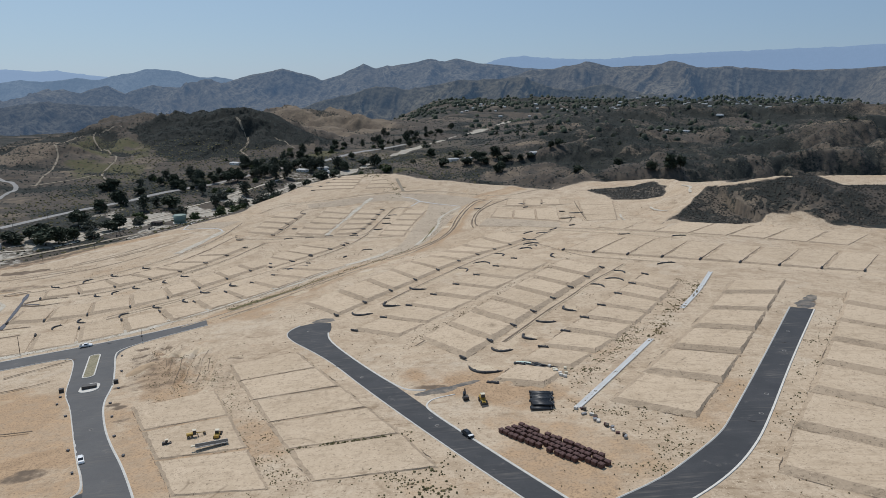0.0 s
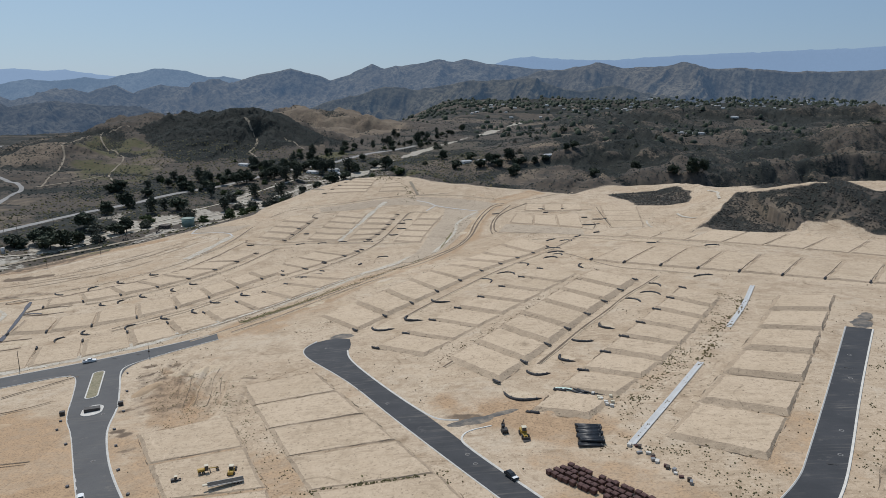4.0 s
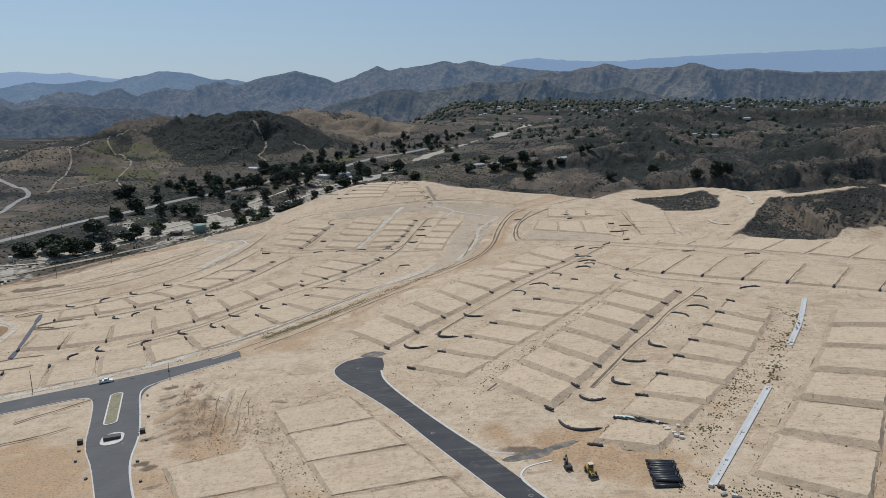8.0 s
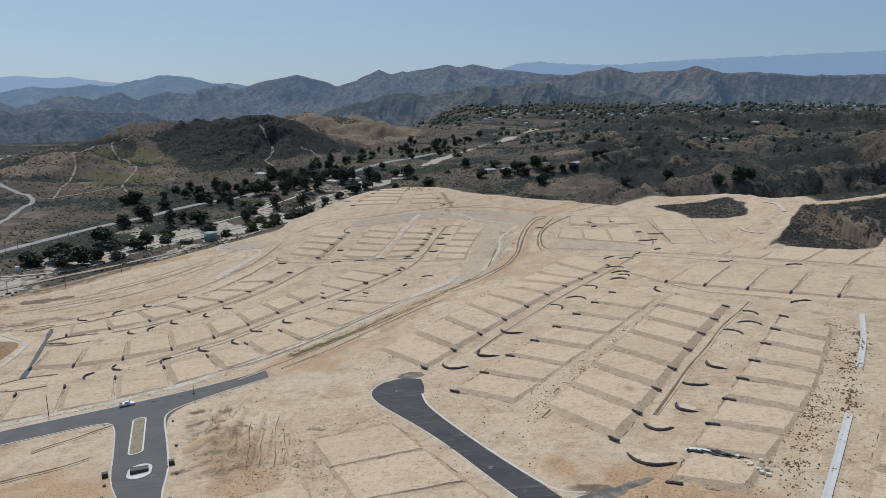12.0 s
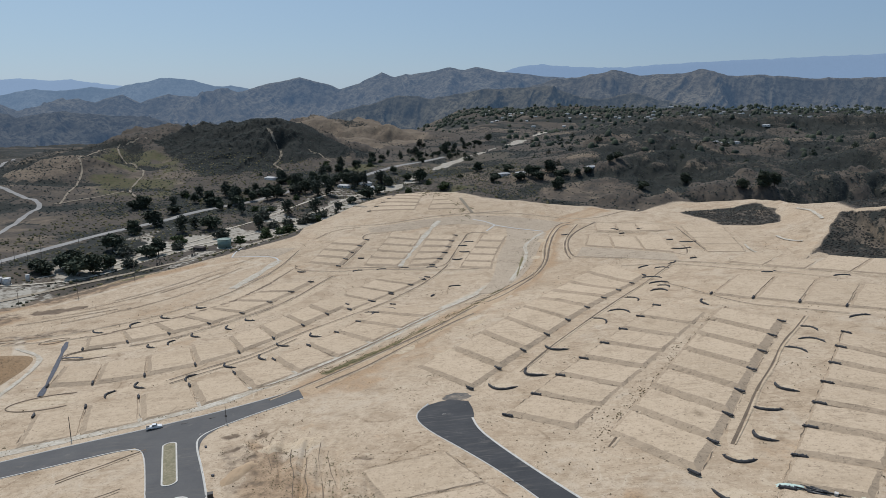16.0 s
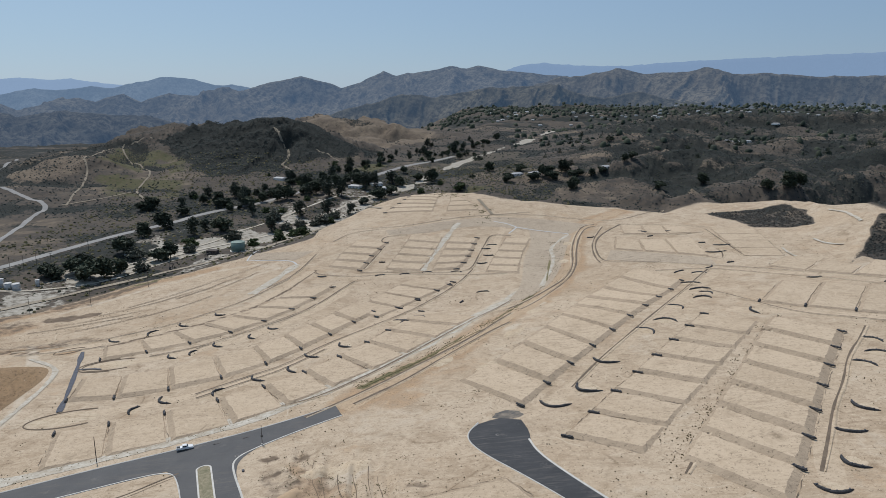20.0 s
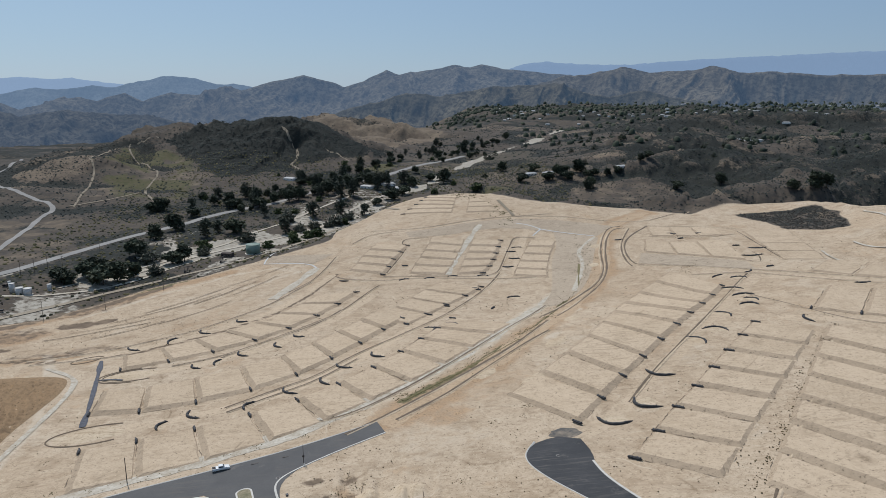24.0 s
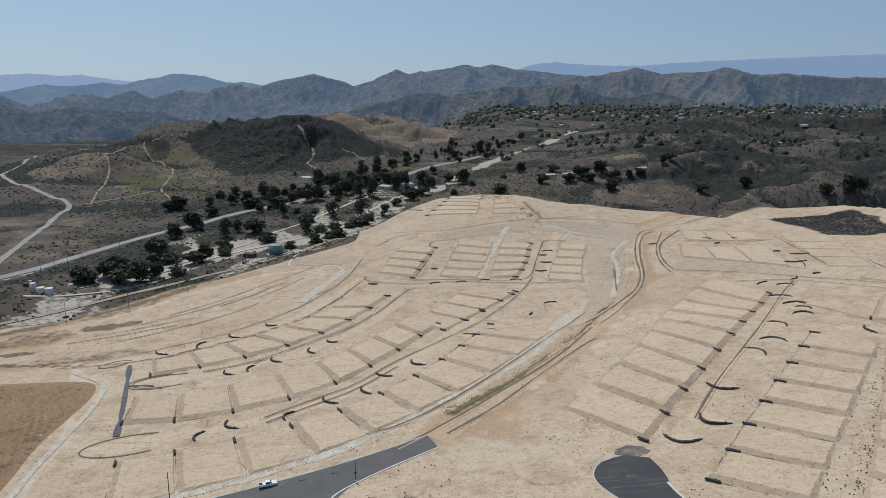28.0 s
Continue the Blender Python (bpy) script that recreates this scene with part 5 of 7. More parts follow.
for left, right in GREY_SLOPES:
    tagged(loft("graded_slope", left, right, GREY_SLOPE, 0.10, 10, 60), "grey compacted cut slope", "slope", kind="structure")
for line, w in (([(-64, 697), (-70, 679), (-81, 635), (-91, 596), (-93, 579)], 4.5), ([(22, 647), (10, 628), (2, 612), (2, 590), (-3, 568), (-9, 550), (-16, 526)], 2.6), ([(-188, 610), (-197, 575), (-206, 548)], 7.0)):
    tagged(strip("dirt_track", line, w, PALE_DIRT, 0.16, 1.5, 0.5, 0.0, 141), "pale worn dirt track down a slope", "dirt track", kind="structure")
for line in ([(-34, 696), (-24, 690), (-16, 677)], [(-16, 677), (-24, 661)], [(-16, 677), (-5, 668), (22, 649)], [(-235, 645), (-216, 636), (-194, 623), (-188, 610)], [(-235, 645), (-237, 662), (-235, 690)]):
    tagged(strip("bench_drain", line, 1.3, DITCH, 0.18, 2.0), "thin pale concrete bench drain", "drain", kind="structure")
FIELD = soil_material("brown_field", (0.275, 0.185, 0.108), (0.20, 0.135, 0.082), (0.12, 0.084, 0.054))
L, Rr = walked([(-420, 436), (-329, 440), (-300, 441), (-281, 438), (-274, 420), (-273, 396), (-272, 370), (-264, 338), (-262, 310)], 0.5), walked([(-430, 320), (-400, 300), (-360, 290), (-330, 280), (-300, 270)], 0.5)
k = np.linspace(0, 1, 150)[None, :, None]
P = L[np.linspace(0, len(L) - 1, 200).astype(int)][:, None] * (1 - k) + Rr[np.linspace(0, len(Rr) - 1, 200).astype(int)][:, None] * k
FX, FY = P[..., 0], P[..., 1]
clods = np.abs(np.sin((FX * 0.9 + FY * 0.42 + 5 * fbm(FX, FY, 25, 2, 91)) * 0.95)) * np.abs(np.sin((FY * 0.9 - FX * 0.42 + 5 * fbm(FX, FY, 25, 2, 92)) * 0.85))
tagged(grid_sheet("field", FX, FY, ground(FX, FY) + 0.06 + (1.5 * clods + 0.7 * (fbm(FX, FY, 5, 3, 93) - 0.5)) * smooth(0, 0.06, k[0, :, 0])[None], FIELD), "brown field pitted with rows of small dug mounds", "field", kind="structure")
tagged(strip("dirt_track", [(-300, 452), (-276, 436), (-269, 415), (-265, 385), (-262, 352), (-257, 330), (-262, 280)], 2.6, PALE_DIRT, 0.2, 1.5, 0.5, 0.0, 140), "pale dirt track beside the field", "dirt track", kind="structure")


def frayed_rut(line, w, seed):
    tagged(strip("rut", line, w, RUT, 0.12, 1.0, 0.95, 0.05, seed, 2), "dark eroded rut in the bare soil", "rut", kind="structure")


rut_no = random.Random(8)
for row_no in range(7):
    x0 = -126 + 4.6 * row_no + rut_no.uniform(-1.5, 1.5)
    y0, run = 314 - 3.5 * row_no + rut_no.uniform(-8, 4), rut_no.uniform(20, 44)
    frayed_rut([(x0 + 0.13 * run * q + rut_no.uniform(-0.8, 0.8) + 3 * q * q, y0 - run * q) for q in (0, 0.2, 0.4, 0.6, 0.8, 1)], rut_no.uniform(0.10, 0.20), 300 + row_no)
for row_no, (x0, y0, turn, long) in enumerate([(-330, 501, 20, 60), (-319, 513, 24, 50), (-301, 531, 38, 70), (-290, 549, 42, 60), (-261, 559, 45, 50), (-238, 570, 50, 40), (-350, 462, 8, 60), (-300, 501, 30, 40), (-270, 520, 40, 50), (-248, 595, 40, 50),
                                               (-190, 290, 30, 30), (-200, 262, 20, 40), (-170, 226, -10, 30), (-56, 350, 50, 60), (-44, 372, 50, 50)]):
    a = radians(turn)
    line = [(x0 + long * q * math.cos(a) - 5 * math.sin(a) * q * q + rut_no.uniform(-1, 1), y0 + long * q * math.sin(a) + 5 * math.cos(a) * q * q + rut_no.uniform(-1, 1)) for q in (0, 0.25, 0.5, 0.75, 1)]
    frayed_rut(line, rut_no.uniform(0.25, 0.6), 330 + row_no)
    frayed_rut([(x + 1.9 * math.sin(a), y - 1.9 * math.cos(a)) for x, y in line], rut_no.uniform(0.2, 0.5), 360 + row_no)


for n, (x, y, rx, ry, turn) in enumerate([(0, 227, 8, 2.6, 12), (9, 231, 7, 1.8, 24), (166, 303, 8, 4.5, 57), (173, 312, 7, 3, 57), (-55, 329, 6, 4, 0)]):
    patch("dusty_patch", x, y, rx, ry, turn, DUSTY, "dusty ragged end of the asphalt", "road", 260 + n, 0.09)
for n, (x, y, rx, ry, turn, high) in enumerate([(-152, 196, 16, 8, 30, 2.2), (-118, 300, 6, 4, 10, 1.0), (-176, 256, 10, 4, 20, 0.8), (-190, 236, 9, 4, -20, 0.8), (-126, 284, 8, 3, 60, 0.9), (-108, 300, 7, 5, 40, 0.5)]):
    patch("earth_heap", x, y, rx, ry, turn, (BROWN_DIRT, SAND)[n in (1, 5)], "low heap of loose dug earth", "earth heap", 280 + n, 0.05, high)

# ---- low growth as joined stuff ----
def tufts(name, X, Y, size, material, label, seed, tall=0.7, base=0.0, ring=5):
    """Low irregular bushes at many places, in one mesh."""
    n = len(X)
    rng = np.random.default_rng(seed)
    a = np.linspace(0, 2 * np.pi, ring, endpoint=False)[None] + rng.uniform(0, 6.3, (n, 1))
    s = size * rng.uniform(0.55, 1.5, n)
    r0, r1 = rng.uniform(0.7, 1.15, (n, ring)), rng.uniform(0.45, 1.0, (n, ring))
    z0 = ground(X, Y) - 0.1 + base
    V = np.zeros((n, 2 * ring + 1, 3))
    V[:, :ring, 0], V[:, :ring, 1] = X[:, None] + np.cos(a) * r0 * s[:, None], Y[:, None] + np.sin(a) * r0 * s[:, None]
    V[:, :ring, 2] = z0[:, None]
    h = s * tall * rng.uniform(0.6, 1.3, n)
    V[:, ring:2 * ring, 0], V[:, ring:2 * ring, 1] = X[:, None] + np.cos(a + 0.5) * r1 * s[:, None] * 0.9, Y[:, None] + np.sin(a + 0.5) * r1 * s[:, None] * 0.9
    V[:, ring:2 * ring, 2] = (z0 + h)[:, None] * 1.0 + rng.uniform(-0.35, 0.15, (n, ring)) * h[:, None]
    V[:, 2 * ring] = np.stack([X, Y, z0 + h * 1.25], -1)
    k = np.arange(ring)
    k1 = (k + 1) % ring
    tri = np.concatenate([np.stack([k, k1, k + ring], -1), np.stack([k1, k1 + ring, k + ring], -1), np.stack([k + ring, k1 + ring, np.full(ring, 2 * ring)], -1)])
    F = (tri[None] + (np.arange(n) * (2 * ring + 1))[:, None, None]).reshape(-1, 3)
    mesh = bpy.data.meshes.new(name)
    mesh.vertices.add(n * (2 * ring + 1))
    mesh.vertices.foreach_set("co", V.ravel().astype(np.float32))
    mesh.loops.add(F.size)
    mesh.loops.foreach_set("vertex_index", F.ravel().astype(np.int32))
    mesh.polygons.add(len(F))
    mesh.polygons.foreach_set("loop_start", np.arange(0, F.size, 3, dtype=np.int32))
    mesh.update()
    mesh.validate()
    mesh.materials.append(material)
    return tagged(new(name, mesh), label, "shrubs", kind="stuff")


def leaf_material(name, a, b, rough=0.75):
    """Foliage that varies from clump to clump."""
    m, n, l, bs = tree_of(name)
    g = n.new("ShaderNodeNewGeometry")
    c = mixed(n, l, g.outputs["Random Per Island"], a, b)
    c = mixed(n, l, ramp(n, l, noise_at(n, l, g.outputs["Position"], 0.9, 3.0), 0.4, 0.75), c, tuple(v * 0.6 for v in a))
    r = n.new("ShaderNodeObjectInfo").outputs["Random"]
    c = mixed(n, l, ramp(n, l, r, 0.3, 2.5), c, tuple(v * 1.5 for v in b))
    l.new(c, bs.inputs["Base Color"])
    bs.inputs["Roughness"].default_value = rough
    bs.inputs["Specular IOR Level"].default_value = 0.2
    return m


SCRUB = leaf_material("scrub", (0.020, 0.027, 0.026), (0.044, 0.051, 0.044))
SAGE = leaf_material("sage", (0.035, 0.042, 0.024), (0.085, 0.08, 0.05))
BROWN_SCRUB = leaf_material("brown_scrub", (0.024, 0.022, 0.019), (0.052, 0.045, 0.036))
DRY_TUFT = leaf_material("dry_tuft", (0.10, 0.075, 0.035), (0.17, 0.13, 0.065))
GREEN_TUFT = leaf_material("green_tuft", (0.075, 0.072, 0.030), (0.16, 0.13, 0.062))


def scattered(line, width, count, seed):
    """Places along a line, half of them gathered in clumps."""
    rng = np.random.default_rng(seed)
    pts = walked(line, 1.0)
    p = pts[rng.integers(0, len(pts), count)] + rng.normal(0, width, (count, 2))
    heart = p[rng.integers(0, max(2, count // 14), count)] + rng.normal(0, 1.3, (count, 2))
    p = np.where(rng.uniform(size=(count, 1)) < 0.6, heart, p)
    return p[:, 0], p[:, 1]


WEED_LINES = [
        ([(-12, 284), (30, 342), (70, 398)], 1.8, 260, 0.55, DRY_TUFT), ([(38, 200), (60, 240), (90, 286), (132, 352)], 4.0, 420, 0.5, DRY_TUFT), ([(44, 222), (70, 258), (84, 280)], 3.0, 150, 0.6, GREEN_TUFT),
        ([(-100, 290), (-84, 250), (-66, 214), (-52, 186), (-40, 164)], 6.5, 620, 0.42, GREEN_TUFT), ([(-34, 195), (-18, 186), (-6, 172), (2, 156)], 4.5, 300, 0.75, GREEN_TUFT), ([(-45, 190), (-26, 192), (-8, 196)], 0.9, 130, 0.7, GREEN_TUFT),
        ([(-60, 182), (-36, 174), (-14, 168), (0, 160)], 1.6, 140, 0.5, GREEN_TUFT), ([(52, 202), (66, 186), (76, 176), (50, 160)], 4.0, 260, 0.5, GREEN_TUFT), ([(94, 180), (130, 225), (172, 285)], 4.0, 160, 0.55, GREEN_TUFT),
]
WEED_LINES += [
        ([(-75, 340), (-30, 400), (30, 504), (68, 552)], 4.0, 420, 0.45, DRY_TUFT), ([(-115, 372), (-84, 403), (-50, 447), (-17, 525)], 1.6, 380, 0.5, GREEN_TUFT), ([(-240, 312), (-170, 336), (-130, 366)], 2.0, 160, 0.45, GREEN_TUFT),
        ([(-126, 308), (-114, 284), (-102, 262), (-96, 240)], 6.0, 420, 0.36, GREEN_TUFT), ([(-8, 537), (4, 598), (12, 645)], 5.0, 260, 0.6, GREEN_TUFT), ([(120, 160), (150, 200), (190, 260)], 16.0, 300, 0.4, GREEN_TUFT), ([(-35, 700), (-69, 804), (-98, 825)], 6.0, 300, 1.0, GREEN_TUFT)]
WEED_LINES += [([(180, 196), (200, 232), (232, 280)], 9.0, 260, 0.55, GREEN_TUFT), ([(134, 158), (169, 208), (212, 272)], 2.0, 170, 0.7, GREEN_TUFT), ([(84, 262), (100, 290), (132, 340)], 2.2, 160, 0.9, DRY_TUFT), ([(70, 196), (84, 214), (96, 232)], 5.0, 90, 0.6, DRY_TUFT)]
for n, (line, width, count, size, mat) in enumerate(WEED_LINES):
    X, Y = scattered(line, width, int(count * 1.4), 300 + n)
    off_road = np.ones(len(X), bool)
    for left, right in ((CUL_L, CUL_R), (RIGHT_L, RIGHT_R), (COLL_T, COLL_B), (ENTRY_L, ENTRY_R)):
        off_road &= edge_distance(X, Y, left + right[::-1]) < -0.8
    X, Y = X[off_road], Y[off_road]
    tufts("dry_weeds", X, Y, size * 0.42, mat, "scattered dry weeds and tufts on bare soil", 400 + n, 0.7, 0.15)


# small dark tufts and clods, thick in some places and thin in others
spread = np.random.default_rng(61)
X, Y = spread.uniform(-330, 300, 22000), spread.uniform(120, 760, 22000)
thick = fbm(X, Y, 46, 3, 62) + 0.35 * (fbm(X, Y, 9, 2, 63) - 0.5)
keep = (spread.uniform(0.46, 0.78, len(X)) < thick) & (edge_distance(X, Y, SITE_EDGE) > 4) & (knoll_height(X, Y) < site_height(X, Y)) & (edge_distance(X, Y, COPSE) < -2)
for left, right in ((CUL_L, CUL_R), (RIGHT_L, RIGHT_R), (COLL_T, COLL_B), (ENTRY_L, ENTRY_R)):
    keep &= edge_distance(X, Y, left + right[::-1]) < -1.2
X, Y = X[keep], Y[keep]
tufts("dry_weeds", X, Y, 0.21, DRY_TUFT, "small dry tufts and clods scattered over bare soil", 640, 0.7, 0.22, 4)


# ---- wild growth ----
def wild_points(count, x0, x1, y0, y1, seed, need=0.3):
    """Random places outside the building land where scrub grows."""
    rng = np.random.default_rng(seed)
    X, Y = rng.uniform(x0, x1, count), rng.uniform(y0, y1, count)
    cover = land_cover(X, Y, X * 0)
    keep = (cover[..., 3] + rng.uniform(-0.25, 0.25, count) > need) & (cover[..., 0] < 0.05) & (cover[..., 2] < 0.62)
    keep &= (line_distance(X, Y, HIGHWAY) > 9) & (line_distance(X, Y, SIDE_ROAD) > 8)
    return X[keep], Y[keep]


for n, (count, x0, x1, y0, y1, size, mat, need) in enumerate([
        (18000, 140, 420, 480, 700, 0.75, BROWN_SCRUB, 0.30), (52000, -60, 700, 690, 1250, 0.85, SCRUB, 0.28), (6000, -60, 700, 690, 1250, 0.8, SAGE, 0.35),
        (26000, -600, -190, 1060, 1380, 0.85, SCRUB, 0.5), (12000, -760, -200, 850, 1300, 1.1, SCRUB, 0.38), (22000, -560, 1000, 1250, 1900, 1.4, SCRUB, 0.33),
        (8000, -480, 60, 540, 1200, 1.1, SAGE, 0.16), (5000, -480, 60, 540, 1200, 1.4, GREEN_TUFT, 0.15)]):
    X, Y = wild_points(count, x0, x1, y0, y1, 500 + n, need)
    tufts("scrub", X, Y, size, mat, "dark low chaparral shrubs on the dry hills", 520 + n, 0.7, 0.0, 4)

# ---- trees ----
BARK = matter("bark", (0.10, 0.08, 0.06), (0.06, 0.05, 0.04), 1.5, 0.9)
OAK = leaf_material("oak_leaves", (0.030, 0.040, 0.028), (0.066, 0.078, 0.046))
GUM = leaf_material("gum_leaves", (0.034, 0.046, 0.034), (0.076, 0.086, 0.060))
FRESH = leaf_material("willow_leaves", (0.040, 0.062, 0.020), (0.085, 0.105, 0.045))
GREY = leaf_material("grey_leaves", (0.06, 0.066, 0.05), (0.11, 0.115, 0.085))


def tree(kind, leaves, tall, wide, seed, label, low=0.25, lobes=7, clumps=420):
    """Trunk, limbs and a crown of many small leaf clumps in uneven lobes."""
    rnd = random.Random(seed)
    ob = thing(kind, label, "tree")
    bm = rod((0, 0, -0.6), (rnd.uniform(-0.3, 0.3), rnd.uniform(-0.3, 0.3), tall * 0.45), tall * 0.03, tall * 0.016, 7)
    centres = []
    for k in range(lobes):
        a = 2 * math.pi * k / lobes + rnd.uniform(-0.4, 0.4)
        r = wide * rnd.uniform(0.15, 0.36)
        c = Vector((math.cos(a) * r, math.sin(a) * r, tall * rnd.uniform(low + 0.04, 0.76)))
        centres.append((c, rnd.uniform(0.2, 0.33) * wide, rnd.uniform(0.14, 0.24) * tall))
        rod((0, 0, tall * rnd.uniform(0.2, 0.4)), c, tall * 0.012, tall * 0.005, 5, bm)
    centres.append((Vector((0, 0, tall * 0.68)), wide * 0.3, tall * 0.26))
    part("trunk", bm, BARK, ob, "brown bark trunk and limbs")
    verts, faces = [], []
    for k in range(clumps):
        c, rw, rh = centres[rnd.randrange(len(centres))]
        d = Vector((rnd.gauss(0, 1), rnd.gauss(0, 1), rnd.gauss(0, 1))).normalized() * rnd.uniform(0.45, 1.08) ** 0.5
        p = c + Vector((d.x * rw, d.y * rw, d.z * rh))
        s = wide * rnd.uniform(0.035, 0.08)
        b = len(verts)
        for _ in range(5):
            verts.append(p + Vector((rnd.gauss(0, 1), rnd.gauss(0, 1), rnd.gauss(0, 0.7))) * s)
        faces += [(b, b + 1, b + 2), (b, b + 2, b + 3), (b + 1, b + 3, b + 4), (b, b + 4, b + 2)]
    mesh_part("crown", verts, faces, leaves, ob, "ragged leafy crown")
    return ob


MASTERS = {
    "oak": [tree("oak_tree", OAK, 10, 9.5, 1, "broad dark oak tree in the dry wash", 0.12, 8, 620), tree("oak_tree", OAK, 8.5, 10.5, 2, "broad dark oak tree in the dry wash", 0.1, 8, 620), tree("oak_tree", OAK, 11, 9, 3, "tall dark oak tree in the dry wash", 0.12, 8, 620)],
    "gum": [tree("eucalyptus_tree", GUM, 15, 7.5, 4, "tall dark eucalyptus with an open crown", 0.15, 9, 520), tree("eucalyptus_tree", GUM, 13, 8, 5, "tall dark eucalyptus with an open crown", 0.12, 9, 520)],
    "willow": [tree("willow_tree", FRESH, 5.5, 8, 6, "round fresh-green willow by the wash", 0.0, 7, 420), tree("willow_tree", FRESH, 5, 7, 7, "round fresh-green willow by the wash", 0.0, 7, 420)],
    "grey": [tree("olive_tree", GREY, 7, 8.5, 8, "pale grey-green tree by the wash", 0.08, 7, 400)],
    "far": [tree("oak_tree", OAK, 8, 10, 9, "small far dark oak on the plain", 0.0, 6, 150), tree("oak_tree", OAK, 9, 9, 10, "small far dark oak on the plain", 0.0, 6, 150)],
}
tree_used, tree_no = set(), random.Random(12)


def plant(kind, x, y, scale=1.0, group="trees in the wash"):
    i = tree_no.randrange(len(MASTERS[kind]))
    if edge_distance(np.array([float(x)]), np.array([float(y)]), SITE_EDGE)[0] > -7:
        return
    s = scale * tree_no.uniform(1.0, 1.6)
    m = pose(x, y, level(x, y) - 0.2, 0, 0, tree_no.uniform(0, 360))
    ob = MASTERS[kind][i]
    if (kind, i) in tree_used:
        ob = copy_thing(ob, m)
    else:
        tree_used.add((kind, i))
        ob.matrix_basis = m
    ob.scale = (s, s, s * tree_no.uniform(0.9, 1.1))
    ob["group"] = group


def grove(kind, scale, spots):
    for x, y in spots:
        plant(kind, x, y, scale)


grove("oak", 1.2, [(-383, 623), (-376, 619), (-368, 635), (-356, 629), (-349, 619), (-342, 627), (-334, 638), (-370, 645), (-352, 653), (-356, 695), (-367, 766), (-313, 688), (-318, 678), (-364, 807), (-300, 790), (-421, 893), (-419, 906), (-410, 896), (-337, 911), (-331, 915), (-160, 968), (-155, 968), (-176, 1047), (-136, 1048), (-90, 1083)])
grove("oak", 1.15, [(-367, 873), (-344, 925), (-330, 961), (-319, 950), (-277, 939), (-268, 949), (-251, 981), (-237, 977), (-153, 752), (-146, 756), (-142, 766), (-173, 940), (-191, 1032), (-144, 997), (-94, 1065), (34, 1112), (-8, 1140), (58, 1058), (88, 1067), (45, 1045)])
grove("oak", 1.0, [(69, 1063), (91, 997), (85, 985), (125, 1052), (140, 1059), (172, 1064), (185, 1075), (198, 988), (237, 777), (257, 773), (269, 777), (259, 1008), (106, 1051), (11, 1050), (-112, 1087), (-235, 1010), (-219, 1028), (-208, 1039), (-251, 1003), (97, 1045), (70, 1042)])
grove("gum", 1.1, [(-183, 891), (-168, 759), (-252, 798), (-238, 874), (-290, 872), (-322, 772), (-219, 960), (-205, 974), (-231, 993), (-245, 966), (-179, 1016), (-168, 1032), (-118, 815), (-317, 794), (-222, 1035), (-148, 1057), (-196, 1054), (-209, 888)])
grove("willow", 1.2, [(-227, 782), (-218, 788), (-234, 754), (-189, 721), (-252, 727), (-169, 742), (-132, 806), (-111, 773), (-104, 784), (-83, 786), (-106, 992), (-191, 705), (-133, 771), (-59, 855), (-81, 1046), (-312, 735), (-241, 783), (-200, 852)])
grove("grey", 1.3, [(-228, 827), (-215, 838), (-208, 849), (-240, 810), (-321, 646), (-199, 872), (-342, 685), (-260, 849), (-281, 763), (-304, 710)])
rng = np.random.default_rng(77)
for k in range(110):
    t = rng.uniform() ** 1.3
    x, y = -330 + 340 * t + rng.normal(0, 30), 930 + 560 * t + rng.normal(0, 44)
    plant(("oak", "gum", "oak", "willow")[k % 4], x, y, rng.uniform(0.6, 1.0), "trees along the valley road")
X = np.concatenate([rng.uniform(-150, 1400, 1100), rng.uniform(320, 660, 60), rng.uniform(-60, 620, 260), rng.uniform(60, 800, 160)])
Y = np.concatenate([2260 + rng.normal(0, 150, 1100) + 0.08 * X[:1100], 1525 + rng.normal(0, 10, 60), 2330 + rng.normal(0, 90, 260), rng.uniform(1250, 1900, 160)])
tufts("far_trees", X, Y, 5.2, OAK, "dark trees of the far town and its fields", 900, 1.0)["category"] = "trees"
for k in range(70):
    x, y = rng.uniform(-60, 700), rng.uniform(1080, 1600)
    plant("far", x, y, rng.uniform(0.6, 1.0), "scattered trees on the plain")

# ---- valley roads and trails ----
TAN_TRACK = matter("tan_track", (0.34, 0.285, 0.215), (0.25, 0.205, 0.15), 0.12, 0.95, grain=1.0)
VALLEY_LINES = [
        ("valley_road", HIGHWAY, 9, OLD_ASPHALT, "worn grey valley road"), ("side_road", SIDE_ROAD, 5.5, OLD_ASPHALT, "curving grey side road up the hill"),
        ("edge_road", [(-420, 500), (-373, 547), (-337, 600), (-301, 641), (-261, 664), (-228, 737), (-200, 854), (-138, 778)], 4, TAN_TRACK, "tan dirt road along the foot of the site"),
        ("trail", [(-302, 1138), (-323, 1165), (-317, 1176), (-317, 1207), (-333, 1260), (-344, 1264), (-350, 1277), (-359, 1284)], 3.4, TRAIL, "pale trail climbing the dark hill"),
        ("trail", [(-282, 1248), (-261, 1233), (-239, 1207)], 2.6, TRAIL, "pale trail round the dark hill"),
]
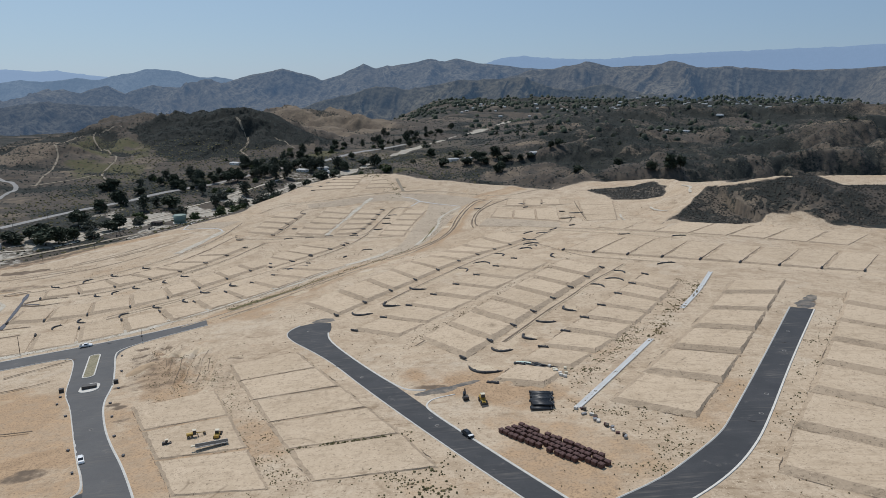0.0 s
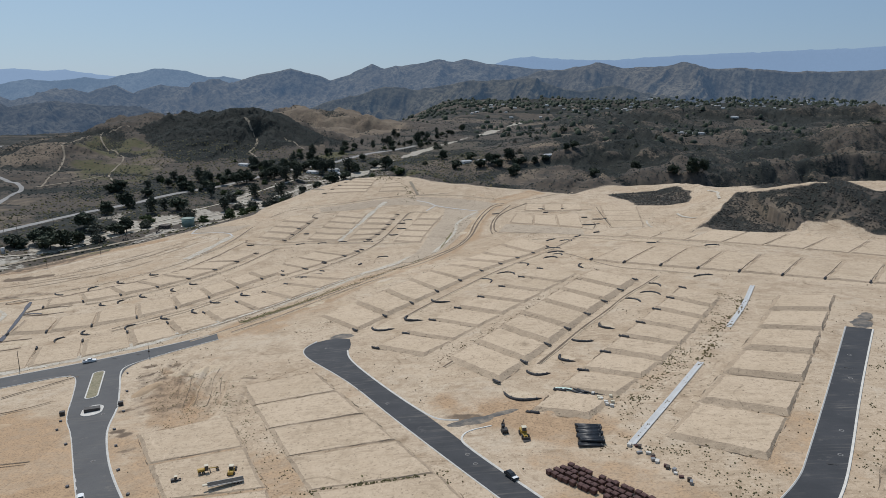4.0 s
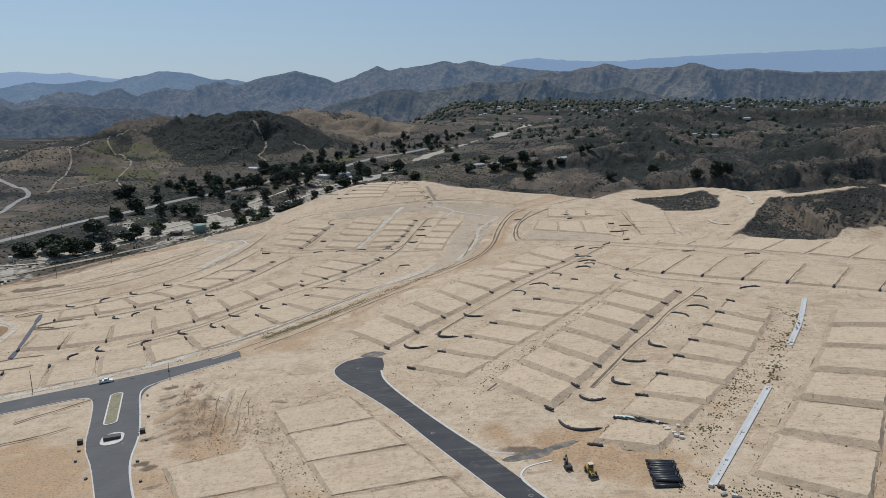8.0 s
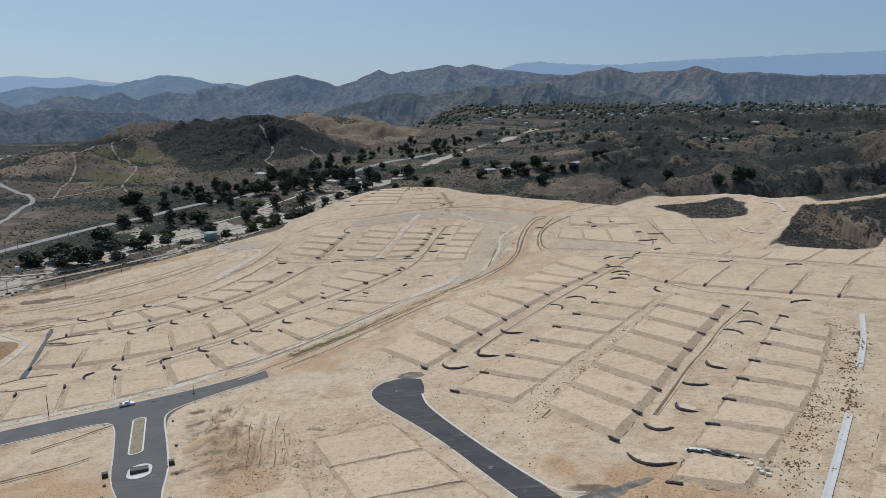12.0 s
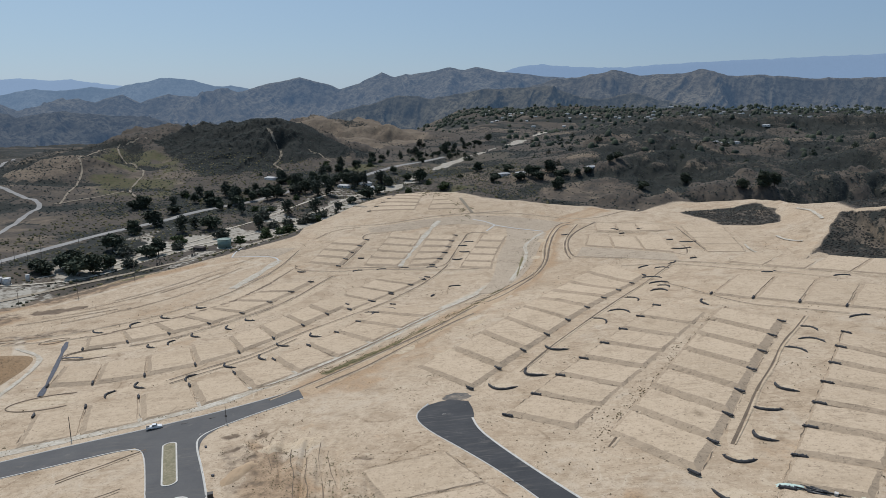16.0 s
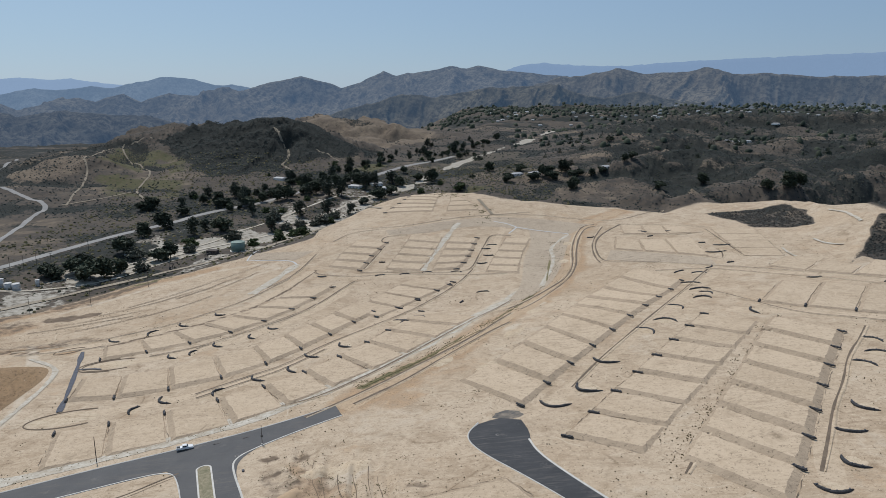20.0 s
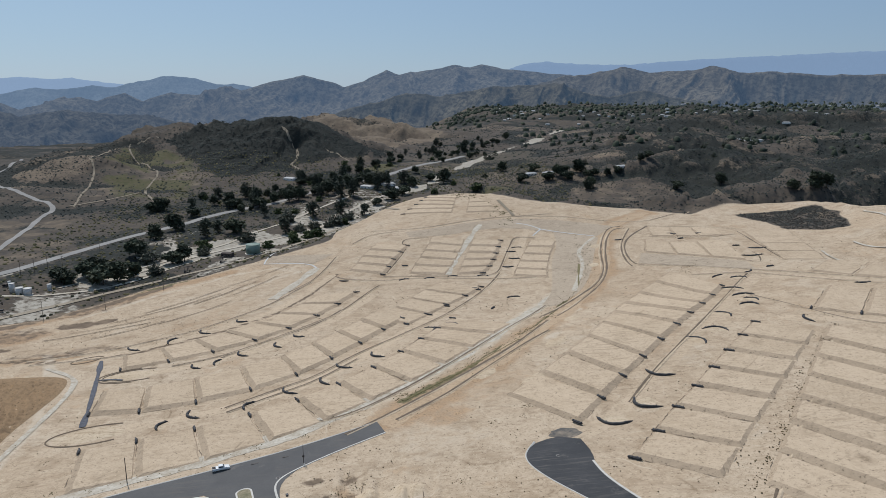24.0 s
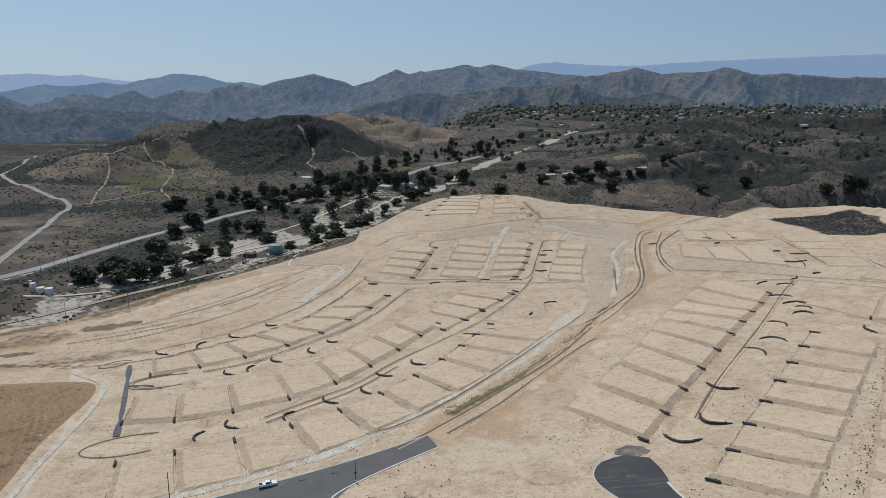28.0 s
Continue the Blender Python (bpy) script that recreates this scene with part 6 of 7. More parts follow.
VALLEY_LINES += [
        ("trail", [(-430, 931), (-476, 1000), (-481, 1048), (-491, 1098), (-524, 1150), (-556, 1179), (-575, 1199), (-600, 1264), (-562, 1286)], 2.6, TRAIL, "dirt track over the green spur"),
        ("trail", [(-518, 911), (-543, 990), (-567, 1070), (-578, 1087), (-603, 1129), (-601, 1189), (-600, 1264)], 2.6, TRAIL, "dirt track over the brown spur"),
        ("trail", [(-524, 911), (-493, 954), (-475, 995)], 2.4, TRAIL, "dirt track on the brown slope"),
        ("wash_track", [(-349, 619), (-333, 667), (-299, 721), (-263, 766), (-226, 824), (-204, 909), (-172, 987), (-131, 1049)], 4, PALE_DIRT, "pale sandy track along the wash"),
        ("wash_track", [(-376, 607), (-353, 646), (-320, 705), (-289, 770), (-262, 849), (-235, 917), (-204, 978)], 3, PALE_DIRT, "pale sandy track along the wash"),
        ("wash_track", [(-398, 574), (-363, 594), (-332, 620), (-305, 681), (-292, 705)], 3, PALE_DIRT, "pale sandy track to the shed")]
VALLEY_LINES += [
        ("trail", [(224, 640), (223, 619), (221, 607), (210, 582), (206, 567)], 2.2, PALE_DIRT, "pale path down the saddle"),
        ("trail", [(172, 561), (172, 547), (178, 536)], 2.0, PALE_DIRT, "pale path at the knoll's foot"), ("trail", [(145, 548), (142, 535), (142, 523)], 1.6, PALE_DIRT, "pale path at the knoll's foot"),
        ("trail", [(-40, 753), (-46, 784), (-34, 717)], 3, TRAIL, "pale path up the green bank")]
for name, line, w, mat, label in VALLEY_LINES:
    tagged(strip(name, line, w, mat, 0.5 if name == "trail" else 0.45, 3.0, 0.2, 0.0, 7), label, "road" if "road" in name else "track" if "track" in name else "trail", kind="structure")


# ---- buildings ----
WHITE_WALL = matter("pale_wall", (0.62, 0.60, 0.56), (0.5, 0.48, 0.45), 0.4, 0.8, jitter=0.5)
ROOF = matter("roof", (0.30, 0.27, 0.25), (0.22, 0.20, 0.19), 0.5, 0.85, jitter=1.0)
WHITE_ROOF = matter("white_roof", (0.40, 0.40, 0.40), (0.28, 0.28, 0.28), 0.3, 0.6)
GLASS = matter("dark_window", (0.03, 0.035, 0.04), None, 1.0, 0.2)
BROWN_WALL = matter("brown_wall", (0.085, 0.065, 0.055), (0.06, 0.047, 0.04), 0.6, 0.85)


def house(w, d, h, roof_mat, wall_mat, label, category="house", pitch=0.35):
    ob = thing("house" if category == "house" else "shed", label, category)
    part("wall", box(-w / 2, -d / 2, -1.5, w / 2, d / 2, h, 0.02), wall_mat, ob)
    o, r = 0.5, h + d / 2 * pitch
    verts = [(-w / 2 - o, -d / 2 - o, h - 0.1), (w / 2 + o, -d / 2 - o, h - 0.1), (w / 2 + o, d / 2 + o, h - 0.1), (-w / 2 - o, d / 2 + o, h - 0.1),
             (-w / 2 + d * 0.25, 0, r), (w / 2 - d * 0.25, 0, r)]
    mesh_part("roof", verts, [(0, 1, 5, 4), (1, 2, 5), (2, 3, 4, 5), (3, 0, 4), (0, 3, 2, 1)], roof_mat, ob)
    for k in range(3):
        x = -w / 2 + w * (k + 0.5) / 3
        part("window", box(x - 0.7, -d / 2 - 0.06, 1.0, x + 0.7, -d / 2 + 0.05, 2.2, 0.02), GLASS, ob)
    part("door", box(w * 0.4, -d / 2 - 0.05, 0, w * 0.4 + 0.95, -d / 2 + 0.05, 2.1, 0.02), BROWN_WALL, ob)
    return ob


homes = [house(14, 9, 3.2, ROOF, WHITE_WALL, "small pale house with a hipped roof among far trees"), house(18, 10, 3.4, WHITE_ROOF, WHITE_WALL, "long pale building with a white roof")]
spots = [(rng.uniform(60, 1300), 2180 + rng.normal(0, 130)) for _ in range(110)] + [(-193, 1020), (-167, 1040), (-151, 1027), (26, 1085), (50, 1076), (-304, 1074), (147, 1067), (533, 1524), (693, 1750), (-344, 648), (-346, 692)]
spots += [(450 + 19 * k, 1526 - 3 * k) for k in range(4)]
for k, (x, y) in enumerate(spots):
    h = homes[k % 2] if k < 110 else homes[1]
    m = pose(x, y + (0.08 * x if k < 110 else 0), level(x, y + (0.08 * x if k < 110 else 0)), 0, 0, rng.uniform(-40, 40))
    ob = h if k < 2 else copy_thing(h, m)
    ob.matrix_basis = m
    ob.scale = (0.62, 0.62, 0.7) if k < 110 else (0.9, 0.9, 0.8)
    ob["group"] = "houses of the far town"


# ---- tanks, sheds and pump jacks by the wash ----
GREEN_TANK = matter("green_steel", (0.16, 0.22, 0.18), (0.13, 0.185, 0.155), 0.4, 0.55)
WHITE_TANK = matter("white_steel", (0.55, 0.54, 0.52), (0.42, 0.40, 0.37), 0.5, 0.55)
DARK_STEEL = matter("dark_steel", (0.04, 0.04, 0.04), (0.07, 0.06, 0.055), 1.0, 0.6, 0.4)
WOOD = matter("pole_wood", (0.10, 0.08, 0.062), (0.07, 0.055, 0.045), 1.0, 0.9)


def storage_tank(x, y, r, h, steel, label):
    ob = thing("storage_tank", label, "tank", "tanks by the wash", pose(x, y, level(x, y)))
    part("shell", rod((0, 0, -1), (0, 0, h), r, None, 32), steel, ob, flat=False)
    bm = bmesh.new()
    bmesh.ops.create_cone(bm, cap_ends=True, segments=32, radius1=r + 0.15, radius2=0.4, depth=r * 0.16, matrix=Matrix.Translation((0, 0, h + r * 0.08)))
    part("roof", bm, steel, ob)
    part("base_ring", rod((0, 0, -0.9), (0, 0, 0.15), r * 1.18, None, 32), KERB, ob)
    bm = bmesh.new()
    for s in (-0.25, 0.25):
        rod((r + 0.12, s, 0), (r + 0.12, s, h + 0.5), 0.04, None, 5, bm)
    for k in range(int(h / 0.4)):
        rod((r + 0.12, -0.25, 0.4 * k + 0.3), (r + 0.12, 0.25, 0.4 * k + 0.3), 0.025, None, 4, bm)
    part("ladder", bm, DARK_STEEL, ob)
    return ob


storage_tank(-259, 704, 6.0, 8.0, GREEN_TANK, "round grey-green steel water tank on a concrete base")
for x, y, r, h in ((-397, 587, 1.9, 6.0), (-391, 585, 2.6, 4.4), (-386, 586, 2.8, 4.6), (-401, 591, 1.0, 6.0), (-379, 601, 1.5, 4.6)):
    storage_tank(x, y, r, h, WHITE_TANK, "weathered white oil storage tank")
for x, y, w, d, h, turn in ((-278, 693, 9, 6, 3.4, -12), (-408, 597, 2.5, 2.5, 2.2, 0)):
    s = house(w, d, h, BROWN_WALL, BROWN_WALL, "low dark brown shed beside the water tank", "shed", 0.2)
    s.matrix_basis = pose(x, y, level(x, y), 0, 0, turn)


def pump_jack(x, y, turn):
    ob = thing("pump_jack", "dark steel oil pump jack at rest", "pump jack", "pump jacks", pose(x, y, level(x, y), 0, 0, turn))
    part("skid", box(-3.5, -0.8, -0.3, 3.5, 0.8, 0.3), DARK_STEEL, ob)
    bm = bmesh.new()
    for sx in (-1.2, 1.2):
        for sy in (-0.7, 0.7):
            rod((sx, sy, 0.2), (0, 0, 4.4), 0.13, None, 6, bm)
    part("samson_post", bm, DARK_STEEL, ob)
    part("walking_beam", box(-3.4, -0.22, 4.3, 3.2, 0.22, 4.8), DARK_STEEL, ob)
    part("horse_head", box(3.0, -0.25, 3.2, 3.8, 0.25, 5.2, 0.15), DARK_STEEL, ob)
    bm = bmesh.new()
    for sy in (-0.55, 0.55):
        rod((-3.2, sy, 4.4), (-2.6, sy, 1.4), 0.08, None, 6, bm)
    part("pitman_arm", bm, DARK_STEEL, ob)
    part("counterweight", box(-3.2, -0.8, 0.9, -1.9, 0.8, 2.0, 0.2), DARK_STEEL, ob)
    part("motor_housing", box(-3.4, -0.6, 0.3, -2.4, 0.6, 1.0, 0.1), DARK_STEEL, ob)
    return ob


for x, y, turn in ((-388, 554, 10), (-296, 649, 40), (-276, 673, 70)):
    pump_jack(x, y, turn)


def utility_pole(x, y, tall, turn, arms=1):
    ob = thing("utility_pole", "tall wooden utility pole with a crossarm", "utility pole", "utility poles", pose(x, y, level(x, y), 0, 0, turn))
    part("pole", rod((0, 0, -1), (0, 0, tall), 0.17, 0.12, 7), WOOD, ob)
    for k in range(arms):
        part("crossarm", box(-1.2, -0.07, tall - 0.6 - 0.9 * k, 1.2, 0.07, tall - 0.42 - 0.9 * k, 0.01), WOOD, ob)
    return ob


for k, (x, y) in enumerate([(-415, 628), (-409, 636), (-402, 642), (-392, 645), (-387, 696), (-354, 746), (-300, 830), (-270, 872), (-297, 601), (-321, 562), (-351, 541), (-428, 707), (-229, 884), (-201, 928)]):
    utility_pole(x, y, 12, 30 + 7 * k)
utility_pole(-202, 324, 9.5, 20, 0)


def street_pole(x, y):
    ob = thing("street_pole", "dark steel street pole with a side box", "street pole", "", pose(x, y, level(x, y)))
    part("pole", rod((0, 0, 0), (0, 0, 7.5), 0.12, 0.08, 8), DARK_STEEL, ob)
    part("base", rod((0, 0, -0.2), (0, 0, 0.4), 0.3, None, 10), KERB, ob)
    part("control_box", box(-0.35, -0.25, 3.0, 0.35, 0.25, 3.6), DARK_STEEL, ob)
    return ob


street_pole(-143, 325.5)

# ---- plant, stores and vehicles on the building land ----
YELLOW = matter("yellow_paint", (0.46, 0.29, 0.04), (0.34, 0.21, 0.035), 1.2, 0.5)
CREAM = matter("cream_paint", (0.62, 0.56, 0.42), (0.5, 0.44, 0.33), 1.2, 0.5)
TYRE = matter("tyre_rubber", (0.02, 0.02, 0.02), (0.05, 0.045, 0.04), 2.0, 0.9)
WHITE_PAINT = matter("white_car_paint", (0.78, 0.78, 0.77), (0.7, 0.7, 0.69), 0.5, 0.3)
BLACK_PAINT = matter("black_car_paint", (0.02, 0.02, 0.022), None, 0.5, 0.3)
BLACK_PIPE = matter("black_pipe", (0.014, 0.014, 0.016), (0.03, 0.03, 0.033), 1.0, 0.45)
RUST_BOX = matter("rusty_red_steel", (0.095, 0.038, 0.030), (0.055, 0.024, 0.021), 1.6, 0.75)
GREY_STEEL = matter("grey_steel", (0.30, 0.30, 0.31), (0.22, 0.22, 0.22), 1.0, 0.5, 0.5)
TARP = matter("mint_tarp", (0.50, 0.62, 0.55), (0.42, 0.54, 0.48), 0.8, 0.6)


def wheel(parent, x, y, r, w):
    ob = part("wheel", rod((x, y - w / 2, r), (x, y + w / 2, r), r * 0.55, None, 12), GREY_STEEL, parent)
    bm = bmesh.new()
    bmesh.ops.create_cone(bm, cap_ends=True, segments=16, radius1=r, radius2=r, depth=w * 0.9, matrix=Matrix.Translation((x, y, r)) @ Matrix.Rotation(math.pi / 2, 4, "X"))
    part("tyre", bm, TYRE, ob)
    return ob


def profile_part(name, outline, half, material, parent, label="", bevel=0.05, taper=0.0):
    """A body pulled sideways from its side view; the top may lean in."""
    bm = bmesh.new()
    top = max(z for _, z in outline)
    vs = [bm.verts.new((x, -half * (1 - taper * max(0, z) / top), z)) for x, z in outline]
    ws = [bm.verts.new((x, half * (1 - taper * max(0, z) / top), z)) for x, z in outline]
    n = len(outline)
    bm.faces.new(vs)
    bm.faces.new(ws[::-1])
    for k in range(n):
        bm.faces.new((vs[k], ws[k], ws[(k + 1) % n], vs[(k + 1) % n]))
    if bevel:
        bmesh.ops.bevel(bm, geom=list(bm.edges), offset=bevel, segments=2, affect="EDGES")
    return part(name, bm, material, parent, label)


def pickup(x, y, turn, paint, label, bed_dark=True):
    ob = thing("pickup_truck", label, "pickup truck", "", pose(x, y, level(x, y) + 0.08, 0, 0, turn))
    profile_part("body", [(-2.9, 0.5), (2.8, 0.5), (2.85, 0.95), (2.6, 1.15), (1.3, 1.25), (-2.9, 1.2)], 0.98, paint, ob)
    profile_part("cab", [(-0.9, 1.2), (1.35, 1.2), (0.65, 1.85), (-0.7, 1.87)], 0.86, paint, ob, "", 0.06, 0.12)
    part("windscreen", box(0.72, -0.72, 1.3, 1.12, 0.72, 1.72, 0.03), GLASS, ob)
    for s in (-1, 1):
        part("side_window", box(-0.65, s * 0.82 - 0.03, 1.3, 0.6, s * 0.82 + 0.03, 1.7, 0.02), GLASS, ob)
    part("load_bed", box(-2.8, -0.82, 1.1, -1.0, 0.82, 1.215, 0.01), TYRE if bed_dark else paint, ob, "dark open load bed")
    part("bumper", box(2.75, -0.95, 0.45, 2.98, 0.95, 0.75, 0.03), GREY_STEEL, ob)
    for s in (-0.75, 0.75):
        part("headlight", box(2.72, s - 0.2, 0.85, 2.88, s + 0.2, 1.02, 0.02), KERB, ob)
    for wx in (-1.8, 1.85):
        for wy in (-0.85, 0.85):
            wheel(ob, wx, wy, 0.4, 0.28)
    return ob


def car(x, y, turn, paint, roof, label):
    ob = thing("car", label, "car", "", pose(x, y, level(x, y) + 0.08, 0, 0, turn))
    profile_part("body", [(-2.3, 0.4), (2.3, 0.4), (2.35, 0.75), (2.1, 0.95), (1.2, 1.02), (-2.2, 1.05), (-2.35, 0.8)], 0.9, paint, ob)
    profile_part("cabin", [(-2.0, 1.0), (1.15, 1.0), (0.45, 1.5), (-1.6, 1.52)], 0.8, GLASS, ob, "", 0.05, 0.15)
    part("roof", box(-1.55, -0.66, 1.49, 0.4, 0.66, 1.56, 0.03), paint, ob)
    part("bonnet", box(1.2, -0.8, 0.98, 2.15, 0.8, 1.05, 0.03), roof, ob)
    for wx in (-1.4, 1.4):
        for wy in (-0.8, 0.8):
            wheel(ob, wx, wy, 0.34, 0.24)
    return ob


pickup(-171.5, 327.5, 22, WHITE_PAINT, "white pickup truck parked at the kerb")
car(-109, 197, -60, WHITE_PAINT, WHITE_PAINT, "white car standing on the entry road")
car(9, 190, -60, BLACK_PAINT, WHITE_PAINT, "black car with a pale bonnet by the kerb")


def loader(x, y, turn, paint, label, scale=1.0):
    ob = thing("wheel_loader", label, "wheel loader", "earth-moving machines", pose(x, y, level(x, y) + 0.1, 0, 0, turn))
    part("rear_body", box(-3.0, -1.0, 0.9, -0.2, 1.0, 2.1, 0.15), paint, ob)
    part("front_frame", box(-0.2, -0.7, 0.7, 2.0, 0.7, 1.3, 0.08), paint, ob)
    part("cab", box(-1.2, -0.75, 2.1, 0.3, 0.75, 3.4, 0.08, None, 0.1), GLASS, ob)
    part("cab_roof", box(-1.3, -0.85, 3.38, 0.4, 0.85, 3.55, 0.04), CREAM, ob)
    bm = bmesh.new()
    for s in (-0.55, 0.55):
        rod((0.8, s, 1.4), (3.0, s, 0.7), 0.14, None, 6, bm)
    part("lift_arm", bm, paint, ob)
    profile_part("bucket", [(2.8, 0.2), (4.0, 0.15), (3.1, 0.5), (3.0, 1.1), (2.75, 1.1)], 1.35, DARK_STEEL, ob, "", 0.02)
    part("exhaust", rod((-2.2, 0.4, 2.1), (-2.2, 0.4, 2.9), 0.07, None, 6), DARK_STEEL, ob)
    for wx in (-2.0, 1.4):
        for wy in (-1.1, 1.1):
            wheel(ob, wx, wy, 0.75, 0.55)
    ob.scale = (scale,) * 3
    return ob


def excavator(x, y, turn, paint, label):
    ob = thing("excavator", label, "excavator", "earth-moving machines", pose(x, y, level(x, y) + 0.1, 0, 0, turn))
    for s in (-1.05, 1.05):
        profile_part("track", [(-1.9, 0.3), (-1.5, 0), (1.5, 0), (1.9, 0.3), (1.6, 0.75), (-1.6, 0.75)], 0.3, TYRE, ob, "", 0.04).location.y = s
    part("turntable", box(-1.9, -1.2, 0.85, 1.2, 1.2, 1.9, 0.12), paint, ob)
    part("cab", box(0.1, 0.2, 1.9, 1.4, 1.15, 3.0, 0.08), GLASS, ob)
    part("boom", rod((0.9, -0.3, 1.7), (3.4, -0.3, 4.2), 0.28, 0.2, 6), paint, ob)
    part("stick", rod((3.4, -0.3, 4.2), (4.9, -0.3, 1.8), 0.2, 0.15, 6), paint, ob)
    part("bucket", box(4.5, -0.8, 0.9, 5.3, 0.2, 1.8, 0.12), DARK_STEEL, ob)
    return ob


def grader(x, y, turn, label):
    ob = thing("road_grader", label, "road grader", "earth-moving machines", pose(x, y, level(x, y) + 0.6, 0, 0, turn))
    part("engine_cover", box(-3.6, -0.8, 0.9, -0.9, 0.8, 2.0, 0.12), YELLOW, ob)
    part("cab", box(-0.9, -0.75, 1.0, 0.5, 0.75, 3.1, 0.06), GLASS, ob)
    part("cab_roof", box(-1.0, -0.85, 3.08, 0.6, 0.85, 3.25, 0.04), CREAM, ob)
    part("front_beam", rod((0.4, 0, 1.7), (4.2, 0, 1.3), 0.22, 0.16, 6), YELLOW, ob)
    part("blade", box(1.0, -1.7, 0.2, 1.3, 1.7, 0.85, 0.05), DARK_STEEL, ob)
    for wx in (-2.9, -1.5, 4.0):
        for wy in (-0.95, 0.95):
            wheel(ob, wx, wy, 0.6, 0.4)
    return ob


loader(15, 213.5, -80, YELLOW, "yellow wheel loader on the brown dirt", 0.85)
excavator(9.5, 217, 100, DARK_STEEL, "dusty dark excavator on the brown dirt").scale = (0.7, 0.7, 0.7)
loader(-84.5, 203, 20, DARK_STEEL, "small dusty dark tractor loader on a graded pad", 0.55)
worn = grader(-77, 206.5, 25, "yellow road grader on a graded pad")
worn.scale = (0.72, 0.72, 0.72)
loader(-69.5, 205.5, 95, YELLOW, "yellow wheel loader with a cream roof", 0.78)


def flatbed(x, y, turn):
    ob = thing("flatbed_trailer", "long dark flatbed trailer with pale rails", "trailer", "", pose(x, y, level(x, y) + 0.7, 0, 0, turn))
    part("deck", box(-6, -1.25, 0.9, 6, 1.25, 1.1, 0.03), TYRE, ob)
    for s in (-1.3, 1.3):
        part("side_rail", box(-6, s - 0.08, 0.85, 6, s + 0.08, 1.2, 0.02), KERB, ob)
    part("neck", box(-7.6, -0.5, 1.0, -6, 0.5, 1.4, 0.05), CREAM, ob)
    for wx in (3.5, 4.6):
        for wy in (-1.0, 1.0):
            wheel(ob, wx, wy, 0.5, 0.4)
    return ob


flatbed(-69, 198, 22).scale = (0.8, 0.85, 0.8)

# stack of black pipes
STACK = (33, 210.5, -4.0)
for row in range(2):
    for k in range(15 - row * 3):
        rnd = random.Random(90 + row * 20 + k)
        ob = thing("drain_pipe", "black plastic drain pipe in a stack", "pipe", "stack of black pipes")
        x, y = STACK[0] + rnd.uniform(-0.5, 0.5) + 0.10 * k, STACK[1] - 6.2 + 0.92 * k + row * 1.4
        ob.matrix_basis = pose(x, y, level(x, y) + 0.45 + row * 0.8, 0, 0, STACK[2])
        n, verts = 14, []
        for r, xs in ((0.44, (-3.4, 3.4)), (0.38, (-3.4, 3.4))):
            for xx in xs:
                verts += [(xx, math.cos(2 * math.pi * i / n) * r, math.sin(2 * math.pi * i / n) * r) for i in range(n)]
        q = lambda a, b: [(a * n + i, a * n + (i + 1) % n, b * n + (i + 1) % n, b * n + i) for i in range(n)]
        mesh_part("tube", verts, q(0, 1) + q(3, 2) + q(2, 0) + q(1, 3), BLACK_PIPE, ob, flat=False)
        part("coupling", rod((3.0, 0, 0), (3.5, 0, 0), 0.5, None, 14), BLACK_PIPE, ob, flat=False)


# rows of red-brown steel forms
def steel_form(label):
    ob = thing("steel_form", label, "steel form", "rows of steel forms")
    bm = box(-0.85, -0.75, 0.0, 0.85, 0.75, 1.25, 0.05)
    part("shell", bm, RUST_BOX, ob)
    part("rim", box(-0.92, -0.82, 1.15, 0.92, 0.82, 1.30, 0.03), RUST_BOX, ob)
    part("lid", box(-0.7, -0.6, 1.29, 0.7, 0.6, 1.38, 0.03), RUST_BOX, ob)
    for s in (-0.55, 0.55):
        part("skid", box(-0.85, s - 0.1, -0.15, 0.85, s + 0.1, 0.05, 0.01), WOOD, ob)
    return ob


form = steel_form("red-brown steel form box on the bare dirt")
first = True
rnd = random.Random(5)
ax, ay = np.array([22.5, 191.0]), np.array([45.5, 163.5])
d = (ay - ax) / np.linalg.norm(ay - ax)
side = np.array([-d[1], d[0]])
for r in range(4):
    for k in range(17):
        if (r == 3 and k > 13) or (r == 0 and k > 14) or rnd.random() < 0.05:
            continue
        p = ax + d * (k * 2.1 + rnd.uniform(-0.3, 0.3) - 0.6 * r) + side * ((1.5 - r) * 2.15 + rnd.uniform(-0.25, 0.25))
        m = pose(p[0], p[1], level(*p) + 0.2, 0, 0, -50 + rnd.uniform(-9, 9))
        ob = form if first else copy_thing(form, m)
        ob.matrix_basis = m
        ob.scale = (0.86, 0.9, 0.86)
        first = False


# ---- small stores ----
def crate(x, y, w, d, h, turn, mat, name, label):
    ob = thing(name, label, name.replace("_", " "), "small stores", pose(x, y, level(x, y) + 0.05, 0, 0, turn))
    part("body", box(-w / 2, -d / 2, 0, w / 2, d / 2, h, 0.04), mat, ob)
    part("top_board", box(-w / 2 - 0.04, -d / 2 - 0.04, h, w / 2 + 0.04, d / 2 + 0.04, h + 0.06, 0.01), mat, ob)
    return ob


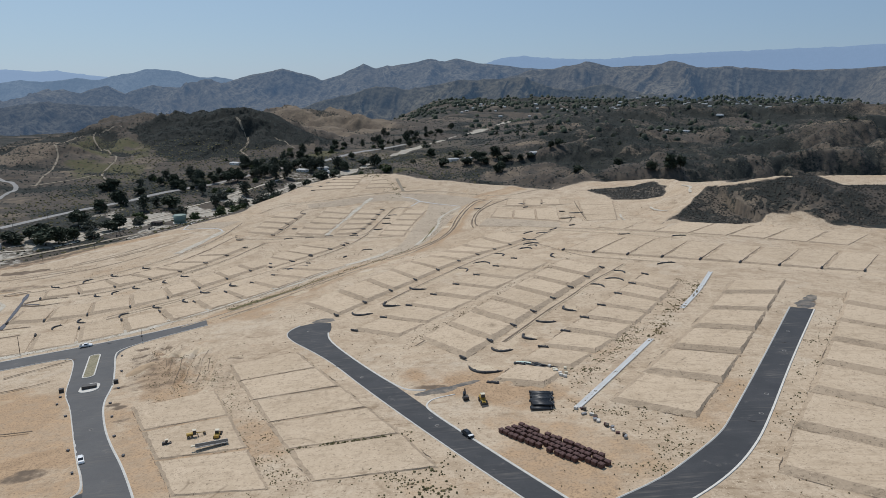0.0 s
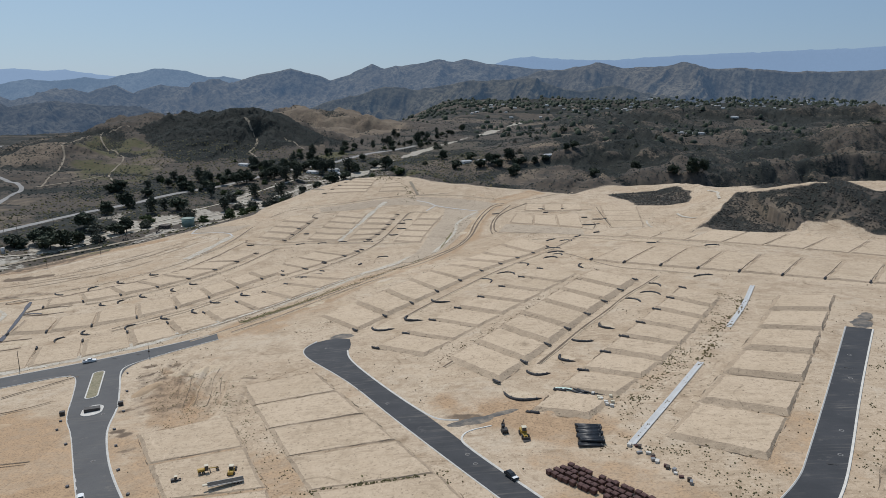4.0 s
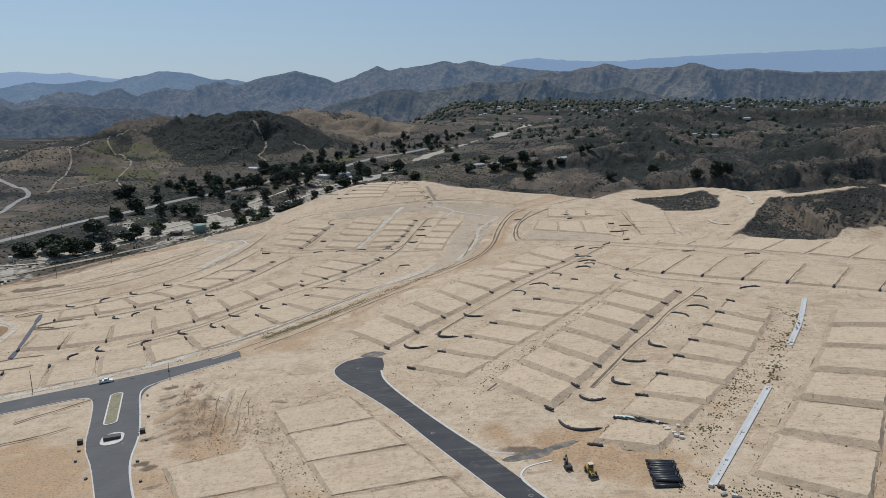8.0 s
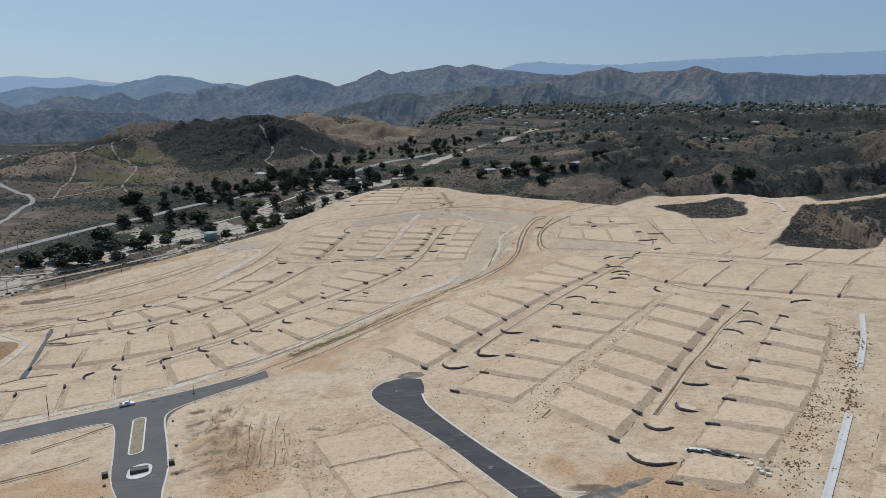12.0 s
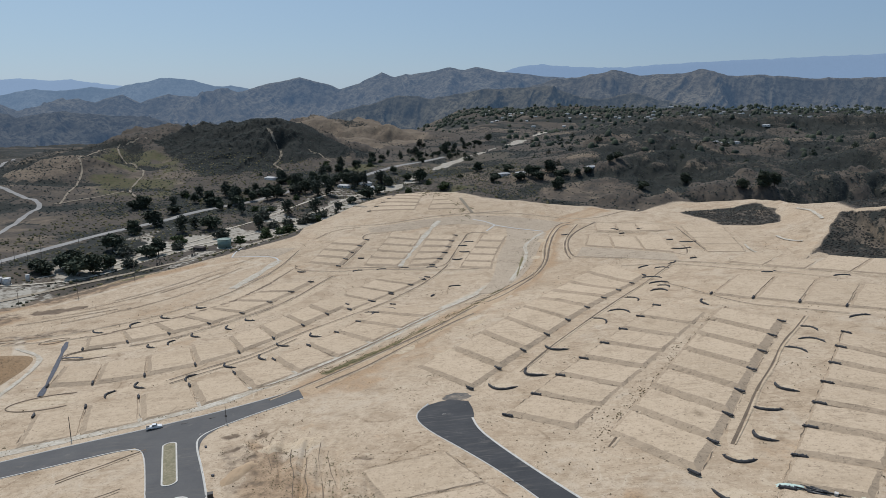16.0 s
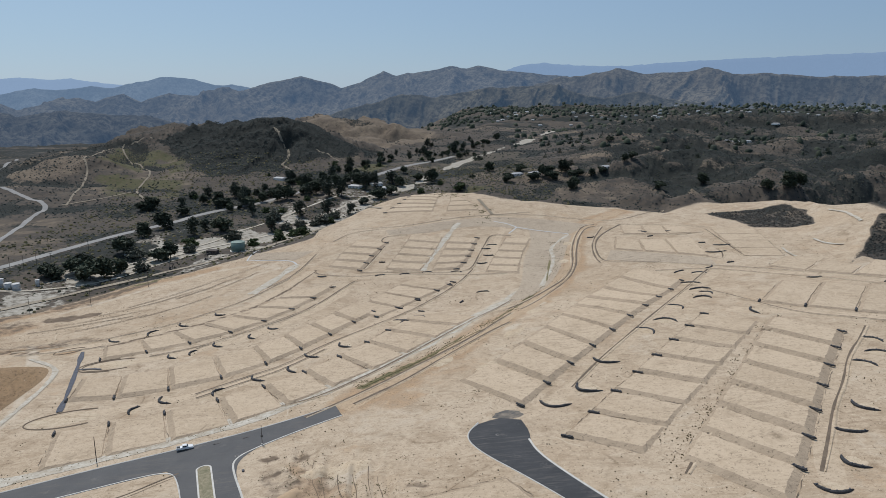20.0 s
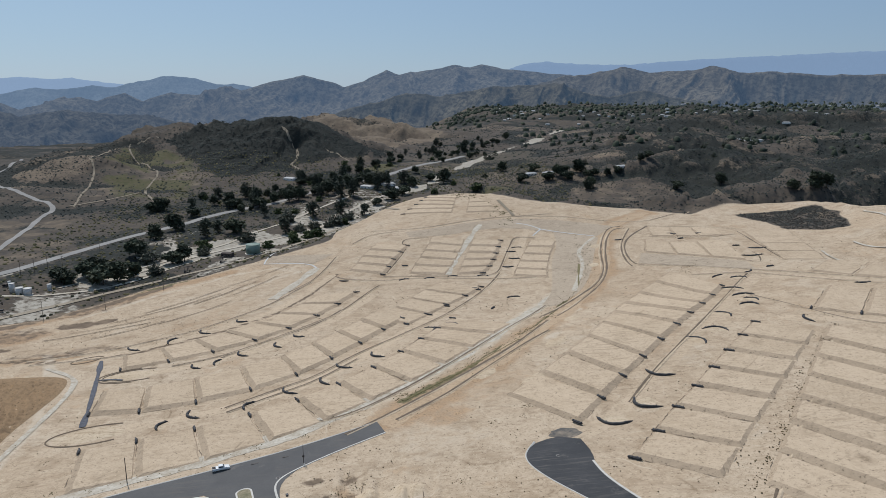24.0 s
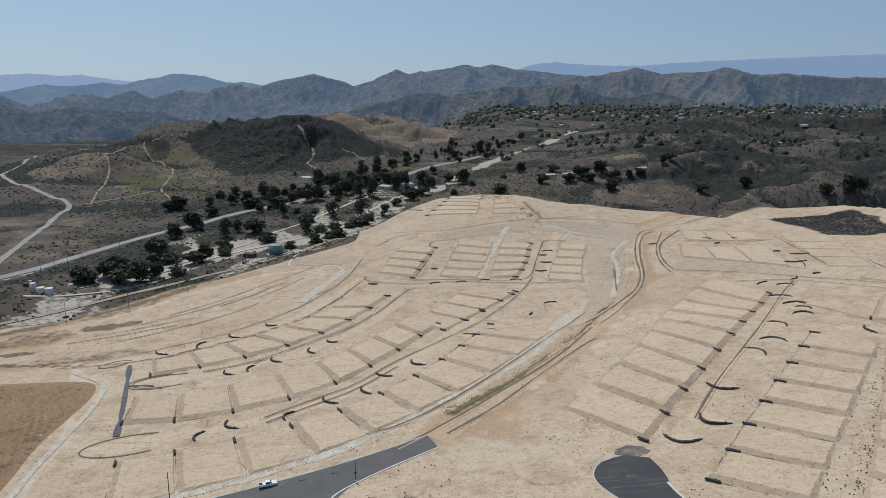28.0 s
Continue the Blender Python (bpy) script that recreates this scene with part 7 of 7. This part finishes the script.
for k in range(16):
    rnd = random.Random(700 + k)
    t = k / 15
    crate(44 + 9 * t + rnd.uniform(-1, 1), 204 - 22 * t + rnd.uniform(-1.2, 1.2), rnd.uniform(0.7, 1.6), rnd.uniform(0.6, 1.1), rnd.uniform(0.4, 1.0), rnd.uniform(0, 180),
          (KERB, RUST_BOX, WOOD, GREY_STEEL)[k % 4], "pallet_load", "small pallet load of building parts on dirt")
for k in range(10):
    rnd = random.Random(740 + k)
    crate(44 + rnd.uniform(-3.5, 4), 236 + rnd.uniform(-6, 6), 1.1, 0.9, 0.7, rnd.uniform(0, 180), (KERB, CREAM)[k % 2], "concrete_block", "pale concrete block on the dirt")
for k in range(12):
    rnd = random.Random(760 + k)
    ob = thing("pipe_length", "black pipe length lying on the dirt", "pipe", "loose pipes", pose(36 + 0.45 * k + rnd.uniform(-0.6, 0.6), 243 + rnd.uniform(-2.2, 2.2), 0, 0, 0, -25 + rnd.uniform(-7, 7)))
    ob.location.z = level(ob.location.x, ob.location.y) + 0.25
    part("tube", rod((-3.5, 0, 0), (3.5, 0, 0), 0.22, None, 10), BLACK_PIPE, ob, flat=False)
    part("coupling", rod((3.2, 0, 0), (3.6, 0, 0), 0.27, None, 10), BLACK_PIPE, ob, flat=False)
tarp = thing("tarp", "crumpled mint-green tarp on the ground", "tarp")
t_ob = patch("sheet", 32.5, 247, 4.2, 1.3, -22, TARP, "", "", 801, 0.25, 0.5)
for key in ("label", "category", "kind"):
    if key in t_ob:
        del t_ob[key]
t_ob.parent = tarp
for x, y in ((-150.5, 264.5), (-131, 270)):
    crate(x, y, 1.7, 1.5, 1.5, 20, DARK_STEEL, "dark_cabinet", "square dark cabinet beside the entry road")
crate(-140, 266, 5.4, 2.4, 1.3, 20, DARK_STEEL, "long_planter", "long dark box on the round island")


def manhole(x, y):
    ob = thing("manhole_cover", "round dark iron manhole cover in the asphalt", "manhole cover", "manhole covers", pose(x, y, level(x, y) + 0.06))
    part("collar", rod((0, 0, -0.1), (0, 0, 0.06), 0.7, None, 18), OLD_ASPHALT, ob, "grey patched collar")
    part("lid", rod((0, 0, -0.1), (0, 0, 0.085), 0.5, None, 18), DARK_STEEL, ob)
    return ob


for x, y in ((-2, 205), (0, 199), (-28, 247), (-60, 314), (104, 206), (96, 192), (128, 244), (140, 266), (-134, 262), (-118, 222), (-150, 318)):
    manhole(x, y)


def steel_plate(x, y, turn):
    ob = thing("trench_plate", "dark steel plate across a trench in the road", "steel plate", "trench plates", pose(x, y, level(x, y) + 0.09, 0, 0, turn))
    part("plate", box(-1.9, -0.35, -0.02, 1.9, 0.35, 0.04, 0.01), DARK_STEEL, ob)
    part("lifting_eye", rod((1.4, 0, 0.03), (1.4, 0, 0.08), 0.08, None, 8), TYRE, ob)
    return ob


for x, y, turn in ((92, 187, -20), (133, 253, -30), (-38, 262, 8), (-160, 330, 20), (-150, 333, 22)):
    steel_plate(x, y, turn)
for k, (x, y) in enumerate([(-146, 258), (-143, 250), (-133, 237), (-116, 206), (-106, 189), (-128, 262), (-124, 246), (-117, 232), (-108, 214), (-98, 198), (-146, 306), (-136, 283)]):
    crate(x + (-1.6 if k < 5 else 1.6), y, 0.9, 0.7, 0.45, 30 * k, GREY_BAG, "gravel_bag_stack", "small dark stack of gravel bags at the kerb")
